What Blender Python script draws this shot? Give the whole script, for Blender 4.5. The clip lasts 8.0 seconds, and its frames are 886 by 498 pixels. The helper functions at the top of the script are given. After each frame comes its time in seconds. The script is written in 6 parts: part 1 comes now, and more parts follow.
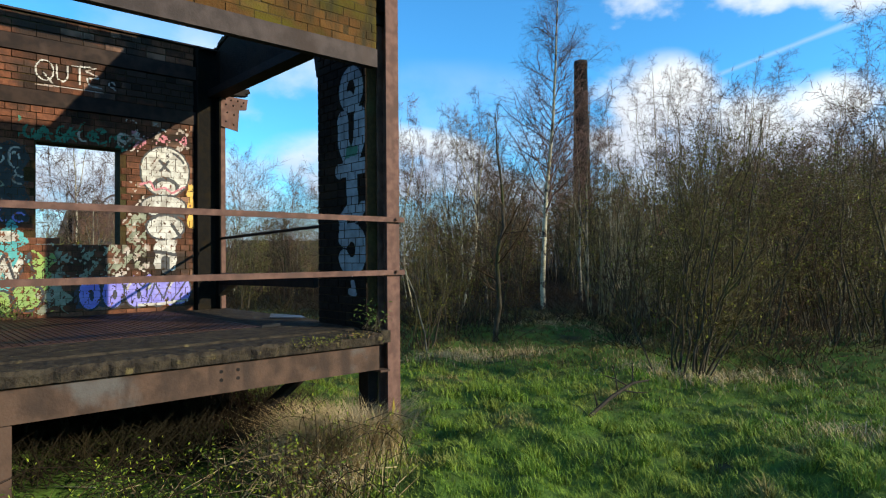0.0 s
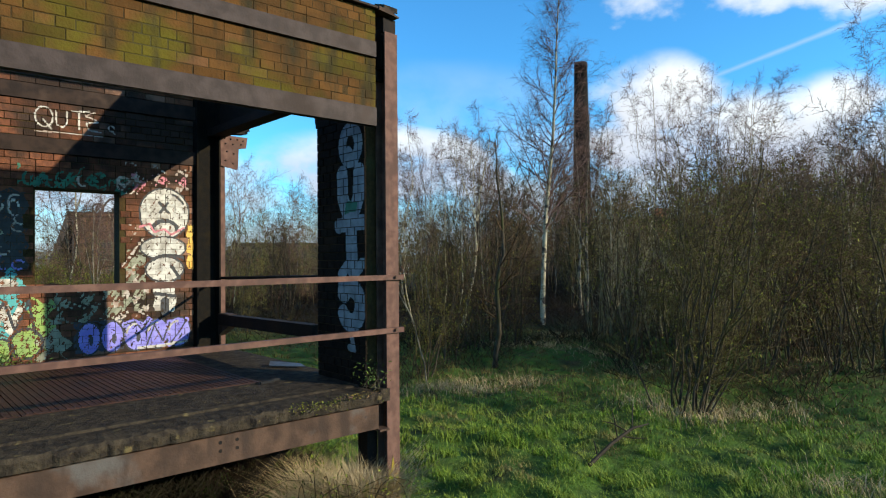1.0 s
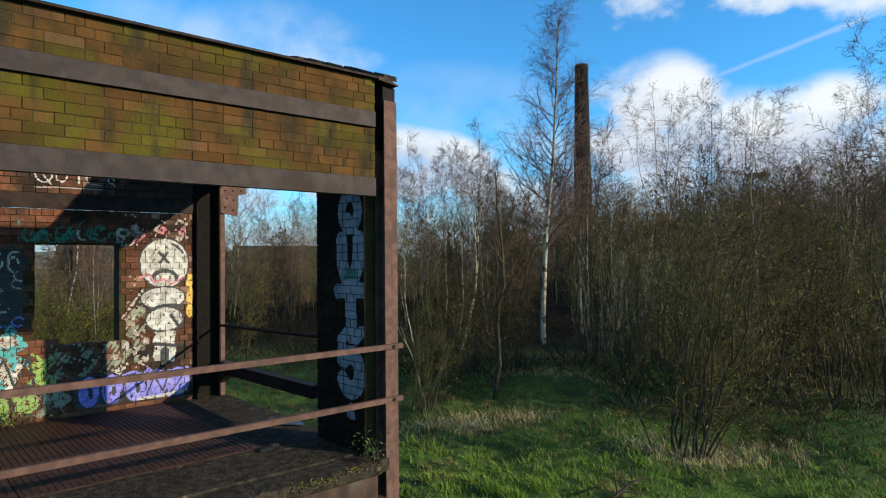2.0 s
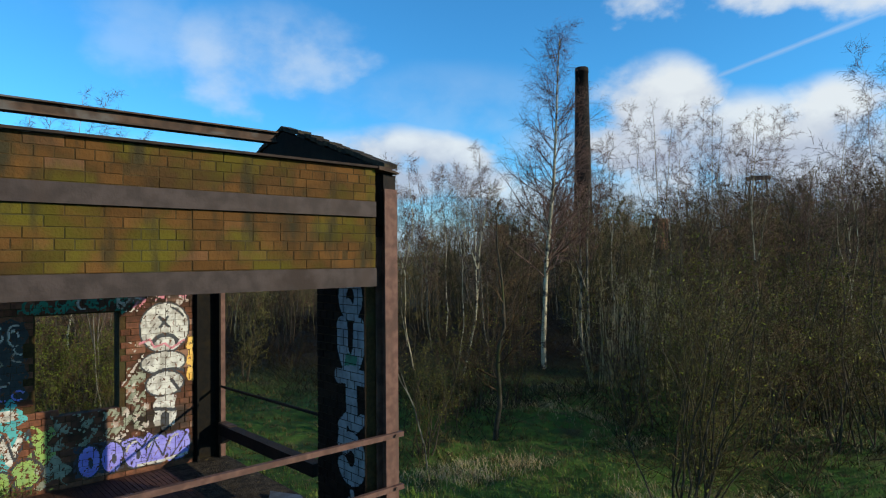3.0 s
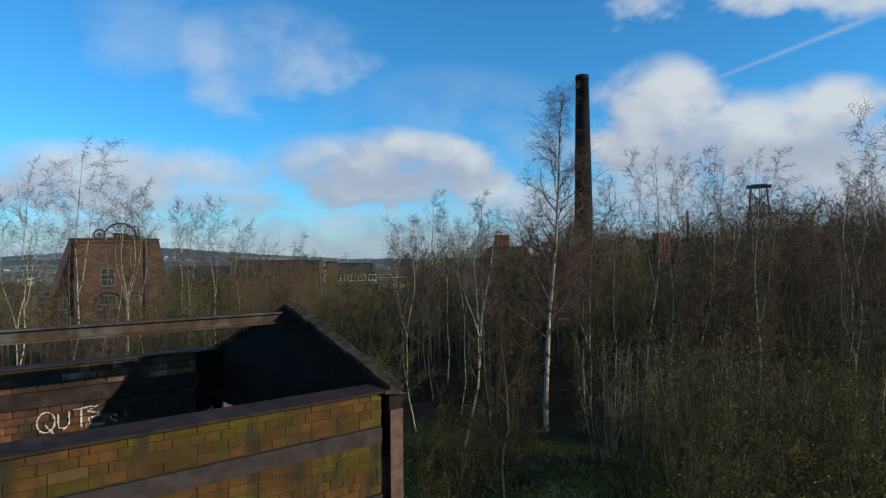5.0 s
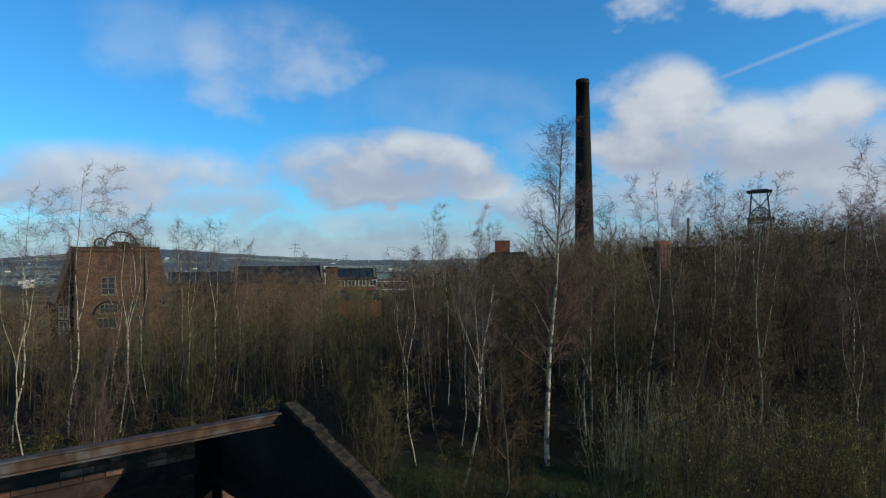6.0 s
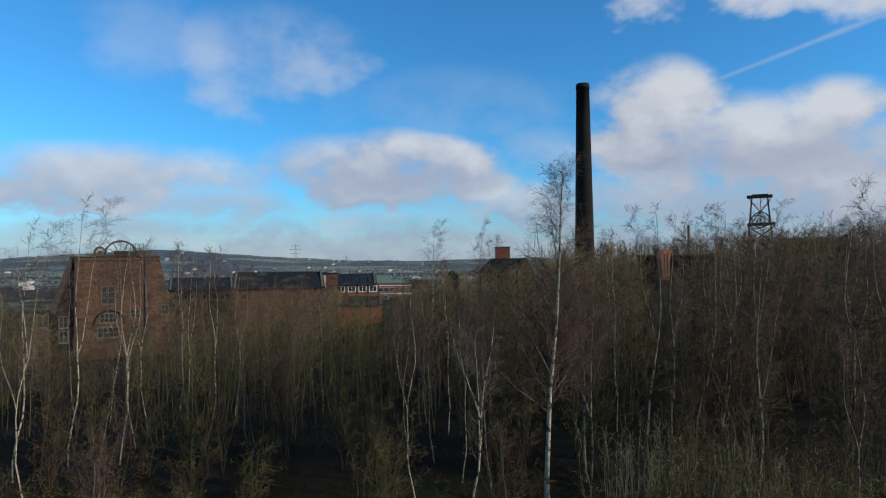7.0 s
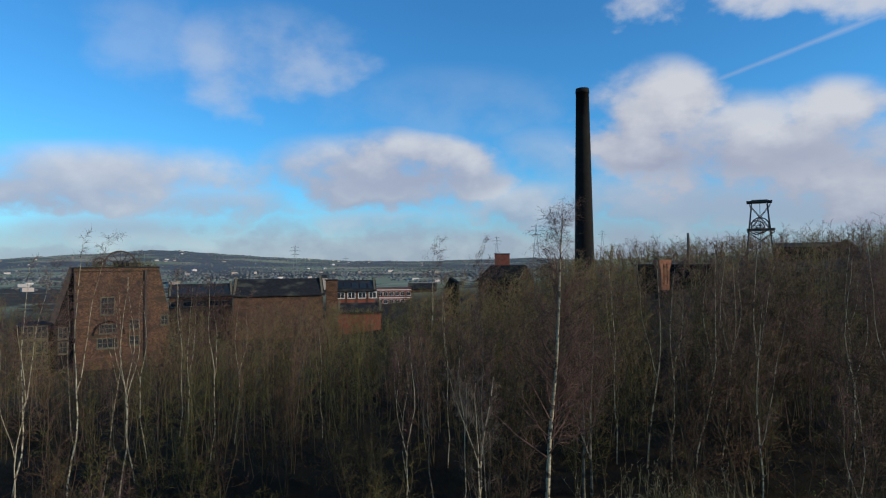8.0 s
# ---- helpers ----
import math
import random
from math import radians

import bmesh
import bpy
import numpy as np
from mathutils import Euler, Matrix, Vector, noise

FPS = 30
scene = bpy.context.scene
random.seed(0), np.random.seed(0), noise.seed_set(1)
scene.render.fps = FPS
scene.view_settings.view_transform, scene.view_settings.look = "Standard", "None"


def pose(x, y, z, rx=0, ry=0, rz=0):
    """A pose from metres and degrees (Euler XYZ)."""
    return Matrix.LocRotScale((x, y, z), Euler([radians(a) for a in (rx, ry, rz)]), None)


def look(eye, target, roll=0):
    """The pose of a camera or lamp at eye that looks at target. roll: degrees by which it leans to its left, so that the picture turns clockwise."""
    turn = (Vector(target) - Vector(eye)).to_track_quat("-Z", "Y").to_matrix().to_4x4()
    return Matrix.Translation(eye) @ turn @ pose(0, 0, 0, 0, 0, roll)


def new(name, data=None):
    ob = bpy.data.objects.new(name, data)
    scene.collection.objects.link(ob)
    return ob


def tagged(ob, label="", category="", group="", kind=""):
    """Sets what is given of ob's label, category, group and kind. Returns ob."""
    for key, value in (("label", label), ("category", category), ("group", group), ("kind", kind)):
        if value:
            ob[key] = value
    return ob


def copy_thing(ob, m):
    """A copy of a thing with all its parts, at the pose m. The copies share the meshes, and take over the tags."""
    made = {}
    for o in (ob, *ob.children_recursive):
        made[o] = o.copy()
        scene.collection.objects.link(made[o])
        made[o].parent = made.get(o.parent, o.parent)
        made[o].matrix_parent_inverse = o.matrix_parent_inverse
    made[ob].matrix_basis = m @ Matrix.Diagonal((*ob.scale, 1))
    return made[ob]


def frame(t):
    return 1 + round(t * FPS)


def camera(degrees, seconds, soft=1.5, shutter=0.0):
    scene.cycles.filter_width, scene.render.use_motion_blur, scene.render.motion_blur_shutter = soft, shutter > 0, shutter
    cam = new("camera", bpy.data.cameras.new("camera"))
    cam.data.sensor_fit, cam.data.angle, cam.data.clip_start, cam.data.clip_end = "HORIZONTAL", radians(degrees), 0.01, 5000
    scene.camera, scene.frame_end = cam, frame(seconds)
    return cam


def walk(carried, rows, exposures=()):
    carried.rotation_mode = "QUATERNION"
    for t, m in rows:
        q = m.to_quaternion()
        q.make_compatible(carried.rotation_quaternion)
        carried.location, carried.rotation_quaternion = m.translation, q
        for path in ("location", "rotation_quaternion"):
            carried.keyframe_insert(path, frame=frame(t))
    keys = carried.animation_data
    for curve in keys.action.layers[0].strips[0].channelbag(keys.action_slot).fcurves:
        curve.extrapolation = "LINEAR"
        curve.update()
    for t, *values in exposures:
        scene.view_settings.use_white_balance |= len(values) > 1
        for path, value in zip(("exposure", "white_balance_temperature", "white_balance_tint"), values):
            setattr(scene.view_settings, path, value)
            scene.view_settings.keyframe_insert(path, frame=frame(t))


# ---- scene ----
cam = camera(73.5, 8.0, soft=1.15)
LEAN = 0.46
# seconds, eye x, y, z, yaw, pitch
PATH_ROWS = [
    (0.0, -3.286, -4.044, 1.530, -44.34, 0.74),
    (0.5, -3.288, -4.046, 1.769, -44.34, 0.74),
    (1.0, -3.280, -4.052, 2.035, -44.33, 0.75),
    (1.5, -3.273, -4.062, 2.315, -44.29, 0.77),
    (3.0, -3.272, -4.070, 3.413, -44.24, 0.83),
    (3.5, -3.285, -4.068, 3.858, -44.23, 0.87),
    (4.0, -3.296, -4.051, 4.340, -44.24, 0.89),
    (4.5, -3.291, -4.036, 4.826, -44.23, 0.92),
    (5.0, -3.283, -4.026, 5.331, -44.21, 0.97),
    (6.5, -3.259, -4.022, 6.983, -44.15, 1.10),
    (7.0, -3.256, -4.023, 7.639, -44.15, 1.11),
    (7.5, -3.250, -4.028, 8.308, -44.16, 1.13),
    (8.0, -3.243, -4.036, 9.081, -44.18, 1.13),
]
EXPOSURES = [(0.0, 0.72, 6680, 5), (1.5, 0.64, 6650, 5), (3.5, 0.19, 6400, 4), (4.5, 0.04, 6300, 4), (6.5, -0.04, 6350, 7), (8.0, -0.08, 6400, 10)]
walk(cam, [(t, pose(x, y, z, 90 + p, LEAN, yaw)) for t, x, y, z, yaw, p in PATH_ROWS], EXPOSURES)

# ---- world and sun ----
SUN_EL, SUN_X, SUN_Y = 18.0, 0.46, -0.89      # the sun stands towards +x, -y, low
world = bpy.data.worlds.new("world")
scene.world = world
world.use_nodes = True


def sky():
    nt = world.node_tree
    nt.nodes.clear()
    N, L = nt.nodes.new, nt.links.new

    def val(sock, v):
        if isinstance(v, (int, float)):
            sock.default_value = v
        else:
            L(v, sock)

    def m(op, a, b=0.0, c=0.0, clamp=False):
        n = N("ShaderNodeMath")
        n.operation, n.use_clamp = op, clamp
        for s, v in zip(n.inputs, (a, b, c)):
            val(s, v)
        return n.outputs[0]

    out, bg = N("ShaderNodeOutputWorld"), N("ShaderNodeBackground")
    tex = N("ShaderNodeTexSky")
    tex.sky_type, tex.sun_disc = "NISHITA", False
    tex.sun_elevation = radians(SUN_EL)
    tex.sun_rotation = math.atan2(SUN_X, SUN_Y)
    tex.altitude, tex.air_density, tex.dust_density, tex.ozone_density = 100, 1.0, 0.1, 2.0
    tint = N("ShaderNodeMix")
    tint.data_type, tint.blend_type = "RGBA", "MULTIPLY"
    tint.inputs["Factor"].default_value = 1.0
    L(tex.outputs[0], tint.inputs["A"])
    tint.inputs["B"].default_value = SKY_TINT
    co = N("ShaderNodeTexCoord")
    turn = N("ShaderNodeMapping")
    turn.vector_type = "POINT"
    turn.inputs["Rotation"].default_value = (0, 0, radians(44.2))
    L(co.outputs["Generated"], turn.inputs["Vector"])
    big, fine = N("ShaderNodeTexNoise"), N("ShaderNodeTexNoise")
    stretch = N("ShaderNodeMapping")
    stretch.inputs["Scale"].default_value = (1, 1, 1.5)
    L(turn.outputs[0], stretch.inputs["Vector"])
    for n, s, d in ((big, 4.2, 6.0), (fine, 9.0, 9.0)):
        n.inputs["Scale"].default_value, n.inputs["Detail"].default_value = s, d
        n.inputs["Roughness"].default_value = 0.54
        L(stretch.outputs[0], n.inputs["Vector"])
    sep = N("ShaderNodeSeparateXYZ")
    L(turn.outputs[0], sep.inputs[0])
    ahead = m("MAXIMUM", sep.outputs[1], 0.02)
    u, v = m("DIVIDE", sep.outputs[0], ahead), m("DIVIDE", sep.outputs[2], ahead)
    across_sky = u
    wob = m("MULTIPLY_ADD", big.outputs[0], 0.34, -0.17)
    u, vw = m("ADD", u, wob), m("ADD", v, m("MULTIPLY_ADD", fine.outputs[0], 0.11, -0.055))
    grain = m("MULTIPLY_ADD", fine.outputs[0], 2.5, -1.25)

    def soft_step(src, lo, hi):
        n = N("ShaderNodeMapRange")
        n.interpolation_type = "SMOOTHSTEP"
        L(src, n.inputs["Value"])
        n.inputs["From Min"].default_value, n.inputs["From Max"].default_value = min(lo, hi), max(lo, hi)
        if hi < lo:
            n.inputs["To Min"].default_value, n.inputs["To Max"].default_value = 1.0, 0.0
        return n.outputs[0]

    # cloud banks: across, up, half width, half height, density, softness of the edge
    total, tone = None, None
    for cx, cy, a, b, k, soft in CLOUDS:
        dx, dy = m("DIVIDE", m("SUBTRACT", u, cx), a), m("DIVIDE", m("SUBTRACT", vw, cy), b)
        e = m("SUBTRACT", 1.0, m("ADD", m("MULTIPLY", dx, dx), m("MULTIPLY", dy, dy)))
        e = m("MULTIPLY", soft_step(m("ADD", m("MAXIMUM", e, -1.5), grain), 0.0, soft), k)
        if total is None:
            total, tone = e, m("MULTIPLY", dy, e)
        else:
            total, tone = m("MAXIMUM", total, e), m("ADD", tone, m("MULTIPLY", dy, e))
    front = m("GREATER_THAN", sep.outputs[1], 0.25)
    rest = soft_step(m("ADD", m("MULTIPLY_ADD", big.outputs[0], 4.0, -2.2), grain), -0.35, 0.95)      # the sky away from these banks
    cover = m("ADD", m("MULTIPLY", total, front), m("MULTIPLY", rest, m("SUBTRACT", 1.0, front)))
    trail = m("ABSOLUTE", m("SUBTRACT", m("SUBTRACT", v, 0.302), m("MULTIPLY", m("SUBTRACT", across_sky, 0.465), 0.385)))
    trail = m("SUBTRACT", 1.0, m("DIVIDE", trail, m("MULTIPLY_ADD", fine.outputs[0], 0.014, 0.001)), clamp=True)
    trail = m("MULTIPLY", trail, m("MULTIPLY", m("GREATER_THAN", across_sky, 0.45), front))
    veil = soft_step(m("MULTIPLY_ADD", grain, 0.05, v), 0.105, 0.015)
    cover = m("MAXIMUM", cover, m("MULTIPLY", veil, 0.9))
    cov = m("MAXIMUM", m("MULTIPLY", cover, 0.94), m("MULTIPLY", trail, 0.28))
    lit = N("ShaderNodeValToRGB")
    lit.color_ramp.elements[0].position, lit.color_ramp.elements[1].position = 0.40, 0.74
    lit.color_ramp.elements[0].color, lit.color_ramp.elements[1].color = CLOUD_DARK, CLOUD_LIGHT
    L(m("ADD", m("ADD", m("MULTIPLY", fine.outputs[0], 0.5), m("MULTIPLY", v, 0.9)), m("MULTIPLY_ADD", tone, 0.16, 0.14)), lit.inputs[0])
    mix = N("ShaderNodeMix")
    mix.data_type = "RGBA"
    L(cov, mix.inputs["Factor"])
    L(tint.outputs["Result"], mix.inputs["A"])
    L(lit.outputs[0], mix.inputs["B"])
    L(mix.outputs["Result"], bg.inputs["Color"])
    bg.inputs["Strength"].default_value = SKY_STRENGTH
    L(bg.outputs[0], out.inputs[0])


SKY_STRENGTH = 0.111
SKY_TINT = (0.43, 1.17, 1.70, 1)
CLOUD_DARK, CLOUD_LIGHT = (3.3, 3.5, 4.5, 1), (6.1, 6.2, 6.5, 1)
CLOUDS = [
    (0.37, 0.245, 0.155, 0.110, 1.0, 0.8), (0.62, 0.17, 0.46, 0.12, 1.0, 0.9), (0.68, 0.235, 0.17, 0.085, 1.0, 0.8), (0.51, 0.21, 0.20, 0.085, 0.95, 0.9),
    (0.45, 0.08, 0.62, 0.085, 0.85, 1.0), (-0.14, 0.15, 0.29, 0.075, 0.95, 1.0), (-0.055, 0.18, 0.16, 0.055, 0.95, 0.9), (-0.64, 0.135, 0.40, 0.085, 0.95, 1.0),
    (-0.40, 0.09, 0.24, 0.05, 0.85, 1.1), (-0.32, 0.345, 0.19, 0.11, 0.50, 1.3), (-0.54, 0.385, 0.17, 0.12, 0.24, 1.3), (0.0, 0.265, 0.28, 0.08, 0.18, 1.3),
    (0.56, 0.455, 0.33, 0.065, 0.85, 1.1), (-0.12, 0.055, 0.22, 0.045, 0.75, 1.1), (0.12, 0.09, 0.14, 0.055, 0.85, 1.0), (-0.55, 0.05, 0.42, 0.055, 0.85, 1.1),
    (0.17, 0.17, 0.10, 0.07, 0.4, 1.2), (-0.36, 0.0, 0.9, 0.06, 0.9, 1.1), (0.2, 0.0, 1.3, 0.075, 0.9, 1.1)]
sky()
sun = new("sun", bpy.data.lights.new("sun", "SUN"))
sun.data.energy, sun.data.angle, sun.data.color = 4.4, radians(0.6), (1.0, 0.89, 0.70)
s_h = math.cos(radians(SUN_EL))
sun.matrix_world = look((SUN_X * s_h * 50, SUN_Y * s_h * 50, math.sin(radians(SUN_EL)) * 50), (0, 0, 0))

# ---- materials ----
def material(name, a, b, scale=8.0, rough=0.8, metal=0.0, bump=0.3, bump_scale=None, stain=None, stain_scale=1.5, stain_at=(0.5, 0.7), spread=None, vary=0.0, stretch=(1, 1, 1), island=0.0, streak=None):
    """Two colours mixed by fine noise, a stain at a larger scale, relief, and a random lightness for each piece."""
    mt = bpy.data.materials.new(name)
    mt.use_nodes = True
    nt = mt.node_tree
    N, L = nt.nodes.new, nt.links.new
    bs = nt.nodes["Principled BSDF"]
    bs.inputs["Roughness"].default_value, bs.inputs["Metallic"].default_value = rough, metal
    bs.inputs["Specular IOR Level"].default_value = 0.12 if rough > 0.6 else 0.4
    geo = N("ShaderNodeNewGeometry")
    mp = N("ShaderNodeMapping")
    mp.inputs["Scale"].default_value = stretch
    L(geo.outputs["Position"], mp.inputs["Vector"])

    def noise_node(s, d=5.0):
        n = N("ShaderNodeTexNoise")
        n.inputs["Scale"].default_value, n.inputs["Detail"].default_value = s, d
        L(mp.outputs[0], n.inputs["Vector"])
        return n.outputs[0]

    def mixed(fac, x, y, kind="MIX"):
        n = N("ShaderNodeMix")
        n.data_type, n.blend_type = "RGBA", kind
        for key, v in (("Factor", fac), ("A", x), ("B", y)):
            s = n.inputs[key]
            if hasattr(v, "links"):
                L(v, s)
            elif key == "Factor":
                s.default_value = v
            else:
                s.default_value = (*v, 1)
        return n.outputs["Result"]

    def ramp(src, lo, hi):
        n = N("ShaderNodeMapRange")
        n.interpolation_type = "SMOOTHSTEP"
        L(src, n.inputs["Value"])
        n.inputs["From Min"].default_value, n.inputs["From Max"].default_value = lo, hi
        return n.outputs[0]

    col = mixed(ramp(noise_node(scale), 0.35, 0.65), a, b)
    if spread:                                   # a third colour for some of the pieces
        info = N("ShaderNodeObjectInfo")
        col = mixed(ramp(info.outputs["Random"], spread[1], spread[1] + 0.1), col, spread[0])
    if stain:
        col = mixed(ramp(noise_node(stain_scale, 7.0), *stain_at), col, stain)
    if streak:                                   # dirt that has run down
        run = N("ShaderNodeMapping")
        run.inputs["Scale"].default_value = (1, 1, 0.22)
        L(geo.outputs["Position"], run.inputs["Vector"])
        sn = N("ShaderNodeTexNoise")
        sn.inputs["Scale"].default_value, sn.inputs["Detail"].default_value = 6.0, 6.0
        L(run.outputs[0], sn.inputs["Vector"])
        col = mixed(ramp(sn.outputs[0], 0.50, 0.70), col, streak)
    if vary or island:
        info = N("ShaderNodeObjectInfo")
        src = geo.outputs["Random Per Island"] if island else info.outputs["Random"]
        k = island or vary
        n = N("ShaderNodeMapRange")
        L(src, n.inputs["Value"])
        n.inputs["To Min"].default_value, n.inputs["To Max"].default_value = 1 - k, 1 + k
        hsv = N("ShaderNodeHueSaturation")
        L(n.outputs[0], hsv.inputs["Value"])
        L(col, hsv.inputs["Color"])
        col = hsv.outputs[0]
    L(col, bs.inputs["Base Color"])
    if bump:
        bp = N("ShaderNodeBump")
        bp.inputs["Strength"].default_value, bp.inputs["Distance"].default_value = bump, 0.02
        L(noise_node(bump_scale or scale * 3), bp.inputs["Height"])
        L(bp.outputs[0], bs.inputs["Normal"])
    return mt


M = {}
M["brick_moss"] = material("brick_moss", (0.094, 0.043, 0.012), (0.046, 0.024, 0.009), 4, 0.9, 0, 0.4, 50, stain=(0.074, 0.058, 0.007), stain_scale=2.0, stain_at=(0.45, 0.66), spread=((0.115, 0.056, 0.038), 0.94), vary=0.20, streak=(0.028, 0.022, 0.011))
M["brick_red"] = material("brick_red", (0.145, 0.056, 0.030), (0.075, 0.034, 0.021), 9, 0.9, 0, 0.6, 60, stain=(0.034, 0.024, 0.019), stain_scale=2.1, stain_at=(0.46, 0.62), spread=((0.19, 0.10, 0.065), 0.82), vary=0.35)
M["brick_red_stuff"] = material("brick_red_joined", (0.155, 0.060, 0.032), (0.095, 0.040, 0.024), 18, 0.9, 0, 0.5, 60, stain=(0.04, 0.026, 0.02), stain_scale=1.3, stain_at=(0.48, 0.66), island=0.3)
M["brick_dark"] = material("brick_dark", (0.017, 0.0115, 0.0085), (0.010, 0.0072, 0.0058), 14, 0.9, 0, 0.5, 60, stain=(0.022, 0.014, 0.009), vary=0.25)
M["mortar"] = material("mortar", (0.056, 0.034, 0.013), (0.036, 0.023, 0.010), 25, 0.95, 0, 0.6, 70, stain=(0.050, 0.045, 0.018), stain_scale=2)
M["rust"] = material("rusted_steel", (0.082, 0.048, 0.033), (0.042, 0.026, 0.019), 7, 0.72, 0.15, 0.14, 60, stain=(0.088, 0.078, 0.072), stain_scale=2.4, stain_at=(0.54, 0.66), streak=(0.040, 0.026, 0.020))
M["rust_grey"] = material("weathered_steel", (0.050, 0.036, 0.033), (0.032, 0.023, 0.021), 9, 0.62, 0.15, 0.10, 60, stain=(0.028, 0.018, 0.015), stain_scale=3.0, stain_at=(0.54, 0.70), streak=(0.040, 0.027, 0.023))
M["rust_pink"] = material("red_lead_steel", (0.135, 0.072, 0.055), (0.088, 0.046, 0.036), 12, 0.72, 0.1, 0.12, 80, stain=(0.075, 0.042, 0.033), stain_scale=3.0, stain_at=(0.50, 0.68), streak=(0.080, 0.046, 0.036))
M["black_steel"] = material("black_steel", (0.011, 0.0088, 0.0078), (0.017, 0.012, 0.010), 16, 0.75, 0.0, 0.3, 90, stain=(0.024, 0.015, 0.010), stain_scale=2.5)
M["rust_dark"] = material("dark_rusted_steel", (0.036, 0.023, 0.018), (0.020, 0.014, 0.012), 9, 0.75, 0.1, 0.15, 60, stain=(0.052, 0.034, 0.026), stain_scale=3.0, stain_at=(0.56, 0.70))
M["concrete"] = material("mossy_concrete", (0.046, 0.035, 0.023), (0.018, 0.014, 0.011), 14, 0.92, 0, 0.7, 45, stain=(0.105, 0.080, 0.036), stain_scale=9, stain_at=(0.62, 0.72))
M["deck_plate"] = material("rusted_deck_plate", (0.066, 0.031, 0.021), (0.040, 0.020, 0.015), 11, 0.62, 0.15, 0.3, 60, stain=(0.032, 0.022, 0.020), stain_scale=1.4, stain_at=(0.5, 0.7))
M["ground_near"] = material("meadow_soil", (0.062, 0.112, 0.017), (0.042, 0.068, 0.014), 5.0, 0.95, 0, 1.0, 26, stain=(0.048, 0.043, 0.017), stain_scale=1.2, stain_at=(0.55, 0.72))
M["grass"] = material("grass_blades", (0.128, 0.205, 0.022), (0.170, 0.212, 0.034), 1.2, 0.65, 0, 0, stain=(0.18, 0.145, 0.055), stain_scale=1.0, stain_at=(0.53, 0.70), island=0.16)
M["birch_grey"] = material("grey_birch_bark", (0.20, 0.175, 0.13), (0.11, 0.096, 0.07), 5, 0.8, 0, 0.3, 20, stain=(0.05, 0.045, 0.035), stain_scale=3.2, stain_at=(0.5, 0.62), stretch=(1, 1, 1.5))
M["rough_grass"] = material("rough_winter_grass", (0.084, 0.080, 0.019), (0.118, 0.096, 0.034), 0.9, 0.75, 0, 0, stain=(0.135, 0.10, 0.045), stain_scale=0.7, stain_at=(0.50, 0.66), island=0.2)
M["twig_pale"] = material("pale_dead_twigs", (0.17, 0.135, 0.105), (0.10, 0.078, 0.062), 2, 0.85, 0, 0, vary=0.2)
M["twig_shoot"] = material("pale_willow_shoots", (0.25, 0.215, 0.13), (0.12, 0.105, 0.06), 2, 0.85, 0, 0, vary=0.35, island=0.35)
M["dead_wood"] = material("dead_wood", (0.035, 0.028, 0.02), (0.02, 0.017, 0.013), 9, 0.9, 0, 0.4, 40)
M["dry_grass"] = material("dry_grass", (0.42, 0.32, 0.18), (0.27, 0.20, 0.10), 3, 0.8, 0, 0, island=0.35)
M["bramble"] = material("bramble_leaves", (0.050, 0.080, 0.011), (0.23, 0.27, 0.024), 4, 0.7, 0, 0, stain=(0.07, 0.05, 0.025), stain_scale=2, stain_at=(0.56, 0.70), island=0.5)
M["leaf"] = material("young_leaves", (0.165, 0.160, 0.022), (0.095, 0.102, 0.016), 3, 0.75, 0, 0, island=0.4)
M["leaf_shrub"] = material("shrub_leaves", (0.105, 0.118, 0.014), (0.052, 0.062, 0.010), 2, 0.75, 0, 0, stain=(0.05, 0.04, 0.015), stain_scale=0.8, island=0.5)
M["leaf_willow"] = material("willow_leaves", (0.115, 0.125, 0.040), (0.078, 0.085, 0.030), 1, 0.7, 0, 0, vary=0.3, island=0.35)
M["ivy"] = material("ivy_leaves", (0.05, 0.085, 0.020), (0.09, 0.115, 0.022), 4, 0.7, 0, 0, island=0.4)
M["birch_bark"] = material("birch_bark", (0.40, 0.345, 0.24), (0.23, 0.195, 0.125), 5, 0.8, 0, 0.3, 20, stain=(0.06, 0.05, 0.04), stain_scale=3.6, stain_at=(0.52, 0.61), stretch=(1, 1, 1.5))
M["bark"] = material("grey_bark", (0.072, 0.058, 0.040), (0.034, 0.027, 0.019), 8, 0.9, 0, 0.5, 30, stain=(0.050, 0.050, 0.018), stain_scale=2.0, stretch=(2, 2, 0.7))
M["twig_birch"] = material("birch_twigs", (0.120, 0.070, 0.056), (0.064, 0.040, 0.033), 2, 0.8, 0, 0, vary=0.25, island=0.4)
M["twig_scrub"] = material("scrub_twigs", (0.092, 0.058, 0.034), (0.040, 0.027, 0.017), 1.5, 0.85, 0, 0, spread=((0.062, 0.050, 0.021), 0.6), island=0.4)
M["twig_bush"] = material("bush_twigs", (0.084, 0.050, 0.024), (0.038, 0.025, 0.012), 1.5, 0.85, 0, 0, spread=((0.066, 0.054, 0.018), 0.6), island=0.5)
M["twig_willow"] = material("willow_twigs", (0.105, 0.088, 0.029), (0.048, 0.042, 0.016), 1.5, 0.8, 0, 0, spread=((0.078, 0.046, 0.027), 0.7), island=0.4)
M["twig_far"] = material("far_wood_twigs", (0.160, 0.108, 0.062), (0.112, 0.108, 0.038), 0.13, 0.9, 0, 0, stain=(0.105, 0.062, 0.046), stain_scale=0.06, stain_at=(0.48, 0.6), island=0.2)
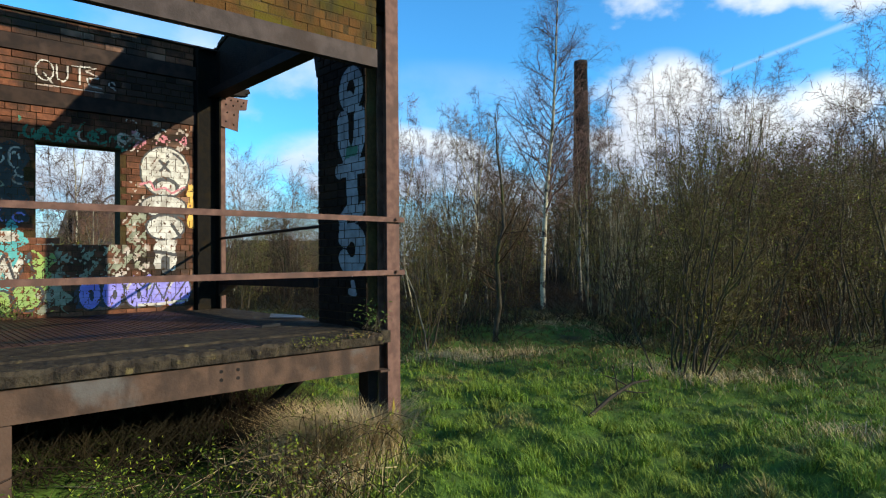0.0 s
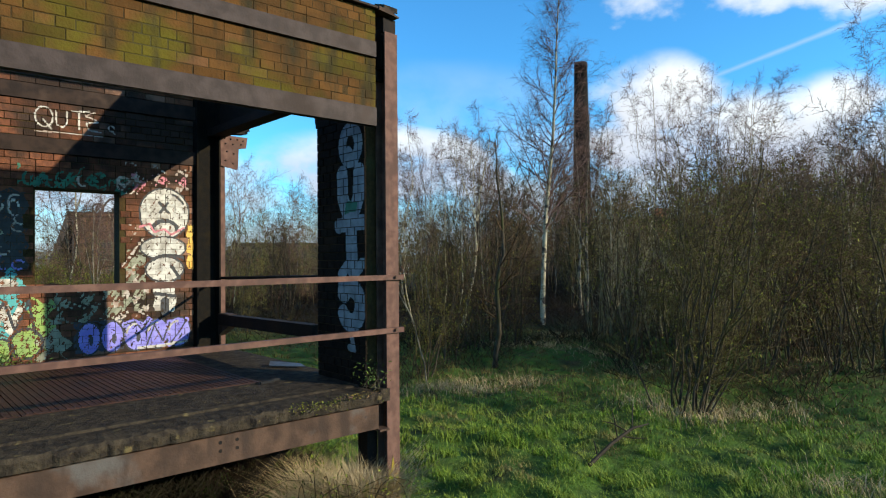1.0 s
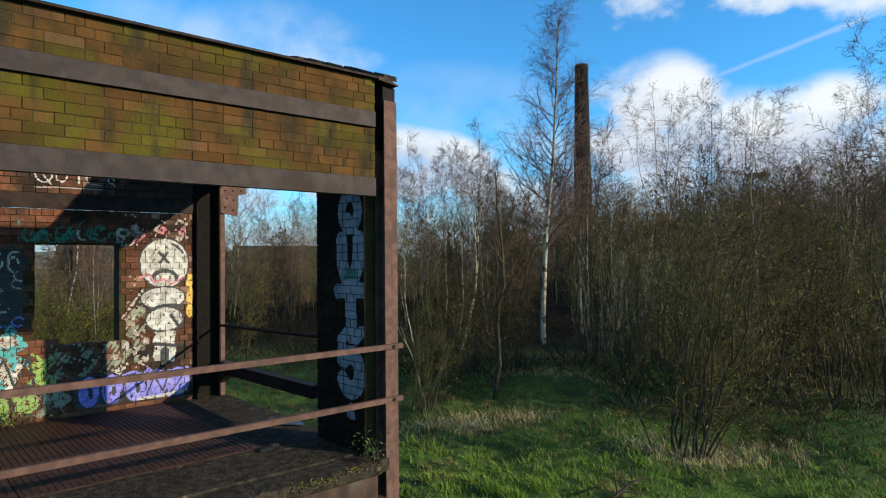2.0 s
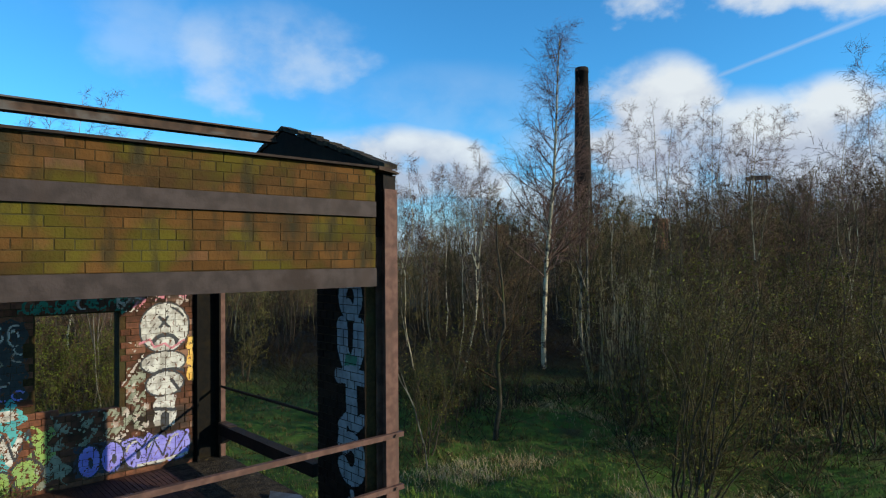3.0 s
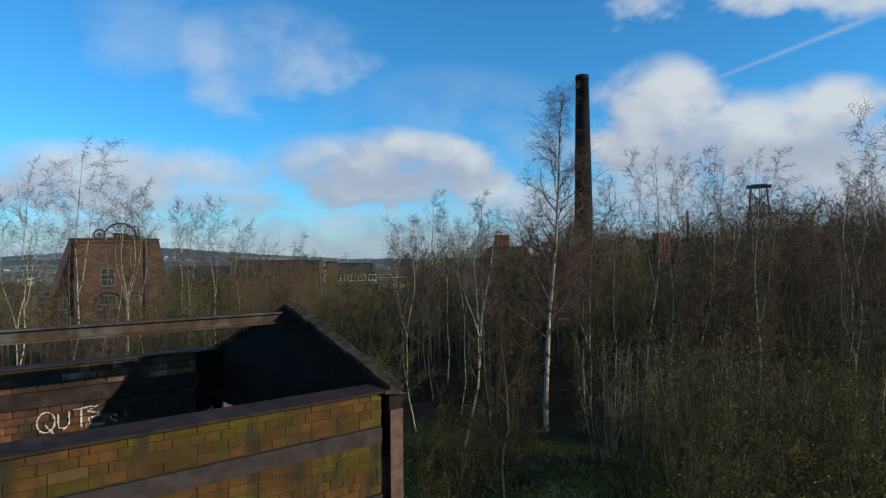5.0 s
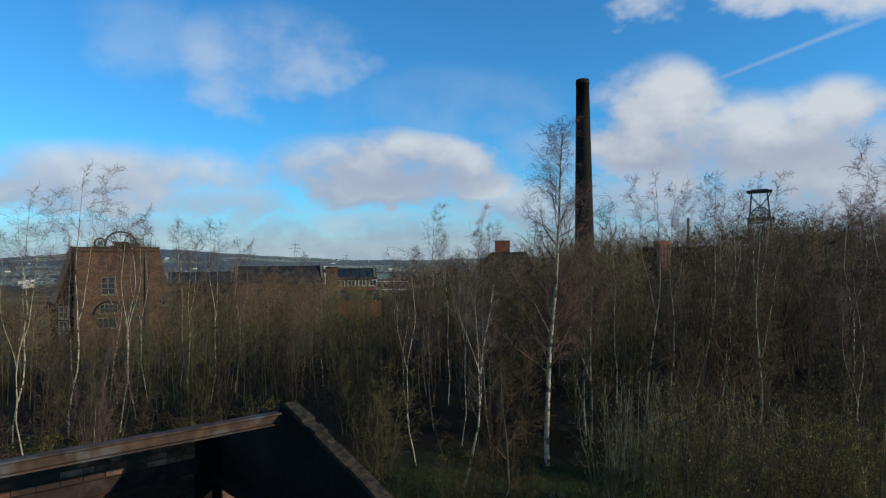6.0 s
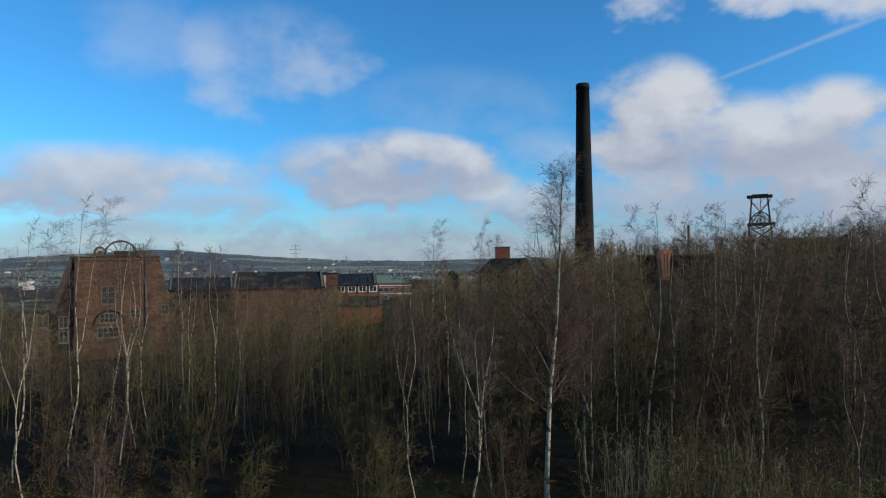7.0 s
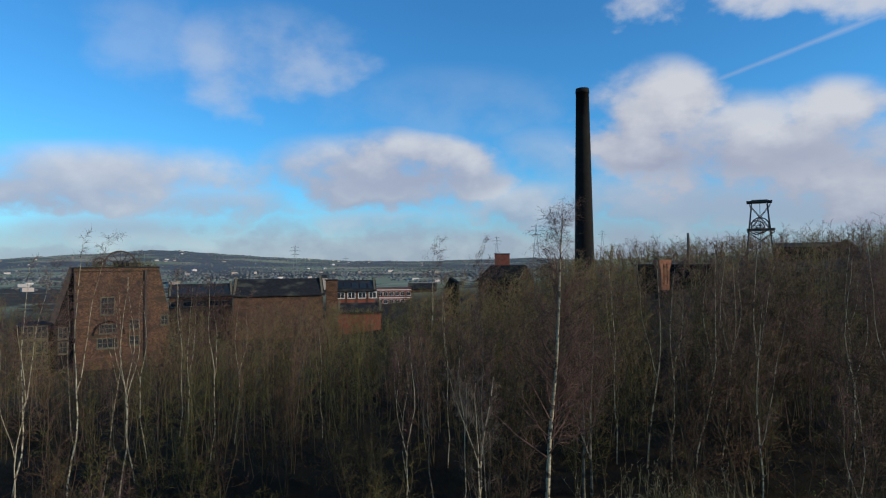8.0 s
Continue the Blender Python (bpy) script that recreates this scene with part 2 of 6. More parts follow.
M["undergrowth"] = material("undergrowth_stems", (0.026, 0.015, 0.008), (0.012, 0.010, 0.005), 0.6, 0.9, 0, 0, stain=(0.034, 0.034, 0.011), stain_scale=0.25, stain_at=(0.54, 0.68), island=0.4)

M["paint_white"] = material("white_spray_paint", (0.56, 0.53, 0.48), (0.30, 0.27, 0.235), 11, 0.65, 0, 0.3, 60)
M["paint_black"] = material("black_spray_paint", (0.018, 0.018, 0.022), (0.03, 0.03, 0.034), 14, 0.55, 0, 0.2, 60)
M["paint_navy"] = material("navy_spray_paint", (0.02, 0.024, 0.045), (0.035, 0.035, 0.05), 9, 0.55, 0, 0.2, 60)
M["paint_violet"] = material("violet_spray_paint", (0.17, 0.15, 0.52), (0.24, 0.22, 0.58), 10, 0.6, 0, 0.2, 60)
M["paint_teal"] = material("teal_spray_paint", (0.045, 0.24, 0.26), (0.07, 0.32, 0.32), 8, 0.6, 0, 0.2, 60)
M["paint_lime"] = material("lime_spray_paint", (0.24, 0.34, 0.07), (0.18, 0.27, 0.08), 8, 0.6, 0, 0.2, 60)
M["paint_sage"] = material("faded_sage_paint", (0.27, 0.27, 0.20), (0.17, 0.18, 0.13), 12, 0.75, 0, 0.3, 60, stain=(0.10, 0.08, 0.06), stain_scale=6)
M["paint_pale"] = material("worn_pale_paint", (0.46, 0.41, 0.36), (0.30, 0.22, 0.18), 14, 0.75, 0, 0.3, 60)
M["paint_orange"] = material("orange_spray_paint", (0.60, 0.30, 0.06), (0.66, 0.40, 0.10), 8, 0.65, 0, 0.2, 60)
M["paint_pink"] = material("pink_spray_paint", (0.55, 0.20, 0.24), (0.42, 0.15, 0.17), 14, 0.65, 0, 0.2, 60)
M["paint_green"] = material("dark_green_spray_paint", (0.02, 0.11, 0.07), (0.03, 0.17, 0.11), 9, 0.6, 0, 0.2, 60)
M["paint_blue_grey"] = material("blue_grey_spray_paint", (0.25, 0.30, 0.35), (0.15, 0.185, 0.22), 9, 0.6, 0, 0.2, 60)
M["lichen"] = material("yellow_lichen", (0.26, 0.20, 0.03), (0.15, 0.115, 0.03), 18, 0.9, 0, 0.4, 60, stain=(0.16, 0.09, 0.06), stain_scale=7, stain_at=(0.45, 0.6))
M["slate"] = material("slate_roof", (0.022, 0.022, 0.023), (0.014, 0.014, 0.015), 1.5, 0.85, 0, 0.2, 9, stain=(0.06, 0.06, 0.045), stain_scale=0.3)
M["slate_wet"] = material("skylight_glass", (0.02, 0.03, 0.04), (0.014, 0.02, 0.026), 2, 0.7, 0, 0, vary=0.2)
M["far_brick"] = material("aged_brick", (0.155, 0.082, 0.050), (0.044, 0.028, 0.020), 4.5, 0.9, 0, 0.5, 9, stain=(0.055, 0.038, 0.027), stain_scale=0.6, stain_at=(0.46, 0.66), stretch=(1, 1, 2.6))
M["far_brick_red"] = material("red_brick", (0.24, 0.075, 0.048), (0.18, 0.06, 0.04), 1.5, 0.9, 0, 0.3, 9)
M["far_brick_orange"] = material("orange_brick", (0.34, 0.15, 0.085), (0.24, 0.10, 0.06), 1.4, 0.9, 0, 0.3, 9)
# serves sooty brickwork, and the wing that is coloured as if in shade
M["soot_shade_brick"] = material("sooty_brick", (0.016, 0.0138, 0.0122), (0.011, 0.0096, 0.0088), 0.9, 0.9, 0, 0.4, 9, stain=(0.022, 0.017, 0.014), stain_scale=0.25)
M["white_paint"] = material("white_painted_trim", (0.72, 0.71, 0.68), (0.58, 0.57, 0.54), 2, 0.6, 0, 0.1)
M["stone_trim"] = material("pale_stone", (0.14, 0.12, 0.08), (0.09, 0.08, 0.055), 3, 0.85, 0, 0.3)
M["dark_glass"] = material("dark_window_glass", (0.02, 0.024, 0.028), (0.03, 0.034, 0.038), 2, 0.15, 0, 0)
M["iron"] = material("old_iron", (0.045, 0.038, 0.034), (0.07, 0.05, 0.04), 2, 0.6, 0.3, 0.2)
M["pylon_steel"] = material("galvanised_steel", (0.22, 0.23, 0.25), (0.16, 0.17, 0.19), 1, 0.5, 0.3, 0)
M["sheet"] = material("dull_grey_sheet", (0.10, 0.11, 0.13), (0.06, 0.065, 0.075), 9, 0.5, 0.4, 0.2)
# far hedges: the haze of distance is put into this blue-grey colour
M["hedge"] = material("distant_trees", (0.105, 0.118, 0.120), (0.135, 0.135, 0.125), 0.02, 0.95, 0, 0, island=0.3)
M["house_white"] = material("rendered_houses", (0.42, 0.40, 0.38), (0.28, 0.21, 0.18), 0.004, 0.8, 0, 0, island=0.3)


def ground_material():
    """Meadow near by, a patchwork of fields and woods far off, with haze put into the far colours."""
    mt = M["ground_near"]
    nt = mt.node_tree
    N, L = nt.nodes.new, nt.links.new
    bs = nt.nodes["Principled BSDF"]
    near = bs.inputs["Base Color"].links[0].from_socket
    geo = N("ShaderNodeNewGeometry")
    cell = N("ShaderNodeTexVoronoi")
    cell.inputs["Scale"].default_value = 0.0042
    wood = N("ShaderNodeTexNoise")
    wood.inputs["Scale"].default_value, wood.inputs["Detail"].default_value = 0.0022, 8.0
    L(geo.outputs["Position"], cell.inputs["Vector"])
    L(geo.outputs["Position"], wood.inputs["Vector"])
    ramp = N("ShaderNodeValToRGB")
    ramp.color_ramp.interpolation = "CONSTANT"
    # field colours are paled and greyed to carry the haze
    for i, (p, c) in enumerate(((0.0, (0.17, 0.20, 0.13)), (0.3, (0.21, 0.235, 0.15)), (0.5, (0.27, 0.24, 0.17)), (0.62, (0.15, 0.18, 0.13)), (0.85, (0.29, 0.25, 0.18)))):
        e = ramp.color_ramp.elements[i] if i < 2 else ramp.color_ramp.elements.new(p)
        e.position, e.color = p, (*c, 1)
    sep = N("ShaderNodeSeparateColor")
    L(cell.outputs["Color"], sep.inputs[0])
    L(sep.outputs[0], ramp.inputs[0])

    def mix(fac, a, b):
        n = N("ShaderNodeMix")
        n.data_type = "RGBA"
        L(fac, n.inputs["Factor"])
        L(a, n.inputs["A"])
        if isinstance(b, tuple):
            n.inputs["B"].default_value = (*b, 1)
        else:
            L(b, n.inputs["B"])
        return n.outputs["Result"]

    def step(src, lo, hi):
        n = N("ShaderNodeMapRange")
        n.interpolation_type = "SMOOTHSTEP"
        L(src, n.inputs["Value"])
        n.inputs["From Min"].default_value, n.inputs["From Max"].default_value = lo, hi
        return n.outputs[0]

    ln = N("ShaderNodeVectorMath")
    ln.operation = "LENGTH"
    L(geo.outputs["Position"], ln.inputs[0])
    speck = N("ShaderNodeTexNoise")
    speck.inputs["Scale"].default_value, speck.inputs["Detail"].default_value = 0.06, 6.0
    L(geo.outputs["Position"], speck.inputs["Vector"])
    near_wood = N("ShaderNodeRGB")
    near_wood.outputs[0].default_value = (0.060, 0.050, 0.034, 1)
    # woods fade to blue-grey with distance, a haze painted into the colour
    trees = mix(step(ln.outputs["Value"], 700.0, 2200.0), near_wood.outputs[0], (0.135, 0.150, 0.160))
    shade = N("ShaderNodeMix")
    shade.data_type, shade.blend_type = "RGBA", "MULTIPLY"
    shade.inputs["Factor"].default_value = 0.7
    L(trees, shade.inputs["A"])
    L(speck.outputs[0], shade.inputs["B"])
    both = N("ShaderNodeMath")
    both.operation = "MULTIPLY_ADD"
    L(speck.outputs[0], both.inputs[0])
    both.inputs[1].default_value = 0.25
    L(wood.outputs[0], both.inputs[2])
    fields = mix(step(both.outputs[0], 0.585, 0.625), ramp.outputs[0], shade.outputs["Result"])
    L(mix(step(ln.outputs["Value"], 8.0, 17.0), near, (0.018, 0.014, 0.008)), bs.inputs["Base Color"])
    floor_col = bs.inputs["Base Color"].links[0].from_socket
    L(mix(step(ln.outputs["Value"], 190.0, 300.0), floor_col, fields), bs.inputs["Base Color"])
    return mt


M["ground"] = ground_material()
M["near_black"] = material("sooty_steel", (0.006, 0.0055, 0.005), (0.010, 0.008, 0.006), 16, 0.9, 0, 0.3, 90, stain=(0.014, 0.010, 0.005), stain_scale=4)

# ---- mesh tools ----
class Build:
    """Collects corners and faces of one mesh."""

    def __init__(self):
        self.v, self.f = [], []

    def add(self, verts, faces):
        o = len(self.v)
        self.v += [tuple(p) for p in verts]
        self.f += [tuple(o + i for i in q) for q in faces]
        return self

    def box(self, x0, x1, y0, y1, z0, z1):
        return self.add([(x0, y0, z0), (x1, y0, z0), (x1, y1, z0), (x0, y1, z0), (x0, y0, z1), (x1, y0, z1), (x1, y1, z1), (x0, y1, z1)],
                        [(0, 3, 2, 1), (4, 5, 6, 7), (0, 1, 5, 4), (1, 2, 6, 5), (2, 3, 7, 6), (3, 0, 4, 7)])

    def extrude(self, outline, axis, a, b):
        """A closed outline of (p, q) pairs, drawn along axis from a to b. Pairs are (y, z), (x, z) or (x, y)."""
        n = len(outline)

        def at(p, q, s):
            return ((s, p, q), (p, s, q), (p, q, s))["xyz".index(axis)]
        vs = [at(p, q, a) for p, q in outline] + [at(p, q, b) for p, q in outline]
        fs = [(i, (i + 1) % n, n + (i + 1) % n, n + i) for i in range(n)]
        return self.add(vs, fs + [tuple(range(n - 1, -1, -1)), tuple(range(n, 2 * n))])

    def tube(self, pts, radii, n=6, cap=True):
        pts = [Vector(p) for p in pts]
        radii = radii if isinstance(radii, (list, tuple)) else [radii] * len(pts)
        vs, fs = [], []
        for i, p in enumerate(pts):
            d = (pts[min(i + 1, len(pts) - 1)] - pts[max(i - 1, 0)]).normalized()
            a = d.orthogonal().normalized() if abs(d.z) > 0.95 else d.cross(Vector((0, 0, 1))).normalized()
            b = d.cross(a)
            vs += [p + radii[i] * (math.cos(2 * math.pi * k / n) * a + math.sin(2 * math.pi * k / n) * b) for k in range(n)]
        for i in range(len(pts) - 1):
            fs += [(i * n + k, i * n + (k + 1) % n, (i + 1) * n + (k + 1) % n, (i + 1) * n + k) for k in range(n)]
        if cap:
            fs += [tuple(range(n - 1, -1, -1)), tuple(range((len(pts) - 1) * n, len(pts) * n))]
        return self.add(vs, fs)

    def mesh(self, name, mat, smooth=False):
        me = bpy.data.meshes.new(name)
        me.from_pydata(self.v, [], self.f)
        bm = bmesh.new()
        bm.from_mesh(me)
        bmesh.ops.recalc_face_normals(bm, faces=bm.faces)
        bm.to_mesh(me)
        bm.free()
        me.materials.append(mat)
        if smooth:
            me.shade_smooth()
        return me


SKEWED = [False]


def skew(p):
    """The building stands a little out of square: its long walls run back towards the far end."""
    return (0.968 * p[0], p[1] - 0.082 * p[0], p[2]) if p[0] < 0 else tuple(p)


def part(name, b, mat, parent=None, label="", smooth=False):
    if SKEWED[0] and isinstance(b, Build):
        b.v = [skew(p) for p in b.v]
    ob = new(name, b.mesh(name, mat, smooth) if isinstance(b, Build) else b)
    ob.parent = parent
    return tagged(ob, label)


def thing(name, label, category, group="", kind="", at=(0, 0, 0)):
    ob = new(name)
    ob.location = at
    ob.empty_display_size = 0.2
    return tagged(ob, label, category, group, kind)


def raw_mesh(name, verts, faces, mat):
    """A mesh from whole arrays: verts n x 3, faces m x 3 or m x 4."""
    me = bpy.data.meshes.new(name)
    k = faces.shape[1]
    me.vertices.add(len(verts))
    me.vertices.foreach_set("co", np.ascontiguousarray(verts, dtype=np.float32).ravel())
    me.loops.add(faces.size)
    me.loops.foreach_set("vertex_index", np.ascontiguousarray(faces, dtype=np.int32).ravel())
    me.polygons.add(len(faces))
    me.polygons.foreach_set("loop_start", np.arange(0, faces.size, k, dtype=np.int32))
    me.polygons.foreach_set("loop_total", np.full(len(faces), k, dtype=np.int32))
    me.update(calc_edges=True)
    me.materials.append(mat)
    return me


def frames_of(d):
    """Two unit vectors across each row of d."""
    d = d / (np.linalg.norm(d, axis=1, keepdims=True) + 1e-9)
    ref = np.where(np.abs(d[:, 2:3]) > 0.9, np.array([[1.0, 0, 0]]), np.array([[0, 0, 1.0]]))
    a = np.cross(d, ref)
    a /= np.linalg.norm(a, axis=1, keepdims=True) + 1e-9
    return a, np.cross(d, a)


def spikes(p0, p1, r):
    """Three-sided pointed twigs."""
    a, b = frames_of(p1 - p0)
    ang = np.arange(3) * 2 * math.pi / 3
    ring = a[:, None] * np.cos(ang)[None, :, None] + b[:, None] * np.sin(ang)[None, :, None]
    v = np.concatenate([p0[:, None] + ring * r[:, None, None], p1[:, None]], 1)
    f = np.array([[0, 1, 3], [1, 2, 3], [2, 0, 3]])[None] + (np.arange(len(p0)) * 4)[:, None, None]
    return v.reshape(-1, 3), f.reshape(-1, 3)


def join(*sets):
    """Several (verts, faces) pairs as one, as triangles."""
    vs, fs, o = [], [], 0
    for v, f in sets:
        if f.shape[1] == 4:
            f = np.concatenate([f[:, [0, 1, 2]], f[:, [0, 2, 3]]])
        vs.append(v)
        fs.append(f + o)
        o += len(v)
    return np.concatenate(vs), np.concatenate(fs)


def vines(P, R, n):
    """Joined tapered tubes along many polylines P (m, k + 1, 3), as (verts, faces)."""
    m, k = P.shape[0], P.shape[1] - 1
    d = np.concatenate([P[:, 1:2] - P[:, :1], P[:, 2:] - P[:, :-2], P[:, -1:] - P[:, -2:-1]], 1) if k > 1 else np.repeat(P[:, 1:] - P[:, :1], 2, 1)
    a, b = frames_of(d.reshape(-1, 3))
    a, b = a.reshape(P.shape), b.reshape(P.shape)
    ang = np.arange(n) * 2 * math.pi / n
    ring = a[:, :, None] * np.cos(ang)[None, None, :, None] + b[:, :, None] * np.sin(ang)[None, None, :, None]
    v = P[:, :, None] + ring * R[:, :, None, None]
    i, j = np.meshgrid(np.arange(k), np.arange(n), indexing="ij")
    q = np.stack([i * n + j, i * n + (j + 1) % n, (i + 1) * n + (j + 1) % n, (i + 1) * n + j], -1).reshape(-1, 4)
    f = q[None] + (np.arange(m) * (k + 1) * n)[:, None, None]
    return v.reshape(-1, 3), f.reshape(-1, 4)


def smooth01(x):
    x = np.clip(x, 0, 1)
    return x * x * (3 - 2 * x)


HEAD = radians(45.8)                      # the way the place is looked at, from the x axis
EYE_X, EYE_Y = -3.27, -4.04


def rel(x, y):
    """Distance from the viewpoint and bearing to the right of the view, in degrees."""
    dx, dy = np.asarray(x) - EYE_X, np.asarray(y) - EYE_Y
    return np.hypot(dx, dy), np.degrees(HEAD - np.arctan2(dy, dx))


def spot(bearing, dist):
    a = HEAD - radians(bearing)
    return EYE_X + dist * math.cos(a), EYE_Y + dist * math.sin(a)


def px(p):
    """Bearing of a column of the picture."""
    return math.degrees(math.atan((p - 784) / 1050.0))


def height(x, y):
    """The ground's height."""
    x, y = np.asarray(x, float), np.asarray(y, float)
    d, th = rel(x, y)
    rise = np.interp(th, [-180, -60, -35, -10, 0, 10, 22, 35, 60, 120, 180], [-4, -7, -7, -6.5, -4, 1.0, 5, 8.5, 10, 0, -4])
    z = -0.17 + rise * smooth01((d - 18) / 110.0)
    z = z + 6.5 * smooth01((d - 150) / 200.0) * smooth01((th - 9) / 6.0) * smooth01((75 - th) / 30.0) * (1 - smooth01((d - 335) / 150.0))
    far = np.interp(th, [-180, -37, -33, -27, -24, -20, -15, -10, -6, -3, 5, 12, 180], [36, 38, 52, 84, 84, 58, 36, 16, 8, 6, 14, 24, 36])
    z = z + (-18 - z) * smooth01((d - 330) / 450.0) * np.interp(th, [0, 8, 14], [1, 0.75, 0.6])
    z = z + (far + 2 * np.sin(th * 0.9) + 1.5 * np.sin(th * 2.3) + 18) * smooth01((d - 1500) / 2600.0) * np.interp(th, [8, 14], [1, 0.3])
    for i in range(9):                    # uneven ground: waves of many lengths and directions
        k, w = 0.55 * 1.37 ** i, 1.1 + 2.39996 * i
        p = x * math.cos(w) + y * math.sin(w)
        q = y * math.cos(w) - x * math.sin(w)
        z = z + 0.058 / (1 + 0.3 * i) * np.sin(k * p + 1.7 * np.sin(0.61 * k * q + i) + 2.1 * i) * (d < (80 if i < 5 else 40))
    p, q = 0.83 * x + 0.56 * y, 0.83 * y - 0.56 * x
    tuft = np.sin(6.3 * p + 2.2 * np.sin(2.9 * q)) * np.sin(5.6 * q + 2.0 * np.sin(3.7 * p + 1.0)) + 0.7 * np.sin(10.7 * q + 1.8 * np.sin(6.1 * p)) * np.sin(9.1 * p + 0.5)
    z = z + 0.052 * np.clip(tuft, -0.3, 1.3) * smooth01((17 - d) / 4.0)
    return z

# ---- ground ----
def ground_sheet():
    rings = np.concatenate([np.linspace(0.0, 16, 131), np.geomspace(16.4, 4800, 110)])
    angs = np.linspace(0, 2 * math.pi, 241)[:-1]
    R, A = np.meshgrid(rings, angs, indexing="ij")
    X, Y = EYE_X + 0.6 + R * np.cos(A), EYE_Y + 0.4 + R * np.sin(A)
    v = np.stack([X, Y, height(X, Y)], -1).reshape(-1, 3)
    n, m = len(rings), len(angs)
    i, j = np.meshgrid(np.arange(n - 1), np.arange(m), indexing="ij")
    k = (j + 1) % m
    f = np.stack([i * m + j, (i + 1) * m + j, (i + 1) * m + k, i * m + k], -1).reshape(-1, 4)
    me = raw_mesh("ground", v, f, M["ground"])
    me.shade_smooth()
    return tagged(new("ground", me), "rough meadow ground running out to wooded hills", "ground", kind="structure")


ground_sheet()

# ---- the brick and steel building ----
SKEWED[0] = True
LEFT = -4.3                     # where its far bay ends
DEPTH = 3.43                    # inner face of the rear wall
shell = tagged(new("building_shell"), "derelict open brick and steel colliery building", "building", kind="structure")


def channel(x0, x1, y, z0, z1, out=-1, t=0.012, w=0.07):
    """A rolled steel channel along x with its web towards out."""
    s = out
    return Build().extrude([(y, z0), (y, z1), (y - s * w, z1), (y - s * w, z1 - t), (y - s * t, z1 - t), (y - s * t, z0 + t), (y - s * w, z0 + t), (y - s * w, z0)], "x", x0, x1)


def h_column(x, y, z0, z1, w=0.13, d=0.14, t=0.014, along="x"):
    """A rolled H column; its flanges face along."""
    a, b = w / 2, d / 2
    o = [(-b, -a), (-b + t, -a), (-b + t, -t / 2), (b - t, -t / 2), (b - t, -a), (b, -a), (b, a), (b - t, a), (b - t, t / 2), (-b + t, t / 2), (-b + t, a), (-b, a)]
    o = [(x + p, y + q) if along == "x" else (x + q, y + p) for p, q in o]
    return Build().extrude(o, "z", z0, z1)


BRICK_MESHES = {}


def brick_mesh(length, mat_key, depth=0.10, course=0.069):
    """One brick with worn edges, its outer face on y = 0 towards -y, centred on x and z."""
    key = (round(length, 3), mat_key, course)
    if key not in BRICK_MESHES:
        l, h, c = length / 2, course / 2, 0.0035
        b = Build()
        b.add([(-l, c, -h), (l, c, -h), (l, c, h), (-l, c, h), (-l + c, 0, -h + c), (l - c, 0, -h + c), (l - c, 0, h - c), (-l + c, 0, h - c), (-l, depth, -h), (l, depth, -h), (l, depth, h), (-l, depth, h)],
              [(4, 5, 6, 7), (0, 1, 5, 4), (1, 2, 6, 5), (2, 3, 7, 6), (3, 0, 4, 7), (0, 8, 9, 1), (1, 9, 10, 2), (2, 10, 11, 3), (3, 11, 8, 0)])
        BRICK_MESHES[key] = b.mesh("brick", M[mat_key])
    return BRICK_MESHES[key]


def courses(a0, a1, z0, n, pitch, rng, header_rows=4):
    """Brick after brick along a wall: (middle, length, course number, middle height)."""
    for k in range(n):
        z = z0 + (k + 0.5) * pitch
        unit = 0.1125 if k % header_rows == 2 else 0.225
        x = a1 - (0.1125 if k % 2 else 0.0)
        if k % 2:
            yield a1 - 0.0525, 0.105, k, z
        elif unit < 0.2:
            x -= 0.056
            yield a1 - 0.0245, 0.049, k, z
        while x - unit > a0:
            if unit > 0.2 and rng.random() < 0.2:
                yield x - 0.05625, 0.105, k, z
                x -= 0.1125
                continue
            yield x - unit / 2, unit - 0.0075, k, z
            x -= unit
        if x - a0 > 0.03:                        # a cut brick at the end
            yield (x + a0) / 2, round(x - a0 - 0.0075, 2), k, z


def put_brick(mesh, m, parent):
    ob = new("brick", mesh)
    ob.parent = parent
    along = abs(m[0][0]) > 0.5
    turned = Matrix.Rotation(-0.0845, 4, "Z") if along else Matrix()
    ob.matrix_basis = Matrix.Translation(skew(m.translation)) @ turned @ m.to_3x3().to_4x4() @ Matrix.Diagonal((0.970 if along else 1, 1, 1, 1))
    return ob


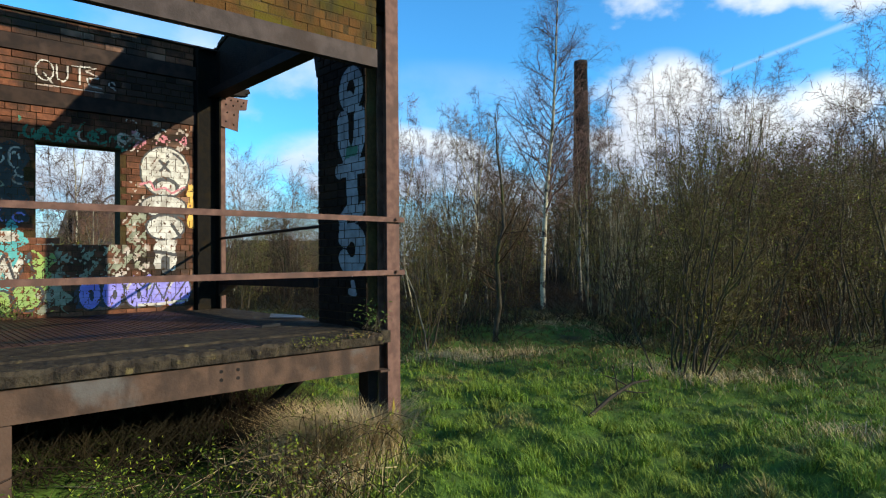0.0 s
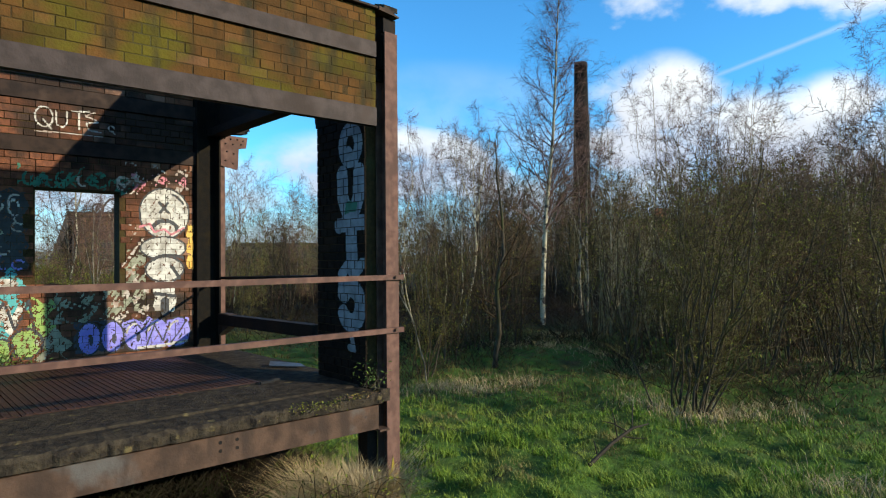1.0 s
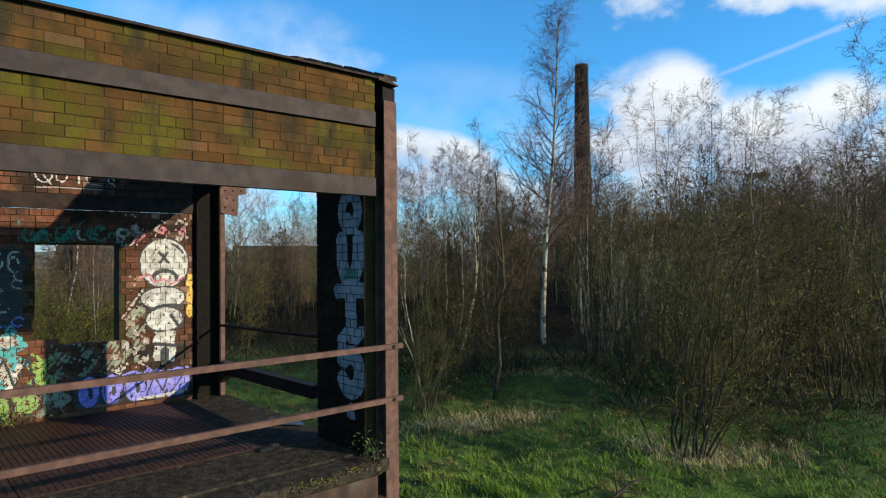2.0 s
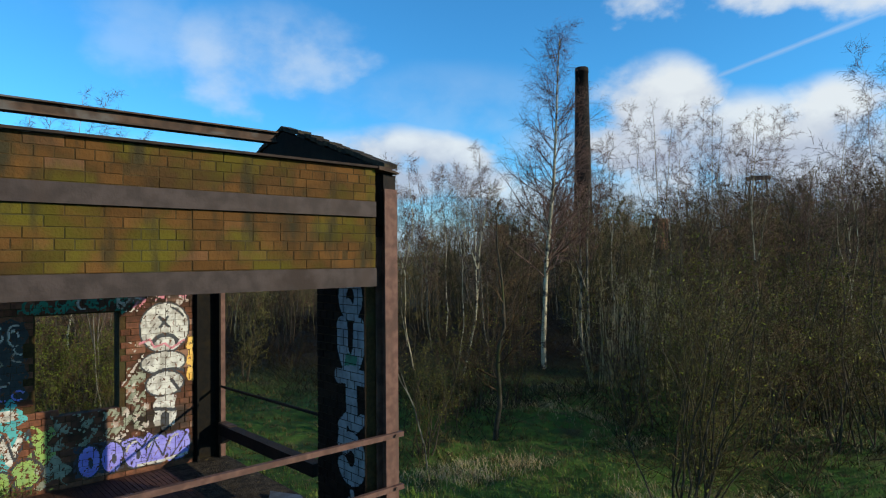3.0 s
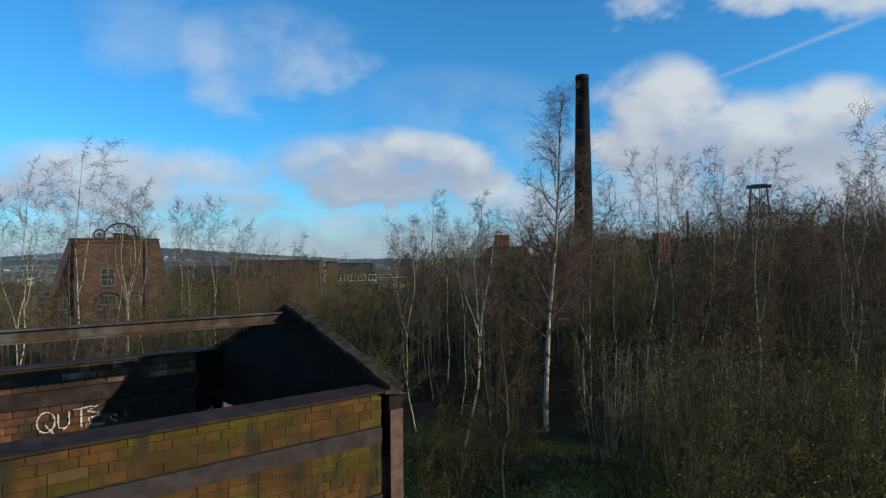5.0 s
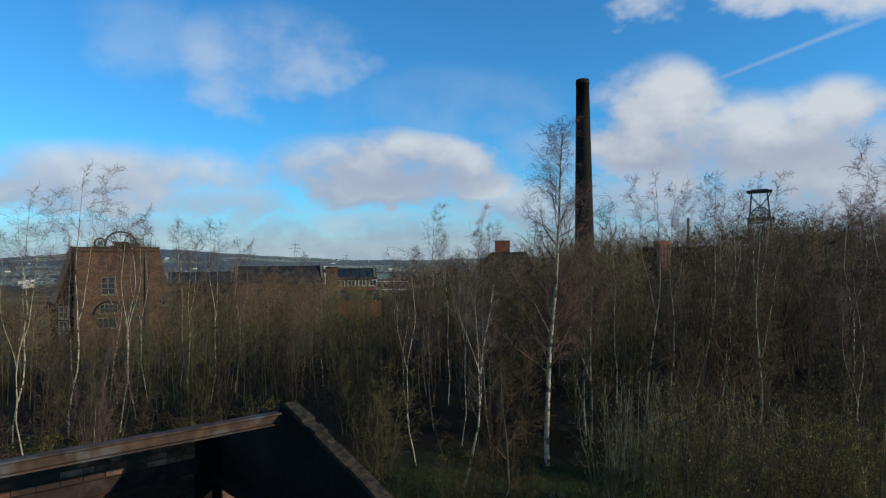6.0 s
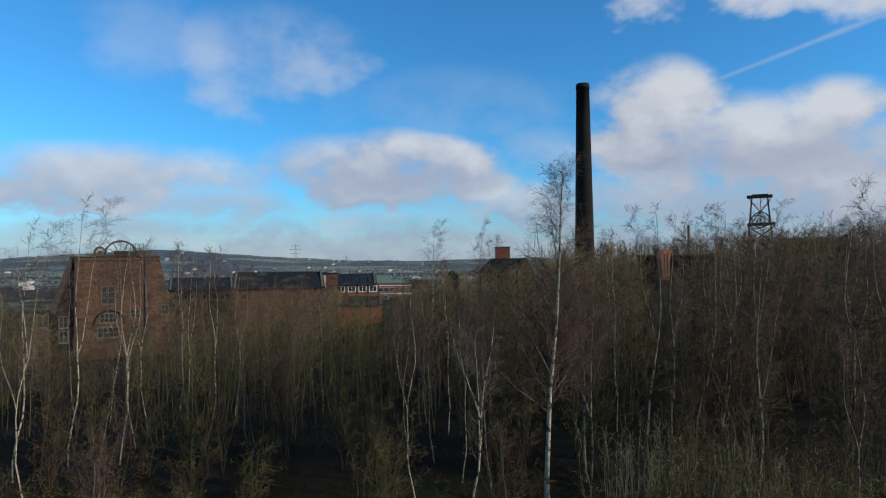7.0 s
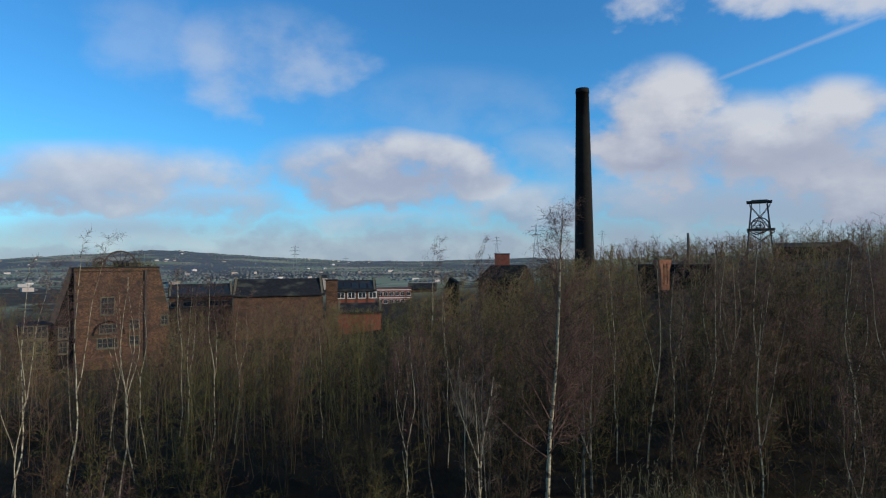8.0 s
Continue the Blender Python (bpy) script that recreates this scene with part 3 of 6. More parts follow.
def fascia():
    """Front band of brick between three steel rails."""
    rng = random.Random(3)
    core = Build().box(LEFT, -0.10, 0.0225, 0.20, 3.329, 3.765).box(LEFT, -0.10, 0.0225, 0.20, 3.90, 4.19)
    wall = part("wall_south", core, M["mortar"], None)
    tagged(wall, "mossy yellow-brown brick fascia between rusted steel beams", "brick wall", kind="structure")
    for z0, n, pitch in ((3.331, 6, 0.0726), (3.905, 4, 0.0725)):
        for x, l, k, z in courses(LEFT, -0.10, z0, n, pitch, rng):
            put_brick(brick_mesh(l + 0.003, "brick_moss", 0.10, 0.0685), pose(x, 0.019 + rng.uniform(-0.003, 0.003), z + rng.uniform(-0.002, 0.002), 0, 0, rng.uniform(-0.6, 0.6)), wall)
    for name, z0, z1 in (("lower_beam", 3.170, 3.328), ("middle_beam", 3.768, 3.900)):
        b = channel(LEFT, -0.115, -0.012, z0, z1)
        part(name, b, M["rust_grey"], wall, "weathered brown steel channel")
    b = Build().add([(LEFT, -0.035, 4.197), (0.06, -0.035, 4.190), (0.06, 0.20, 4.215), (LEFT, 0.20, 4.222), (LEFT, -0.035, 4.215), (0.06, -0.035, 4.208), (0.06, 0.20, 4.232), (LEFT, 0.20, 4.24)],
                    [(0, 3, 2, 1), (4, 5, 6, 7), (0, 1, 5, 4), (1, 2, 6, 5), (2, 3, 7, 6), (3, 0, 4, 7)])
    part("eaves_plate", b, M["rust_dark"], wall, "thin rusted steel plate along the top")
    return wall


WIN = (-2.04, -1.17, 1.74, 2.80)     # window opening in the rear wall


def in_window(x, l, z):
    """Whether a brick of the rear wall has been knocked out."""
    low = 1.80 if x < -1.62 else 1.70
    if x < -1.85:
        low = 1.60 + 0.25 * math.sin(x * 9)
    return WIN[0] < x < WIN[1] and low < z < WIN[3]


def rear_wall():
    rng = random.Random(5)
    y0, y1 = DEPTH + 0.012, DEPTH + 0.22
    x0, x1 = LEFT, -0.33
    core = Build()
    wl, wr, wb, wt = WIN[0] + 0.02, WIN[1] - 0.01, 1.68, WIN[3] + 0.01
    core.box(x0, wl, y0, y1, 0.86, 3.20).box(wr, x1, y0, y1, 0.86, 3.20).box(wl, wr, y0, y1, 0.86, wb).box(wl, wr, y0, y1, wt, 3.20)
    core.box(x0, x1, y0, y1, 3.37, 3.77).box(x0, x1, y0, y1, 3.94, 4.19)
    wall = part("wall_north", core, M["mortar"], None)
    tagged(wall, "red brick rear wall covered in graffiti, window hole broken out", "brick wall", kind="structure")
    loose = []
    cells = []
    for z0, n, pitch in ((0.875, 31, 0.0750), (3.372, 5, 0.0790), (3.942, 3, 0.0800)):
        for x, l, k, z in courses(x0, x1, z0, n, pitch, rng):
            if in_window(x, l, z):
                continue
            if in_window(x - l / 2, l, z):          # cut off at the opening
                x, l = (WIN[1] + x + l / 2) / 2, round(x + l / 2 - WIN[1], 2)
            elif in_window(x + l / 2, l, z):
                x, l = (WIN[0] + x - l / 2) / 2, round(WIN[0] - x + l / 2, 2)
            if l < 0.02:
                continue
            y = DEPTH + rng.uniform(-0.004, 0.004)
            cells.append((x, l, z, y))
            if x > -1.72 and z > 0.95:
                put_brick(brick_mesh(l, "brick_red"), pose(x, y, z), wall)
            else:
                loose.append((x, l, z, y))
    b = Build()
    for x, l, z, y in loose:
        b.add([(x - l / 2, y, z - 0.033), (x + l / 2, y, z - 0.033), (x + l / 2, y, z + 0.033), (x - l / 2, y, z + 0.033), (x - l / 2, y + 0.05, z - 0.033), (x + l / 2, y + 0.05, z - 0.033), (x + l / 2, y + 0.05, z + 0.033), (x - l / 2, y + 0.05, z + 0.033)],
              [(0, 1, 2, 3), (0, 4, 5, 1), (1, 5, 6, 2), (2, 6, 7, 3), (3, 7, 4, 0)])
    tagged(part("brickwork", b, M["brick_red_stuff"], wall), kind="stuff")
    part("lintel_beam", channel(x0, -0.30, DEPTH - 0.02, 3.205, 3.368), M["rust_dark"], wall, "dark rusted steel channel")
    part("upper_beam", channel(x0, -0.30, DEPTH - 0.02, 3.772, 3.938), M["rust_dark"], wall, "dark rusted steel channel")
    part("eaves_plate", Build().box(x0, 0.1, DEPTH - 0.03, y1, 4.195, 4.215), M["rust_dark"], wall)
    return wall, cells


pier_cells = []


def side_frame():
    """The right-hand end: brick pier, steel sill and tie, gable of dark brick, and the two corner columns."""
    rng = random.Random(8)
    pier = part("pier", Build().box(-0.105, 0.08, 0.16, 0.93, 0.87, 4.0), M["mortar"], shell, "black-painted brick pier with blue-grey lettering")
    for y, l, k, z in courses(0.16, 0.93, 0.875, 36, 0.0755, rng):
        put_brick(brick_mesh(l, "brick_dark"), pose(-0.118, y, z, 0, 0, -90), pier)
        pier_cells.append((y, l, z, -0.118))
    gable = Build().extrude([(0.05, 3.70), (3.60, 3.70), (3.60, 4.16), (1.76, 4.80), (0.05, 4.21)], "x", -0.02, 0.09)
    # the shade on the gable's inner face is put into this dark brick colour
    g = part("gable", gable, M["brick_dark"], shell, "brick gable darkened as its shaded inner face, under a ragged coping")
    # coping of broken slates and mortar along the gable's slopes
    cb = Build()
    for (ya, za), (yb, zb), n in (((-0.03, 4.20), (1.76, 4.81), 15), ((1.76, 4.81), (3.62, 4.16), 15)):
        for i in range(n):
            s, e = i / n, (i + 1.12) / n
            dz = rng.uniform(-0.012, 0.022)
            p, q = (ya + (yb - ya) * s, za + (zb - za) * s + dz), (ya + (yb - ya) * e, za + (zb - za) * e + dz * 0.5)
            w0, w1 = -0.03 - rng.uniform(0, 0.012), 0.10 + rng.uniform(0, 0.02)
            cb.extrude([(p[0], p[1]), (q[0], q[1]), (q[0], q[1] + 0.045), (p[0], p[1] + 0.045)], "x", w0, w1)
    part("coping", cb, M["concrete"], g, "ragged mossy coping")
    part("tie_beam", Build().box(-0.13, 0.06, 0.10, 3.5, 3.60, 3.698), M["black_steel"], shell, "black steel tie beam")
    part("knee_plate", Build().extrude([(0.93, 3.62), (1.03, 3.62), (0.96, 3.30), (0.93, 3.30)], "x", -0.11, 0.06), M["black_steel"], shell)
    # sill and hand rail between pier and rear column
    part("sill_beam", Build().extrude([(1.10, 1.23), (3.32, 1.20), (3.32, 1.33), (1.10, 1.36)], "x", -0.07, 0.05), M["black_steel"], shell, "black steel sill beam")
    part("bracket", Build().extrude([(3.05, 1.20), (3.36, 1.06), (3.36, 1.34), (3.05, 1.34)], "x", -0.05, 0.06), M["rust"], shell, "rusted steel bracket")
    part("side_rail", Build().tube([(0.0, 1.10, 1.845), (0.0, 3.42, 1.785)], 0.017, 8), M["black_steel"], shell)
    part("rear_column", h_column(-0.16, DEPTH + 0.06, -0.2, 4.19, 0.26, 0.30, 0.02), M["near_black"], shell, "black steel corner column")
    part("rear_angle", Build().extrude([(0.005, DEPTH - 0.03), (0.065, DEPTH - 0.03), (0.065, DEPTH - 0.018), (0.017, DEPTH - 0.018), (0.017, DEPTH + 0.06), (0.005, DEPTH + 0.06)], "z", -0.2, 3.6), M["rust_pink"], shell, "reddish steel angle")
    gp = part("gusset_plate", Build().extrude([(-0.01, 3.63), (0.36, 3.63), (0.34, 3.49), (0.24, 3.47), (0.22, 3.19), (0.0, 3.23)], "y", DEPTH - 0.06, DEPTH - 0.045), M["rust_pink"], shell, "riveted pinkish gusset plate")
    for i, (x, z) in enumerate(((0.05, 3.59), (0.13, 3.585), (0.22, 3.59), (0.30, 3.58), (0.06, 3.52), (0.16, 3.52), (0.27, 3.53), (0.08, 3.42), (0.17, 3.40), (0.06, 3.30), (0.16, 3.27))):
        part("rivet", Build().tube([(x, DEPTH - 0.06, z), (x, DEPTH - 0.072, z)], [0.013, 0.009], 6), M["black_steel"], gp)
    for i, (cx, cz, lx, lz) in enumerate(((0.14, 3.66, 0.20, 0.02), (0.24, 3.70, 0.17, 0.03), (0.10, 3.73, 0.12, 0.07), (0.30, 3.72, 0.10, -0.02), (0.02, 3.70, 0.12, 0.02), (0.18, 3.76, 0.08, 0.05))):
        c, w = Vector((cx, DEPTH - 0.05 + 0.02 * i, cz)), Vector((lx, rng.uniform(-0.05, 0.05), lz))
        b = Build().extrude([(c.x - w.x, c.z - w.z), (c.x + w.x, c.z + w.z), (c.x + w.x - 0.02, c.z + w.z + 0.055), (c.x - w.x + 0.03, c.z - w.z + 0.05)], "y", c.y, c.y + 0.12)
        part("broken_slate", b, M["black_steel"], shell, "broken black roofing piece")


def front_steel():
    col = part("corner_column", h_column(0.055, 0.07, -0.30, 4.02, 0.14, 0.14, 0.013, "y"), M["rust_pink"], shell, "reddish-brown rusted steel corner column, lichen at its foot")
    # black box added where only the column's shaded recess shows below the deck
    part("column_base", Build().box(-0.105, 0.0, 0.162, 0.30, -0.30, 0.868), M["black_steel"], col, "black box filling the shaded recess beside the column")
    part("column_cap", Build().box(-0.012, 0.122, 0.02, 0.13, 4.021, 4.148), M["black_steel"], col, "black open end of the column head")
    part("cap_plate", Build().extrude([(-0.10, 4.178), (0.115, 4.155), (0.122, 4.164), (-0.02, 4.203), (-0.10, 4.21)], "y", -0.04, 0.13), M["rust"], col, "bent rusty plate")
    for z in (1.40, 1.86):
        part("bolt", Build().tube([(0.055, -0.044, z), (0.055, -0.056, z)], 0.014, 6), M["rust"], col)
    rail = thing("guard_rail", "two rusted steel rails bolted across the open front", "railing")
    for z in (1.395, 1.858):
        b = Build().extrude([(-0.042, z - 0.022), (-0.022, z - 0.022), (-0.022, z + 0.006), (-0.003, z + 0.006), (-0.003, z + 0.022), (-0.042, z + 0.022)], "x", LEFT, 0.15)
        part("rail", b, M["rust_pink"], rail)
    # ridge purlin left without a roof
    part("ridge_beam", Build().extrude([(1.70, 4.66), (1.82, 4.66), (1.82, 4.675), (1.77, 4.675), (1.77, 4.765), (1.82, 4.765), (1.82, 4.78), (1.70, 4.78), (1.70, 4.765), (1.75, 4.765), (1.75, 4.675), (1.70, 4.675)], "x", LEFT, -0.10), M["rust"], shell, "bare rusted ridge beam")


def deck():
    floor = tagged(new("floor"), "raised deck of concrete edge and rusted ribbed steel plates", "floor", kind="structure")
    rng = random.Random(4)
    # concrete edge, uneven along its nose
    n = 110
    xs = [LEFT + (-0.10 - LEFT) * i / n for i in range(n + 1)]
    vs, fs = [], []
    for i, x in enumerate(xs):
        k = rng.uniform(-0.012, 0.012)
        prof = [(0.95, 0.772), (0.0, 0.772), (-0.035 + k, 0.785), (-0.042 + k, 0.85 + k), (-0.022 + k, 0.878 + k * 0.5), (0.06, 0.884 + k * 0.4), (0.26, 0.884), (0.275, 0.899), (0.95, 0.903)]
        vs += [(x, p, q) for p, q in prof]
    m = 9
    for i in range(n):
        fs += [(i * m + j, i * m + (j + 1) % m, (i + 1) * m + (j + 1) % m, (i + 1) * m + j) for j in range(m)]
    fs += [tuple(range(m)), tuple(range(n * m + m - 1, n * m - 1, -1))]
    part("concrete_edge", Build().add(vs, fs), M["concrete"], floor, "mossy crumbling concrete edge slab")
    part("end_block", Build().box(-0.098, 0.0, -0.02, 0.12, 0.79, 0.895), M["concrete"], floor)
    part("deck_slab", Build().box(LEFT, 0.08, 0.952, 3.66, 0.77, 0.888), M["concrete"], floor)
    part("deck_slab", Build().box(-0.098, 0.08, 0.13, 0.950, 0.77, 0.893), M["concrete"], floor)
    for i, x in enumerate((-0.70, -1.62, -2.54, -3.46)):
        x0 = max(x - 0.912, LEFT)
        b = Build().box(x0, x, 0.975, 3.40, 0.890, 0.902)
        plate = part("deck_plate", b, M["deck_plate"], floor, "rusted ribbed steel deck plate")
        rb = Build()
        k = 0
        y = x0 + 0.03
        while y < x - 0.03:
            rb.box(y, y + 0.018, 1.0, 3.38, 0.902, 0.9055)
            y += 0.052
        part("ribs", rb, M["deck_plate"], plate)
    beam = part("edge_beam", channel(LEFT, -0.115, -0.012, 0.565, 0.768, w=0.09), M["rust"], floor, "brown rusted steel edge beam")
    for x in (-1.50, -1.375):
        for z in (0.72, 0.66):
            part("bolt_hole", Build().tube([(x, -0.010, z), (x, -0.0145, z)], 0.014, 8), M["black_steel"], beam)
    part("bearing_plate", Build().box(-0.13, -0.03, -0.05, 0.06, 0.545, 0.563), M["rust"], floor)
    part("support_leg", h_column(-2.81, 0.05, -0.4, 0.56, 0.12, 0.13, 0.014, "y"), M["rust"], floor, "short rusted steel leg")
    part("support_leg", h_column(-2.81, 3.3, -0.8, 0.76, 0.12, 0.13, 0.014, "y"), M["rust"], floor)
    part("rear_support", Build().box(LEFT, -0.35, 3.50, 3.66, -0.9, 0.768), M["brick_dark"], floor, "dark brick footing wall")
    part("brace", Build().tube([(-0.25, 0.5, 0.70), (-0.95, 1.05, -0.1)], 0.05, 4), M["black_steel"], floor, "fallen black timber")
    return floor


fascia()
rear, rear_cells = rear_wall()
side_frame()
front_steel()
deck()
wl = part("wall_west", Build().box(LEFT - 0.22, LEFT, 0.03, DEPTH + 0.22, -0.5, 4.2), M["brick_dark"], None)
tagged(wl, "plain dark brick end wall", "brick wall", kind="structure")
SKEWED[0] = False

# ---- trees ----
def unit(v):
    return v / (np.linalg.norm(v, axis=-1, keepdims=True) + 1e-9)


def offshoots(rng, P, R, c, lo, hi, spread, length, segs, up=0.0, wander=0.1, thin=0.6, taper=0.6, jitter=0.35, least=0.003, share=0.0):
    """c new polylines from each polyline in P (n, k + 1, 3) with radii R. They leave at the angle spread and bend by up."""
    n, k = P.shape[0], P.shape[1] - 1
    t = (lo + (hi - lo) * (np.arange(c)[None] + rng.uniform(0, 1, (n, c))) / c) * k
    i = np.minimum(t.astype(int), k - 1)
    w = (t - i)[..., None]
    rows = np.arange(n)[:, None]
    a, b = P[rows, i], P[rows, i + 1]
    base = a + (b - a) * w
    d = unit(b - a)
    side = unit(np.cross(d, unit(rng.normal(size=(n, c, 3)))))
    ang = np.radians(spread) * rng.uniform(0.7, 1.3, (n, c, 1))
    d = d * np.cos(ang) + side * np.sin(ang)
    ln = length * (1 - taper * t / k) * rng.uniform(1 - jitter, 1 + jitter, (n, c))
    if share:                       # part of the length follows the bough that it grows from
        own = np.linalg.norm(P[:, -1] - P[:, 0], axis=1)[:, None]
        ln = ln * (1 - share) + share * own * 0.42 * rng.uniform(1 - jitter, 1 + jitter, (n, c))
    r = np.maximum((R[rows, i] * (1 - (t - i)) + R[rows, i + 1] * (t - i)) * thin, least)
    out = [base]
    for s in range(segs):
        d = unit(d + np.array([0, 0, up]) + rng.normal(size=d.shape) * wander)
        out.append(out[-1] + d * (ln / segs)[..., None])
    Q = np.stack(out, 2).reshape(n * c, segs + 1, 3)
    S = np.linspace(1, 0.3, segs + 1)[None] * r.reshape(-1, 1)
    return Q, S


def poly_spikes(P, R, fat=1.0):
    return spikes(P[:, 0], P[:, -1], R[:, 0] * fat)


def stem(rng, h, r, segs, lean=(0, 0), wander=0.06, start=(0, 0, 0)):
    """A crooked stem that keeps to its first lean."""
    aim = unit(np.array([lean[0], lean[1], 1.0]))
    p, d = [np.array(start, float)], aim
    for i in range(segs):
        d = unit(0.6 * d + 0.4 * aim + np.append(rng.normal(size=2) * wander, 0.0))
        p.append(p[-1] + d * h / segs)
    return np.array(p)[None], (r * np.linspace(1, 0.12, segs + 1) ** 0.9)[None]


def leaf_quads(rng, pts, size):
    """Small folded leaves scattered round points."""
    n = len(pts)
    a, b = unit(rng.normal(size=(n, 3))), unit(rng.normal(size=(n, 3)))
    s = size * rng.uniform(0.6, 1.3, (n, 1))
    v = np.stack([pts, pts + a * s + b * s * 0.4, pts + a * s * 2, pts + a * s - b * s * 0.4], 1).reshape(-1, 3)
    f = np.arange(n * 4).reshape(-1, 4)
    return v, f


def birch(seed, h, r, limbs, subs, twigs, lean=(0, 0), weep=-0.25, low=0.25, fine=0.0045, wide=0.27, forks=2, crook=0.05, fork_at=(0.30, 0.55), fork_angle=17, angle=44):
    """A birch: a crooked stem, forks that rise with it, rising limbs, and fine hanging twigs."""
    rng = np.random.default_rng(seed)
    T, TR = stem(rng, h, r, 12, lean, crook)
    stems, radii = [T], [TR]
    if forks:
        F, FR = offshoots(rng, T, TR, forks, fork_at[0], fork_at[1], fork_angle, h * 0.62, 12, 0.05, 0.07, 0.8, 0.35, jitter=0.15)
        stems.append(F)
        radii.append(FR * np.linspace(1, 0.4, 13)[None])
    trunk = join(*[vines(P, R, 7) for P, R in zip(stems, radii)])
    P, R = np.concatenate(stems), np.concatenate(radii)
    n = max(6, limbs * 2 // (2 + forks))
    L, LR = offshoots(rng, P, R, n, low, 0.98, angle, h * wide, 4, 0.10, 0.16, 0.42, 0.78)
    S, SR = offshoots(rng, L, LR, subs, 0.12, 1.0, 42, h * 0.08, 2, 0.02, 0.2, 0.55, 0.4, share=0.7)
    W, WR = offshoots(rng, S, SR, twigs, 0.1, 1.0, 44, h * 0.040, 1, weep, 0.25, 0.6, 0.3, least=fine, share=0.35)
    V, VR = offshoots(rng, L, LR, subs, 0.25, 1.0, 46, h * 0.045, 1, weep, 0.25, 0.5, 0.3, least=fine, share=0.35)
    return [trunk], join(vines(L, LR, 3), vines(S, SR, 3), poly_spikes(W, WR), poly_spikes(V, VR))


def scrub(seed, h, stems, limbs, subs, twigs, spread=26, fine=0.0045, leaves=0, up=0.10, thick=1.0, crook=0.13, foot=0.16, leaf_size=0.026):
    """Many stems from one foot, with crooked limbs and short twigs that stand off at wide angles."""
    rng = np.random.default_rng(seed)
    trunk, crown, tips = [], [], []
    for i in range(stems):
        a, s = rng.uniform(0, 2 * math.pi), math.tan(radians(spread)) * rng.uniform(0.1, 1.0)
        T, TR = stem(rng, h * rng.uniform(0.6, 1.0), thick * (0.010 + 0.0045 * h * rng.uniform(0.4, 1.2)), 9, (s * math.cos(a), s * math.sin(a)), crook, (foot * math.cos(a), foot * math.sin(a), -0.1))
        L, LR = offshoots(rng, T, TR, limbs, 0.14, 0.99, 50, h * 0.22, 3, up, 0.25, 0.5, 0.4)
        S, SR = offshoots(rng, L, LR, subs, 0.12, 1.0, 50, h * 0.085, 1, up * 0.4, 0.25, 0.5, 0.3, least=fine, share=0.3)
        W, WR = offshoots(rng, S, SR, twigs, 0.15, 1.0, 52, h * 0.040, 1, up * 0.5, 0.25, 0.7, 0.3, least=fine)
        V, VR = offshoots(rng, T, TR, limbs, 0.4, 1.0, 42, h * 0.07, 1, up, 0.2, 0.3, 0.2, least=fine)
        trunk.append(vines(T, TR, 5))
        crown += [vines(L, LR, 3), poly_spikes(S, SR), poly_spikes(W, WR), poly_spikes(V, VR)]
        tips += [W[:, 1], S[:, 1]]
    out = [trunk, join(*crown)]
    if leaves:
        tips = np.concatenate(tips)
        tips = tips[tips[:, 2] < h * 0.8]
        pick = tips[rng.integers(0, len(tips), leaves)] + rng.normal(size=(leaves, 3)) * 0.03
        out.append(leaf_quads(rng, pick, leaf_size))
    return out


def as_tree(name, sets, mats, label, category="tree", group=""):
    """A tree thing from (trunk, crown[, leaves]); stands at the origin until it is placed."""
    t = thing(name, label, category, group)
    for v, f in sets[0]:
        key = "trunk" if len(sets[0]) == 1 else "stem"
        me = raw_mesh(key, v, f, mats[0])
        me.shade_smooth()
        part(key, me, None, t)
    for key, (v, f), mt in zip(("crown", "leaves"), sets[1:], mats[1:]):
        tagged(part(key, raw_mesh(key, v, f, mt), None, t), kind="stuff")
    return t


def planted(proto, x, y, turn=0, size=1.0, sink=0.05, used=set()):
    """The first planting moves the built tree itself; later ones copy it."""
    z = float(height(x, y)) - sink
    m = pose(x, y, z, 0, 0, turn)
    if proto.name in used:
        ob = copy_thing(proto, m)
    else:
        used.add(proto.name)
        ob = proto
        ob.matrix_basis = m
    ob.scale = (size, size, size)
    return ob


GREY_MATS = (M["birch_grey"], M["twig_birch"])
BIRCH_MATS = (M["birch_bark"], M["twig_birch"])
SCRUB_MATS = (M["bark"], M["twig_scrub"], M["leaf"])
BUSH_MATS = (M["bark"], M["twig_bush"], M["leaf"])
WILLOW_MATS = (M["bark"], M["twig_willow"], M["leaf"])

# the trees that stand out singly
tall = as_tree("birch_tree", birch(11, 10.7, 0.088, 70, 9, 9, (0.022, -0.022), -0.45, 0.27, 0.003, 0.31, 0, 0.03, angle=50), BIRCH_MATS, "tall silver birch with white bark and bare drooping twigs")
planted(tall, 12.33, 7.36)
twin = as_tree("birch_tree", birch(12, 7.6, 0.055, 26, 6, 8, (0.02, 0.0), -0.2, 0.40, 0.004, 0.24, 1, 0.03), GREY_MATS, "slim pale birch stem beside its twin at the wood's edge")
planted(twin, *spot(px(1031), 21.3), 40)
planted(twin, *spot(px(1040), 21.5), 215, 0.95)
forked = as_tree("birch_tree", birch(13, 6.2, 0.046, 30, 5, 5, (0.01, -0.01), 0.15, 0.34, 0.004, 0.22, 2, 0.09, (0.40, 0.60), 19), (M["birch_bark"], M["twig_pale"]), "young silver birch with a forked white stem")
planted(forked, *spot(px(811), 17.1), 0)
mossy = as_tree("dead_tree", birch(14, 4.6, 0.055, 22, 6, 6, (-0.01, 0.02), 0.05, 0.20, 0.004, 0.36, 0, 0.10, angle=58), (M["bark"], M["twig_bush"]), "dark mossy small tree with crooked bare limbs")
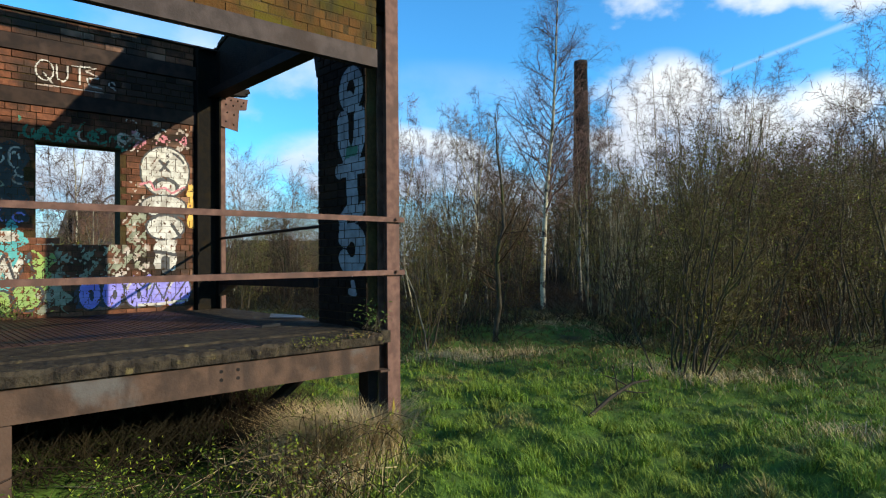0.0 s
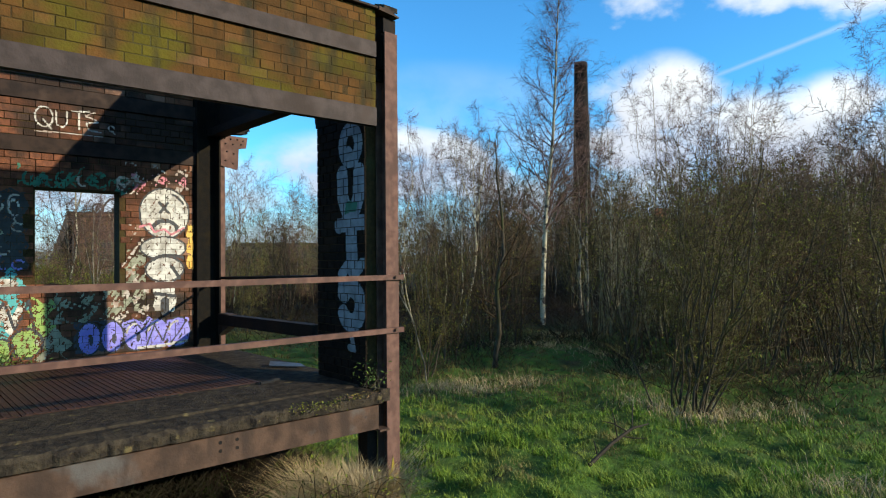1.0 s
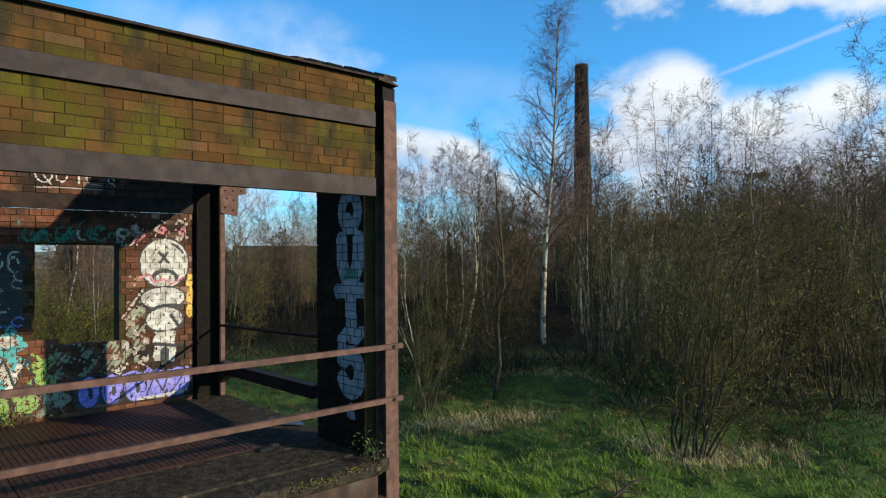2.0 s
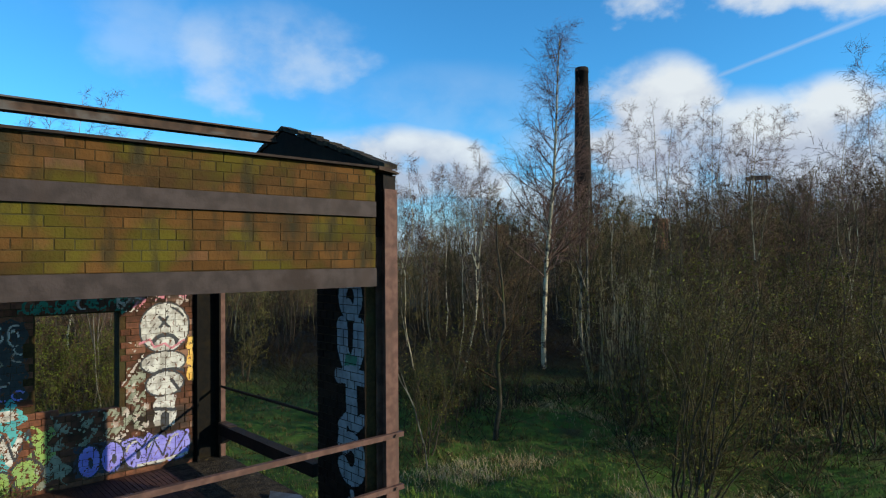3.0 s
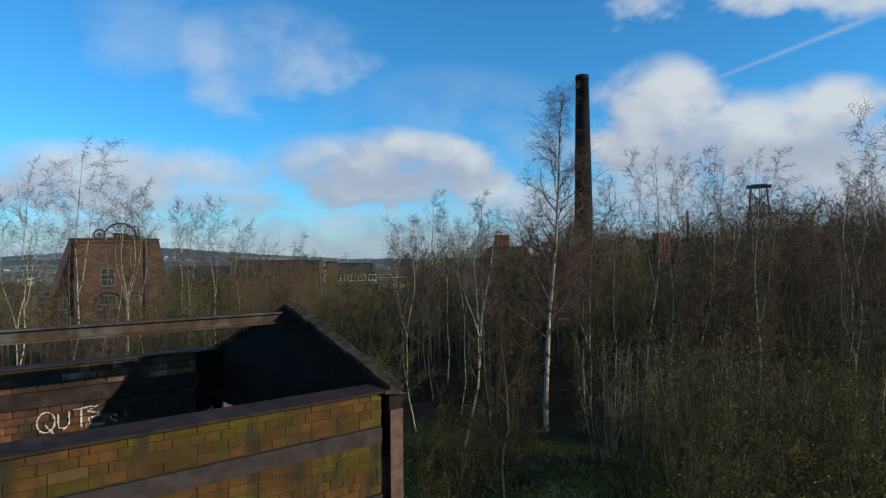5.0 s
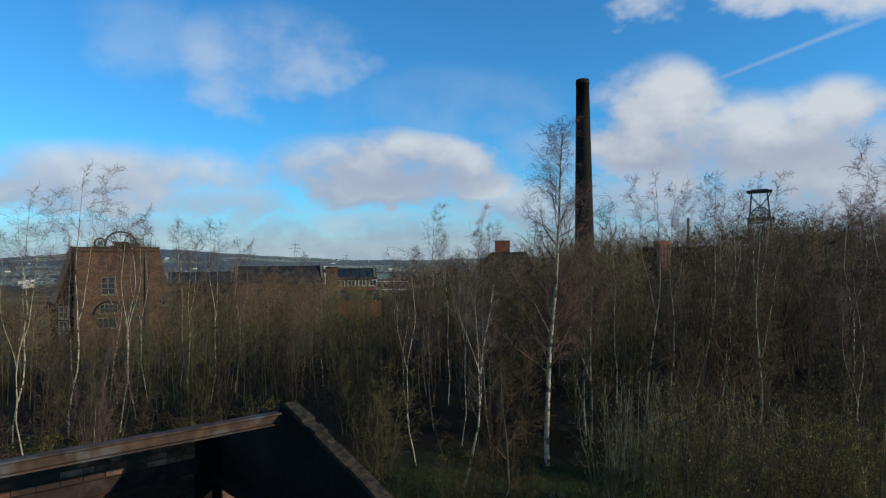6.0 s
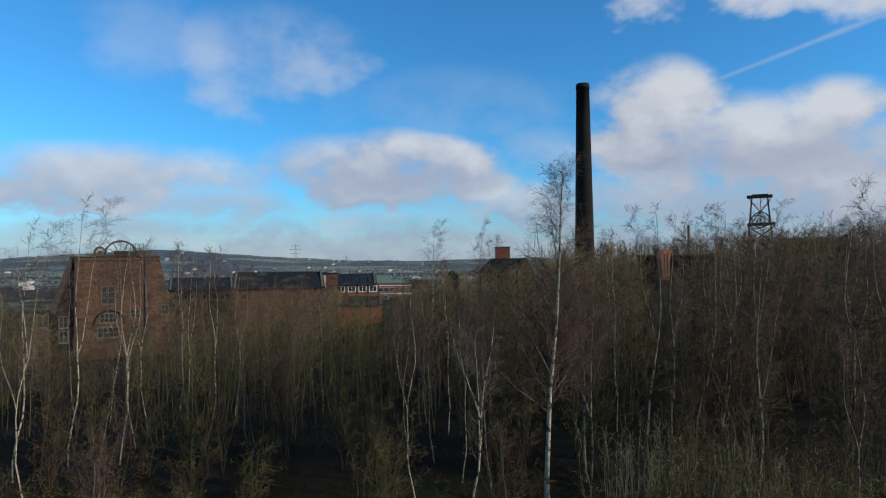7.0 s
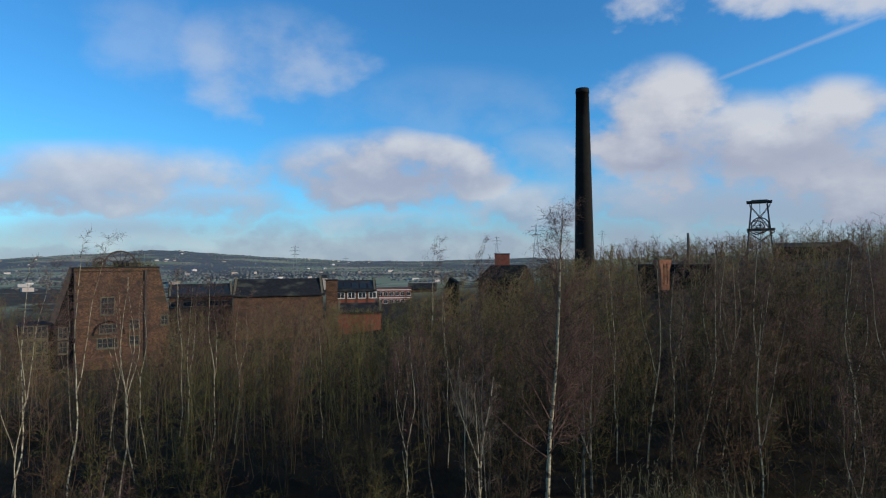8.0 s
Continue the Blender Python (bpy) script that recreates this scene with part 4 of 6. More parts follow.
planted(mossy, *spot(px(876), 11.6))
leaning = as_tree("sapling", birch(17, 2.9, 0.016, 10, 4, 4, (-0.14, 0.12), 0.1, 0.3, 0.003, 0.2, 1, 0.09), (M["birch_grey"], M["twig_scrub"]), "thin pale leaning sapling at the meadow's edge", "tree")
planted(leaning, *spot(px(758), 9.9), 0)
bush = as_tree("bush", scrub(15, 5.2, 20, 9, 6, 4, 19, 0.0032, 1800, 0.06, 0.75, 0.16, 0.3), BUSH_MATS, "large bare many-stemmed bush standing in the meadow", "bush")
planted(bush, *spot(px(1207), 8.95), 0, 0.84)
bush_b = as_tree("bush", scrub(16, 4.4, 10, 8, 6, 4, 18, 0.0036, 1200, 0.05, 0.8, 0.17, 0.25), BUSH_MATS, "bare many-stemmed bush at the meadow's edge", "bush")
for p, d, s, a in ((1240, 11.3, 1.14, 45), (1325, 12.2, 1.05, 10), (1395, 13.2, 0.95, 80), (1135, 12.9, 0.95, 150), (1455, 14.2, 1.05, 220), (745, 10.6, 0.62, 30), (1540, 15.5, 1.05, 300), (1500, 12.8, 0.9, 130), (1575, 13.2, 1.0, 250), (1420, 15.8, 1.15, 15), (1265, 14.0, 1.15, 99), (795, 12.4, 0.72, 77), (845, 13.4, 0.7, 200), (905, 14.6, 0.7, 310), (1180, 15.2, 1.05, 20)):
    planted(bush_b, *spot(px(p), d), a, s)

# the wood: a few kinds of tree, planted over the whole slope
kinds = [
    as_tree("birch_tree", birch(21, 8.4, 0.034, 24, 6, 6, (0.03, 0.01), -0.2, 0.30, 0.006, 0.24, 1, 0.07), GREY_MATS, "bare grey-stemmed birch in the wood", group="birches of the wood"),
    as_tree("birch_tree", birch(22, 7.6, 0.027, 20, 5, 5, (-0.04, 0.03), -0.15, 0.42, 0.005, 0.20, 1, 0.08, (0.34, 0.5), 20), BIRCH_MATS, "bare slender forked silver birch in the wood", group="birches of the wood"),
    as_tree("birch_tree", birch(23, 9.2, 0.034, 24, 5, 5, (0.02, -0.05), -0.25, 0.36, 0.005, 0.19, 1, 0.08, (0.28, 0.45), 20), BIRCH_MATS, "bare tall silver birch in the wood", group="birches of the wood"),
    as_tree("sapling", scrub(24, 6.6, 4, 11, 6, 3, 12, 0.009, 0, 0.07), SCRUB_MATS, "bare brown sapling clump in the wood", "tree", "saplings of the wood"),
    as_tree("sapling", scrub(25, 7.2, 3, 13, 7, 3, 10, 0.009, 0, 0.08), SCRUB_MATS, "bare upright sapling in the wood", "tree", "saplings of the wood"),
    as_tree("willow", scrub(26, 5.6, 5, 10, 6, 3, 17, 0.009, 220, 0.10), WILLOW_MATS, "olive-grey bare willow scrub", "bush", "willows of the wood"),
    as_tree("willow", scrub(27, 4.8, 6, 9, 5, 3, 23, 0.009, 500, 0.08), WILLOW_MATS, "olive-green willow scrub with first leaves", "bush", "willows of the wood"),
]
KIND_HEIGHT = (8.4, 7.6, 9.2, 6.6, 7.2, 5.6, 4.8)


def canopy(th):
    """How steeply the wood's top rises or falls away from the path's end, at a bearing."""
    row = np.interp(th, [-37, -34, -33.5, -26, -24.5, -12, -8, -5, -1, 3, 6, 9, 11, 19, 22, 25, 28, 36], [560, 570, 625, 612, 545, 538, 552, 536, 518, 506, 496, 480, 466, 468, 470, 454, 448, 442])
    return (470.0 - row) / 1050.0


def trimmed(x, y, size, tall):
    """The size at which a tree of this height stays under the wood's top."""
    d, th = rel(x, y)
    top = np.interp(th, [-40, -15, -13, -5, -3, 5, 12, 40], [6.4, 6.2, 5.0, 5.0, 7.5, 8.5, 10, 12])
    return np.minimum(size, np.maximum((np.minimum(9.0 + canopy(th) * d, top) - height(x, y)) / tall, 0.3))


def edge(th):
    """How far the open meadow reaches at a bearing."""
    return float(np.interp(th, [-180, -60, -36, -30, -22, -12, -6, -3.5, 0, 5, 9.3, 15, 17, 22, 28, 36, 60, 180],
                           [30, 20, 15, 15, 17, 18, 12, 10.5, 12.5, 14.5, 20.5, 21, 15, 13.5, 13.5, 16.5, 25, 30]))


def plant_wood():
    rng = random.Random(77)
    placed = []
    # stems that can be told apart from above: column, distance, kind, size
    for p, d, k, s in ((50, 22, 1, 1.05), (122, 27, 2, 1.15), (212, 27, 1, 1.2), (240, 29, 1, 1.15), (332, 31, 1, 1.1), (372, 30, 1, 1.15), (522, 36, 0, 0.9), (570, 33, 1, 0.8),
                       (748, 49, 2, 1.3), (838, 50, 0, 1.4), (1087, 28, 1, 1.2), (1140, 28, 2, 1.1), (1182, 27, 1, 1.28), (1226, 28, 2, 1.08), (1272, 30, 1, 1.3), (1553, 24.5, 2, 1.12), (790, 27, 1, 1.05), (985, 33, 0, 1.0), (765, 23, 0, 0.85), (24, 27, 2, 1.05), (135, 34, 0, 1.05), (262, 32, 1, 1.15), (318, 36, 1, 1.25), (415, 34, 1, 1.1), (1330, 31, 2, 1.1), (1490, 28, 1, 1.2), (1335, 20.5, 2, 0.85), (1525, 19, 1, 0.8), (1345, 26.5, 4, 1.12), (1322, 25, 5, 1.4), (1375, 45, 0, 0.9), (1280, 38, 2, 1.0), (195, 36, 2, 0.95), (860, 24, 0, 0.8), (722, 24, 1, 0.85)):
        x, y = spot(px(p), d)
        planted(kinds[k], x, y, rng.uniform(0, 360), s)
        placed.append((x, y))
    tries = 0
    while len(placed) < 236 and tries < 6000:
        tries += 1
        th, d = rng.uniform(-42, 42), 12 + 48 * rng.random() ** 0.85
        if d < edge(th) + rng.uniform(0, 1.5):
            continue
        x, y = spot(th, d)
        gap = 1.25 if d < 25 else 1.8
        if 18.9 < th < 21.8 and d > 22:
            continue
        if (13.5 < th < 33 and d < 20.5) or (0.2 < th < 3.6 and d < 18.5):
            continue
        if any((x - a) ** 2 + (y - b) ** 2 < gap * gap for a, b in placed):
            continue
        w = rng.random()
        k = 0 if w < 0.10 else 1 if w < 0.12 else 3 if w < 0.36 else 4 if w < 0.60 else 5 if w < 0.84 else 6
        if th > 26 and d < 25 and k > 4:
            k -= 2
        s = rng.uniform(0.68, 0.95) * np.interp(th, [-40, -12, -6, -3, 4, 12, 20, 40], [0.98, 0.9, 0.98, 1.22, 1.24, 1.36, 1.5, 1.42])
        if k == 0:
            s *= 0.8
        if k > 4 and th > -4:
            s *= 1.15
        if d < 22:
            s = min(s, 0.82 if th < -4 else 0.92 if th < 10 else 1.05)
        if d < edge(th) + 3:
            s *= 0.8
        planted(kinds[k], x, y, rng.uniform(0, 360), float(trimmed(x, y, s, KIND_HEIGHT[k])))
        placed.append((x, y))


plant_wood()
shoots = as_tree("willow_bush", scrub(31, 4.0, 15, 5, 2, 2, 17, 0.006, 0, 0.34, 0.8, 0.08, 0.3), (M["twig_shoot"], M["twig_shoot"]), "willow bush with pale upright bare shoots", "bush", "pale willow bushes")
rng_shoots = random.Random(14)
for row, (d0, s0) in enumerate(((16.4, 0.84), (18.6, 0.98))):
    for i in range(7):
        p = 1075 + 62 * i + 31 * (row % 2) + rng_shoots.uniform(-14, 14)
        planted(shoots, *spot(px(p), d0 + rng_shoots.uniform(-0.5, 0.5)), rng_shoots.uniform(0, 360), s0 * rng_shoots.uniform(0.75, 1.1))


green = as_tree("willow", scrub(33, 6.8, 5, 10, 6, 3, 15, 0.008, 2600, 0.12, leaf_size=0.03), (M["bark"], M["twig_willow"], M["leaf_willow"]), "tall willow misted over with pale green catkins and leaves", "tree", "greening willows of the wood")
rng_green = random.Random(8)
for p, d in ((880, 44), (935, 52), (905, 36), (1150, 42), (1115, 52), (1455, 36), (1425, 46), (1250, 38), (1012, 50), (1340, 48), (1060, 40), (690, 52), (640, 60), (770, 40), (1530, 42), (480, 56), (1190, 60)):
    gx, gy = spot(px(p), d)
    planted(green, gx, gy, rng_green.uniform(0, 360), float(trimmed(gx, gy, rng_green.uniform(1.0, 1.4), 6.8)))

leafy = as_tree("shrub", scrub(32, 2.7, 11, 6, 4, 2, 32, 0.005, 3000, 0.10, 0.6), (M["bark"], M["twig_bush"], M["leaf_shrub"]), "yellow-green leafy shrub behind the brick building", "bush", "leafy shrubs behind the building")
for p, d, s, a in ((15, 16.5, 1.05, 0), (70, 17.6, 1.1, 60), (120, 15.6, 0.9, 130), (165, 17.0, 1.0, 200), (215, 15.4, 0.9, 250), (262, 16.8, 1.0, 300), (40, 14.6, 0.8, 20), (190, 18.6, 1.0, 90), (320, 17.5, 0.8, 170)):
    planted(leafy, *spot(px(p), d), a, s)


def far_wood():
    """Trees past the nearer ones and low growth between them, joined."""
    rng = np.random.default_rng(5)

    def bare(h, r, limbs, angle, reach, twigs, least):
        T, TR = stem(rng, h, r, 5, rng.normal(size=2) * 0.05, 0.09)
        B, BR = offshoots(rng, T, TR, limbs, 0.22, 0.99, angle, reach, 1, 0.12, 0.2, 0.5, 0.5, least=least * 1.3)
        W, WR = offshoots(rng, B, BR, twigs, 0.15, 1.0, 46, 0.095 * h, 1, 0.10, 0.25, 0.6, 0.3, least=least)
        return join(vines(T, TR, 3), poly_spikes(B, BR), poly_spikes(W, WR))

    def grove(n, d, th, size, shapes):
        keep = np.array([clear_of_buildings(t, r) for t, r in zip(th, d)])
        th, d, size = th[keep], d[keep], size[keep]
        n = len(th)
        a = HEAD - np.radians(th)
        x, y = EYE_X + d * np.cos(a), EYE_Y + d * np.sin(a)
        z = height(x, y)
        size = np.where(d < 105, trimmed(x, y, size, 7.0), size)
        size = np.where((d >= 105) & (th < -2), np.minimum(size, np.maximum((9.0 - 0.043 * d - z) / 7.0, 0.25)), size)
        turn = rng.uniform(0, 2 * math.pi, n)
        sets = []
        for k, (v, f) in enumerate(shapes):
            pick = np.arange(k, n, len(shapes))
            c, s = np.cos(turn[pick])[:, None], np.sin(turn[pick])[:, None]
            g = size[pick][:, None]
            X, Y = (v[None, :, 0] * c - v[None, :, 1] * s) * g + x[pick][:, None], (v[None, :, 0] * s + v[None, :, 1] * c) * g + y[pick][:, None]
            Z = v[None, :, 2] * g + z[pick][:, None] - 0.2
            sets.append((np.stack([X, Y, Z], -1).reshape(-1, 3), (f[None] + (np.arange(len(pick)) * len(v))[:, None, None]).reshape(-1, 3)))
        return join(*sets)

    slim = [bare(7.0, 0.022, 13, 50, 1.9, 7, 0.008) for k in range(6)]
    n = 1700
    th = rng.uniform(-43, 43, n)
    d = np.where(rng.uniform(0, 1, n) < 0.42, 27 + 33 * rng.uniform(0, 1, n), 55 + 85 * rng.uniform(0, 1, n) ** 1.15)
    size = rng.uniform(0.75, 1.15, n) * np.interp(th, [-40, -10, 0, 15, 40], [1.1, 1.25, 1.15, 1.1, 1.05]) * np.where(d < 45, 0.8, 1.0)
    ok = d > np.array([edge(t) for t in th]) + 9
    mid = [bare(7.0, 0.035, 12, 50, 2.0, 6, 0.013) for k in range(5)]
    sets = [grove(k.sum(), d[k], th[k], size[k], shapes) for k, shapes in ((ok & (d < 55), slim), (ok & (d >= 55), mid))]
    # broad crowns on the far side of the wood and along the ridge
    broad = [bare(7.0, 0.14, 16, 58, 3.0, 9, 0.026) for k in range(4)]
    n = 700
    th = np.where(rng.uniform(0, 1, n) < 0.72, rng.uniform(8, 43, n), rng.uniform(-43, 8, n))
    d = 135 + 215 * rng.uniform(0, 1, n) ** 0.8
    wide = grove(n, d, th, rng.uniform(0.5, 1.25, n), broad)
    tagged(new("far_wood", raw_mesh("far_wood", *join(*sets, wide), M["twig_far"])), "bare brown and olive winter woodland beyond the clearing", "woodland", kind="stuff")


def undergrowth():
    """Thin upright stems, dead bracken and bramble canes between the trees."""
    rng = np.random.default_rng(9)
    n = 38000
    th = rng.uniform(-44, 44, n)
    d = 10 + 42 * rng.uniform(0, 1, n) ** 1.1
    lim = np.interp(th, [-60, -36, -30, -22, -12, -6, -3.5, 0, 5, 9.3, 15, 17, 22, 28, 36, 60], [20, 15, 15, 16, 16, 12, 9.6, 10.6, 11.6, 14.5, 14.0, 10.8, 9.8, 10.4, 12.5, 25])
    k = d > lim + rng.normal(size=n) * 0.7
    th, d = th[k], d[k]
    n = len(th)
    a = HEAD - np.radians(th)
    x, y = EYE_X + d * np.cos(a), EYE_Y + d * np.sin(a)
    patch = np.sin(x * 0.9 + np.sin(y * 0.7) * 2) * np.sin(y * 0.8 - 1.0)
    h = (0.35 + 0.75 * np.clip(patch + 0.4, 0, 1.4)) * rng.uniform(0.4, 1.5, n)
    p0 = np.stack([x, y, height(x, y) - 0.03], 1)
    p1 = p0 + np.stack([rng.normal(size=n) * 0.6 * h, rng.normal(size=n) * 0.6 * h, h * rng.uniform(0.4, 1.0, n)], 1)
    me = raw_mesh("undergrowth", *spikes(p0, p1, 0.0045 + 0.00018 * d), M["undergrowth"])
    tagged(new("undergrowth", me), "brown winter undergrowth of canes, bracken and seedlings", "undergrowth", kind="stuff")

# ---- far buildings ----
def clear_of_buildings(th, d):
    """False where far buildings stand or must stay in sight."""
    for a, b, near, beyond in ((-35.5, -24.0, 70, 112), (-25, -2.5, 100, 330), (-2.5, 9.5, 120, 190), (12.0, 14.5, 185, 210), (18.8, 22, 45, 88), (17.5, 24, 80, 100), (25.5, 31, 150, 215)):
        if a < th < b and near < d < beyond:
            return False
    return True


far_wood()
undergrowth()

TOP_EYE, TOP_LEVEL = 9.08, 462.0


def across(p, d):
    """Metres to the right of the view's middle line, at depth d, of a column p."""
    return (p - 784) / 1050.0 * d


def level(p, q, d):
    """Height at depth d of a row q in column p, as seen from the path's end."""
    return TOP_EYE - (q - TOP_LEVEL + (p - 784) * 0.008) / 1050.0 * d


def span(p, p0, d):
    """Local x of column p on a site that stands at column p0, turned to face the view."""
    return (across(p, d) - across(p0, d)) * math.cos(radians(px(p0)))


def site(name, label, category, p, d, z, kind="", group="", turn=None):
    """An Empty on the ground at column p and depth d; x to the right, y away."""
    r = across(p, d)
    x = EYE_X + d * math.cos(HEAD) + r * math.sin(HEAD)
    y = EYE_Y + d * math.sin(HEAD) - r * math.cos(HEAD)
    ob = thing(name, label, category, group, kind)
    ob.matrix_basis = pose(x, y, z, 0, 0, math.degrees(HEAD) - 90 - px(p) + (turn or 0.0))
    return ob


def window(parent, x, z, w, h, y=0.0, bars=(1, 1), frame_mat="white_paint", t=0.09, sill=True):
    """A framed window in a wall whose face is at y; bars: upright and level bars."""
    win = part("window", Build().box(x - w / 2, x + w / 2, y - 0.02, y + 0.05, z - h / 2, z + h / 2), M["dark_glass"], parent)
    fb = Build()
    fb.box(x - w / 2 - t, x - w / 2, y - 0.06, y + 0.05, z - h / 2 - t, z + h / 2 + t).box(x + w / 2, x + w / 2 + t, y - 0.06, y + 0.05, z - h / 2 - t, z + h / 2 + t)
    fb.box(x - w / 2, x + w / 2, y - 0.06, y + 0.05, z + h / 2, z + h / 2 + t).box(x - w / 2, x + w / 2, y - 0.06, y + 0.05, z - h / 2 - t, z - h / 2)
    for i in range(bars[0]):
        c = x - w / 2 + w * (i + 1) / (bars[0] + 1)
        fb.box(c - t / 3, c + t / 3, y - 0.045, y - 0.021, z - h / 2, z + h / 2)
    for i in range(bars[1]):
        c = z - h / 2 + h * (i + 1) / (bars[1] + 1)
        fb.box(x - w / 2, x + w / 2, y - 0.05, y - 0.0215, c - t / 3, c + t / 3)
    part("frame", fb, M[frame_mat], win)
    if sill:
        part("sill", Build().box(x - w / 2 - 0.15, x + w / 2 + 0.15, y - 0.14, y + 0.03, z - h / 2 - t - 0.14, z - h / 2 - t - 0.001), M["stone_trim"], win)
    return win


def long_shed(p0, p1, ridge, eaves, d, deep, wall_mat, label, base=-8.0, roof_mat="slate", hip=0.0, skylights=0):
    """A long low building with its roof's slope towards the view."""
    pm = (p0 + p1) / 2
    x0, x1 = span(p0, pm, d), span(p1, pm, d)
    zr, ze = level(pm, ridge, d), level(pm, eaves, d)
    s = site("works_building", label, "building", pm, d, base)
    h = (x1 - x0) / 2
    zr, ze = zr - base, ze - base
    part("wall", Build().box(-h, h, 0, deep, 0, ze), M[wall_mat], s)
    roof = Build().extrude([(-0.5, ze - 0.05), (deep / 2, zr), (deep + 0.5, ze - 0.05), (deep + 0.5, ze + 0.15), (deep / 2, zr + 0.2), (-0.5, ze + 0.15)], "x", -h - 0.3, h + 0.3)
    rf = part("roof", roof, M[roof_mat], s)
    for sx in (-h, h - 0.3):
        part("gable_coping", Build().extrude([(0, ze), (deep / 2, zr + 0.35), (deep, ze), (deep, ze + 0.4), (deep / 2, zr + 0.75), (0, ze + 0.4)], "x", sx - 0.06, sx + 0.36), M["stone_trim"], rf)
    for sx in (-h + 0.02, h - 0.32):
        part("gable", Build().extrude([(0, ze), (deep / 2, zr), (deep, ze)], "x", sx, sx + 0.3), M[wall_mat], s)
    for i in range(skylights):
        c = -h + 2 * h * (i + 0.5) / skylights
        w = 2 * h / skylights * 0.42
        k0, k1 = 0.18, 0.72

        def on(k):
            return -0.5 + (deep / 2 + 0.5) * k, ze + 0.15 + (zr + 0.05 - ze) * k
        (ya, za), (yb, zb) = on(k0), on(k1)
        part("skylight", Build().add([(c - w, ya, za + 0.08), (c + w, ya, za + 0.08), (c + w, yb, zb + 0.08), (c - w, yb, zb + 0.08), (c - w, ya, za), (c + w, ya, za), (c + w, yb, zb), (c - w, yb, zb)],
                                     [(0, 1, 2, 3), (0, 4, 5, 1), (1, 5, 6, 2), (2, 6, 7, 3), (3, 7, 4, 0)]), M["slate_wet"], rf)
    return s, h, ze, zr


def winding_house():
    d, base = 83.0, -9.0
    s = site("winding_house", "tall derelict brick winding engine house with battered side walls", "building", 210, d, base)

    def X(p):
        return span(p, 210, d)

    def Z(q):
        return level(210, q, d) - base
    top = Z(475)
    # front wall: upright at one edge, sloping out at the other
    o = [(X(133), 0), (X(133), top), (X(283), top), (X(303), Z(556)), (X(303), 0)]
    part("wall", Build().extrude(o, "y", 0, 9.0), M["far_brick"], s, "weathered red-brown brick")
    o2 = [(X(133), 0), (X(133), top + 0.1), (X(127), top + 0.1), (X(100), Z(566)), (X(100), 0)]
    # darker brick than the front: the wing's shaded side is painted in
    part("side_wing", Build().extrude(o2, "y", 0.5, 8.5), M["soot_shade_brick"], s, "sloping side wing, coloured dark as the unlit side")
    part("wing_coping", Build().extrude([(X(127) - 0.1, top + 0.3), (X(100) - 0.5, Z(566) + 0.1), (X(100) + 0.1, Z(566) - 0.2), (X(127) + 0.5, top + 0.1)], "y", 0.3, 8.7), M["iron"], s)
    part("cornice", Build().box(X(133) - 0.05, X(284), -0.08, 0.0, top - 0.5, top - 0.38).box(X(133) - 0.12, X(284) + 0.05, -0.12, 9.0, top, top + 0.16), M["concrete"], s, "mossy stone cornice")
    part("downpipe", Build().box(X(257), X(261), -0.22, -0.001, 0.5, top - 0.36), M["iron"], s, "dark iron downpipe")
    part("downpipe", Build().box(X(133.5), X(136), -0.2, -0.001, 0.5, top - 0.6), M["iron"], s)
    window(s, X(191), Z(541), 1.5, 2.2, 0, (1, 2), "stone_trim", 0.16)
    window(s, X(192), Z(581), 2.0, 1.1, 0, (3, 1), "stone_trim", 0.12)
    window(s, X(191), Z(606), 2.4, 1.2, 0, (3, 1), "stone_trim", 0.12)
    window(s, X(238), Z(575), 1.1, 1.1, 0, (1, 1), "stone_trim", 0.12)
    window(s, X(238), Z(604), 1.1, 1.2, 0, (1, 1), "stone_trim", 0.12)
    window(s, X(294), Z(570), 0.8, 1.2, 0, (1, 1), "stone_trim", 0.12)
    window(s, X(115), Z(585), 0.9, 1.4, 0.5, (1, 1), "stone_trim", 0.12)
    window(s, X(115), Z(610), 0.9, 1.4, 0.5, (1, 1), "stone_trim", 0.12)
    # brick arch round the middle windows
    ab = Build()
    n = 14
    cx, cz, r0, r1 = X(193), Z(592), 1.75, 2.0
    ring = [(cx + r * math.cos(math.pi * i / n), cz + r * math.sin(math.pi * i / n)) for r in (r0, r1) for i in range(n + 1)]
    for i in range(n):
        a, b, c, e = ring[i], ring[i + 1], ring[n + 2 + i], ring[n + 1 + i]
        ab.extrude([a, b, c, e], "y", -0.09, -0.001)
    part("arch", ab, M["soot_shade_brick"], s, "blackened brick arch")
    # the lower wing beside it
    part("low_wing", Build().box(X(36), X(100) - 0.002, 1.0, 8.0, 0, Z(570)), M["soot_shade_brick"], s, "lower dark brick wing")
    for q in (582, 606, 632):
        for p in (58, 80):
            window(s, X(p), Z(q), 1.2, 1.5, 1.0, (1, 1), "stone_trim", 0.12)
    # winding wheels on the roof

    def wheel(name, cx, cz, r, y):
        w = part(name, Build(), M["iron"], s, "rusted iron winding wheel")
        b = Build()
        k = 28
        for i in range(k):
            a0, a1 = 2 * math.pi * i / k, 2 * math.pi * (i + 1) / k
            b.extrude([(cx + r * math.cos(a0), cz + r * math.sin(a0)), (cx + r * math.cos(a1), cz + r * math.sin(a1)), (cx + (r - 0.24) * math.cos(a1), cz + (r - 0.24) * math.sin(a1)), (cx + (r - 0.24) * math.cos(a0), cz + (r - 0.24) * math.sin(a0))], "y", y, y + 0.3)
        part("rim", b, M["iron"], w)
        for i in range(12):
            a = 2 * math.pi * i / 12
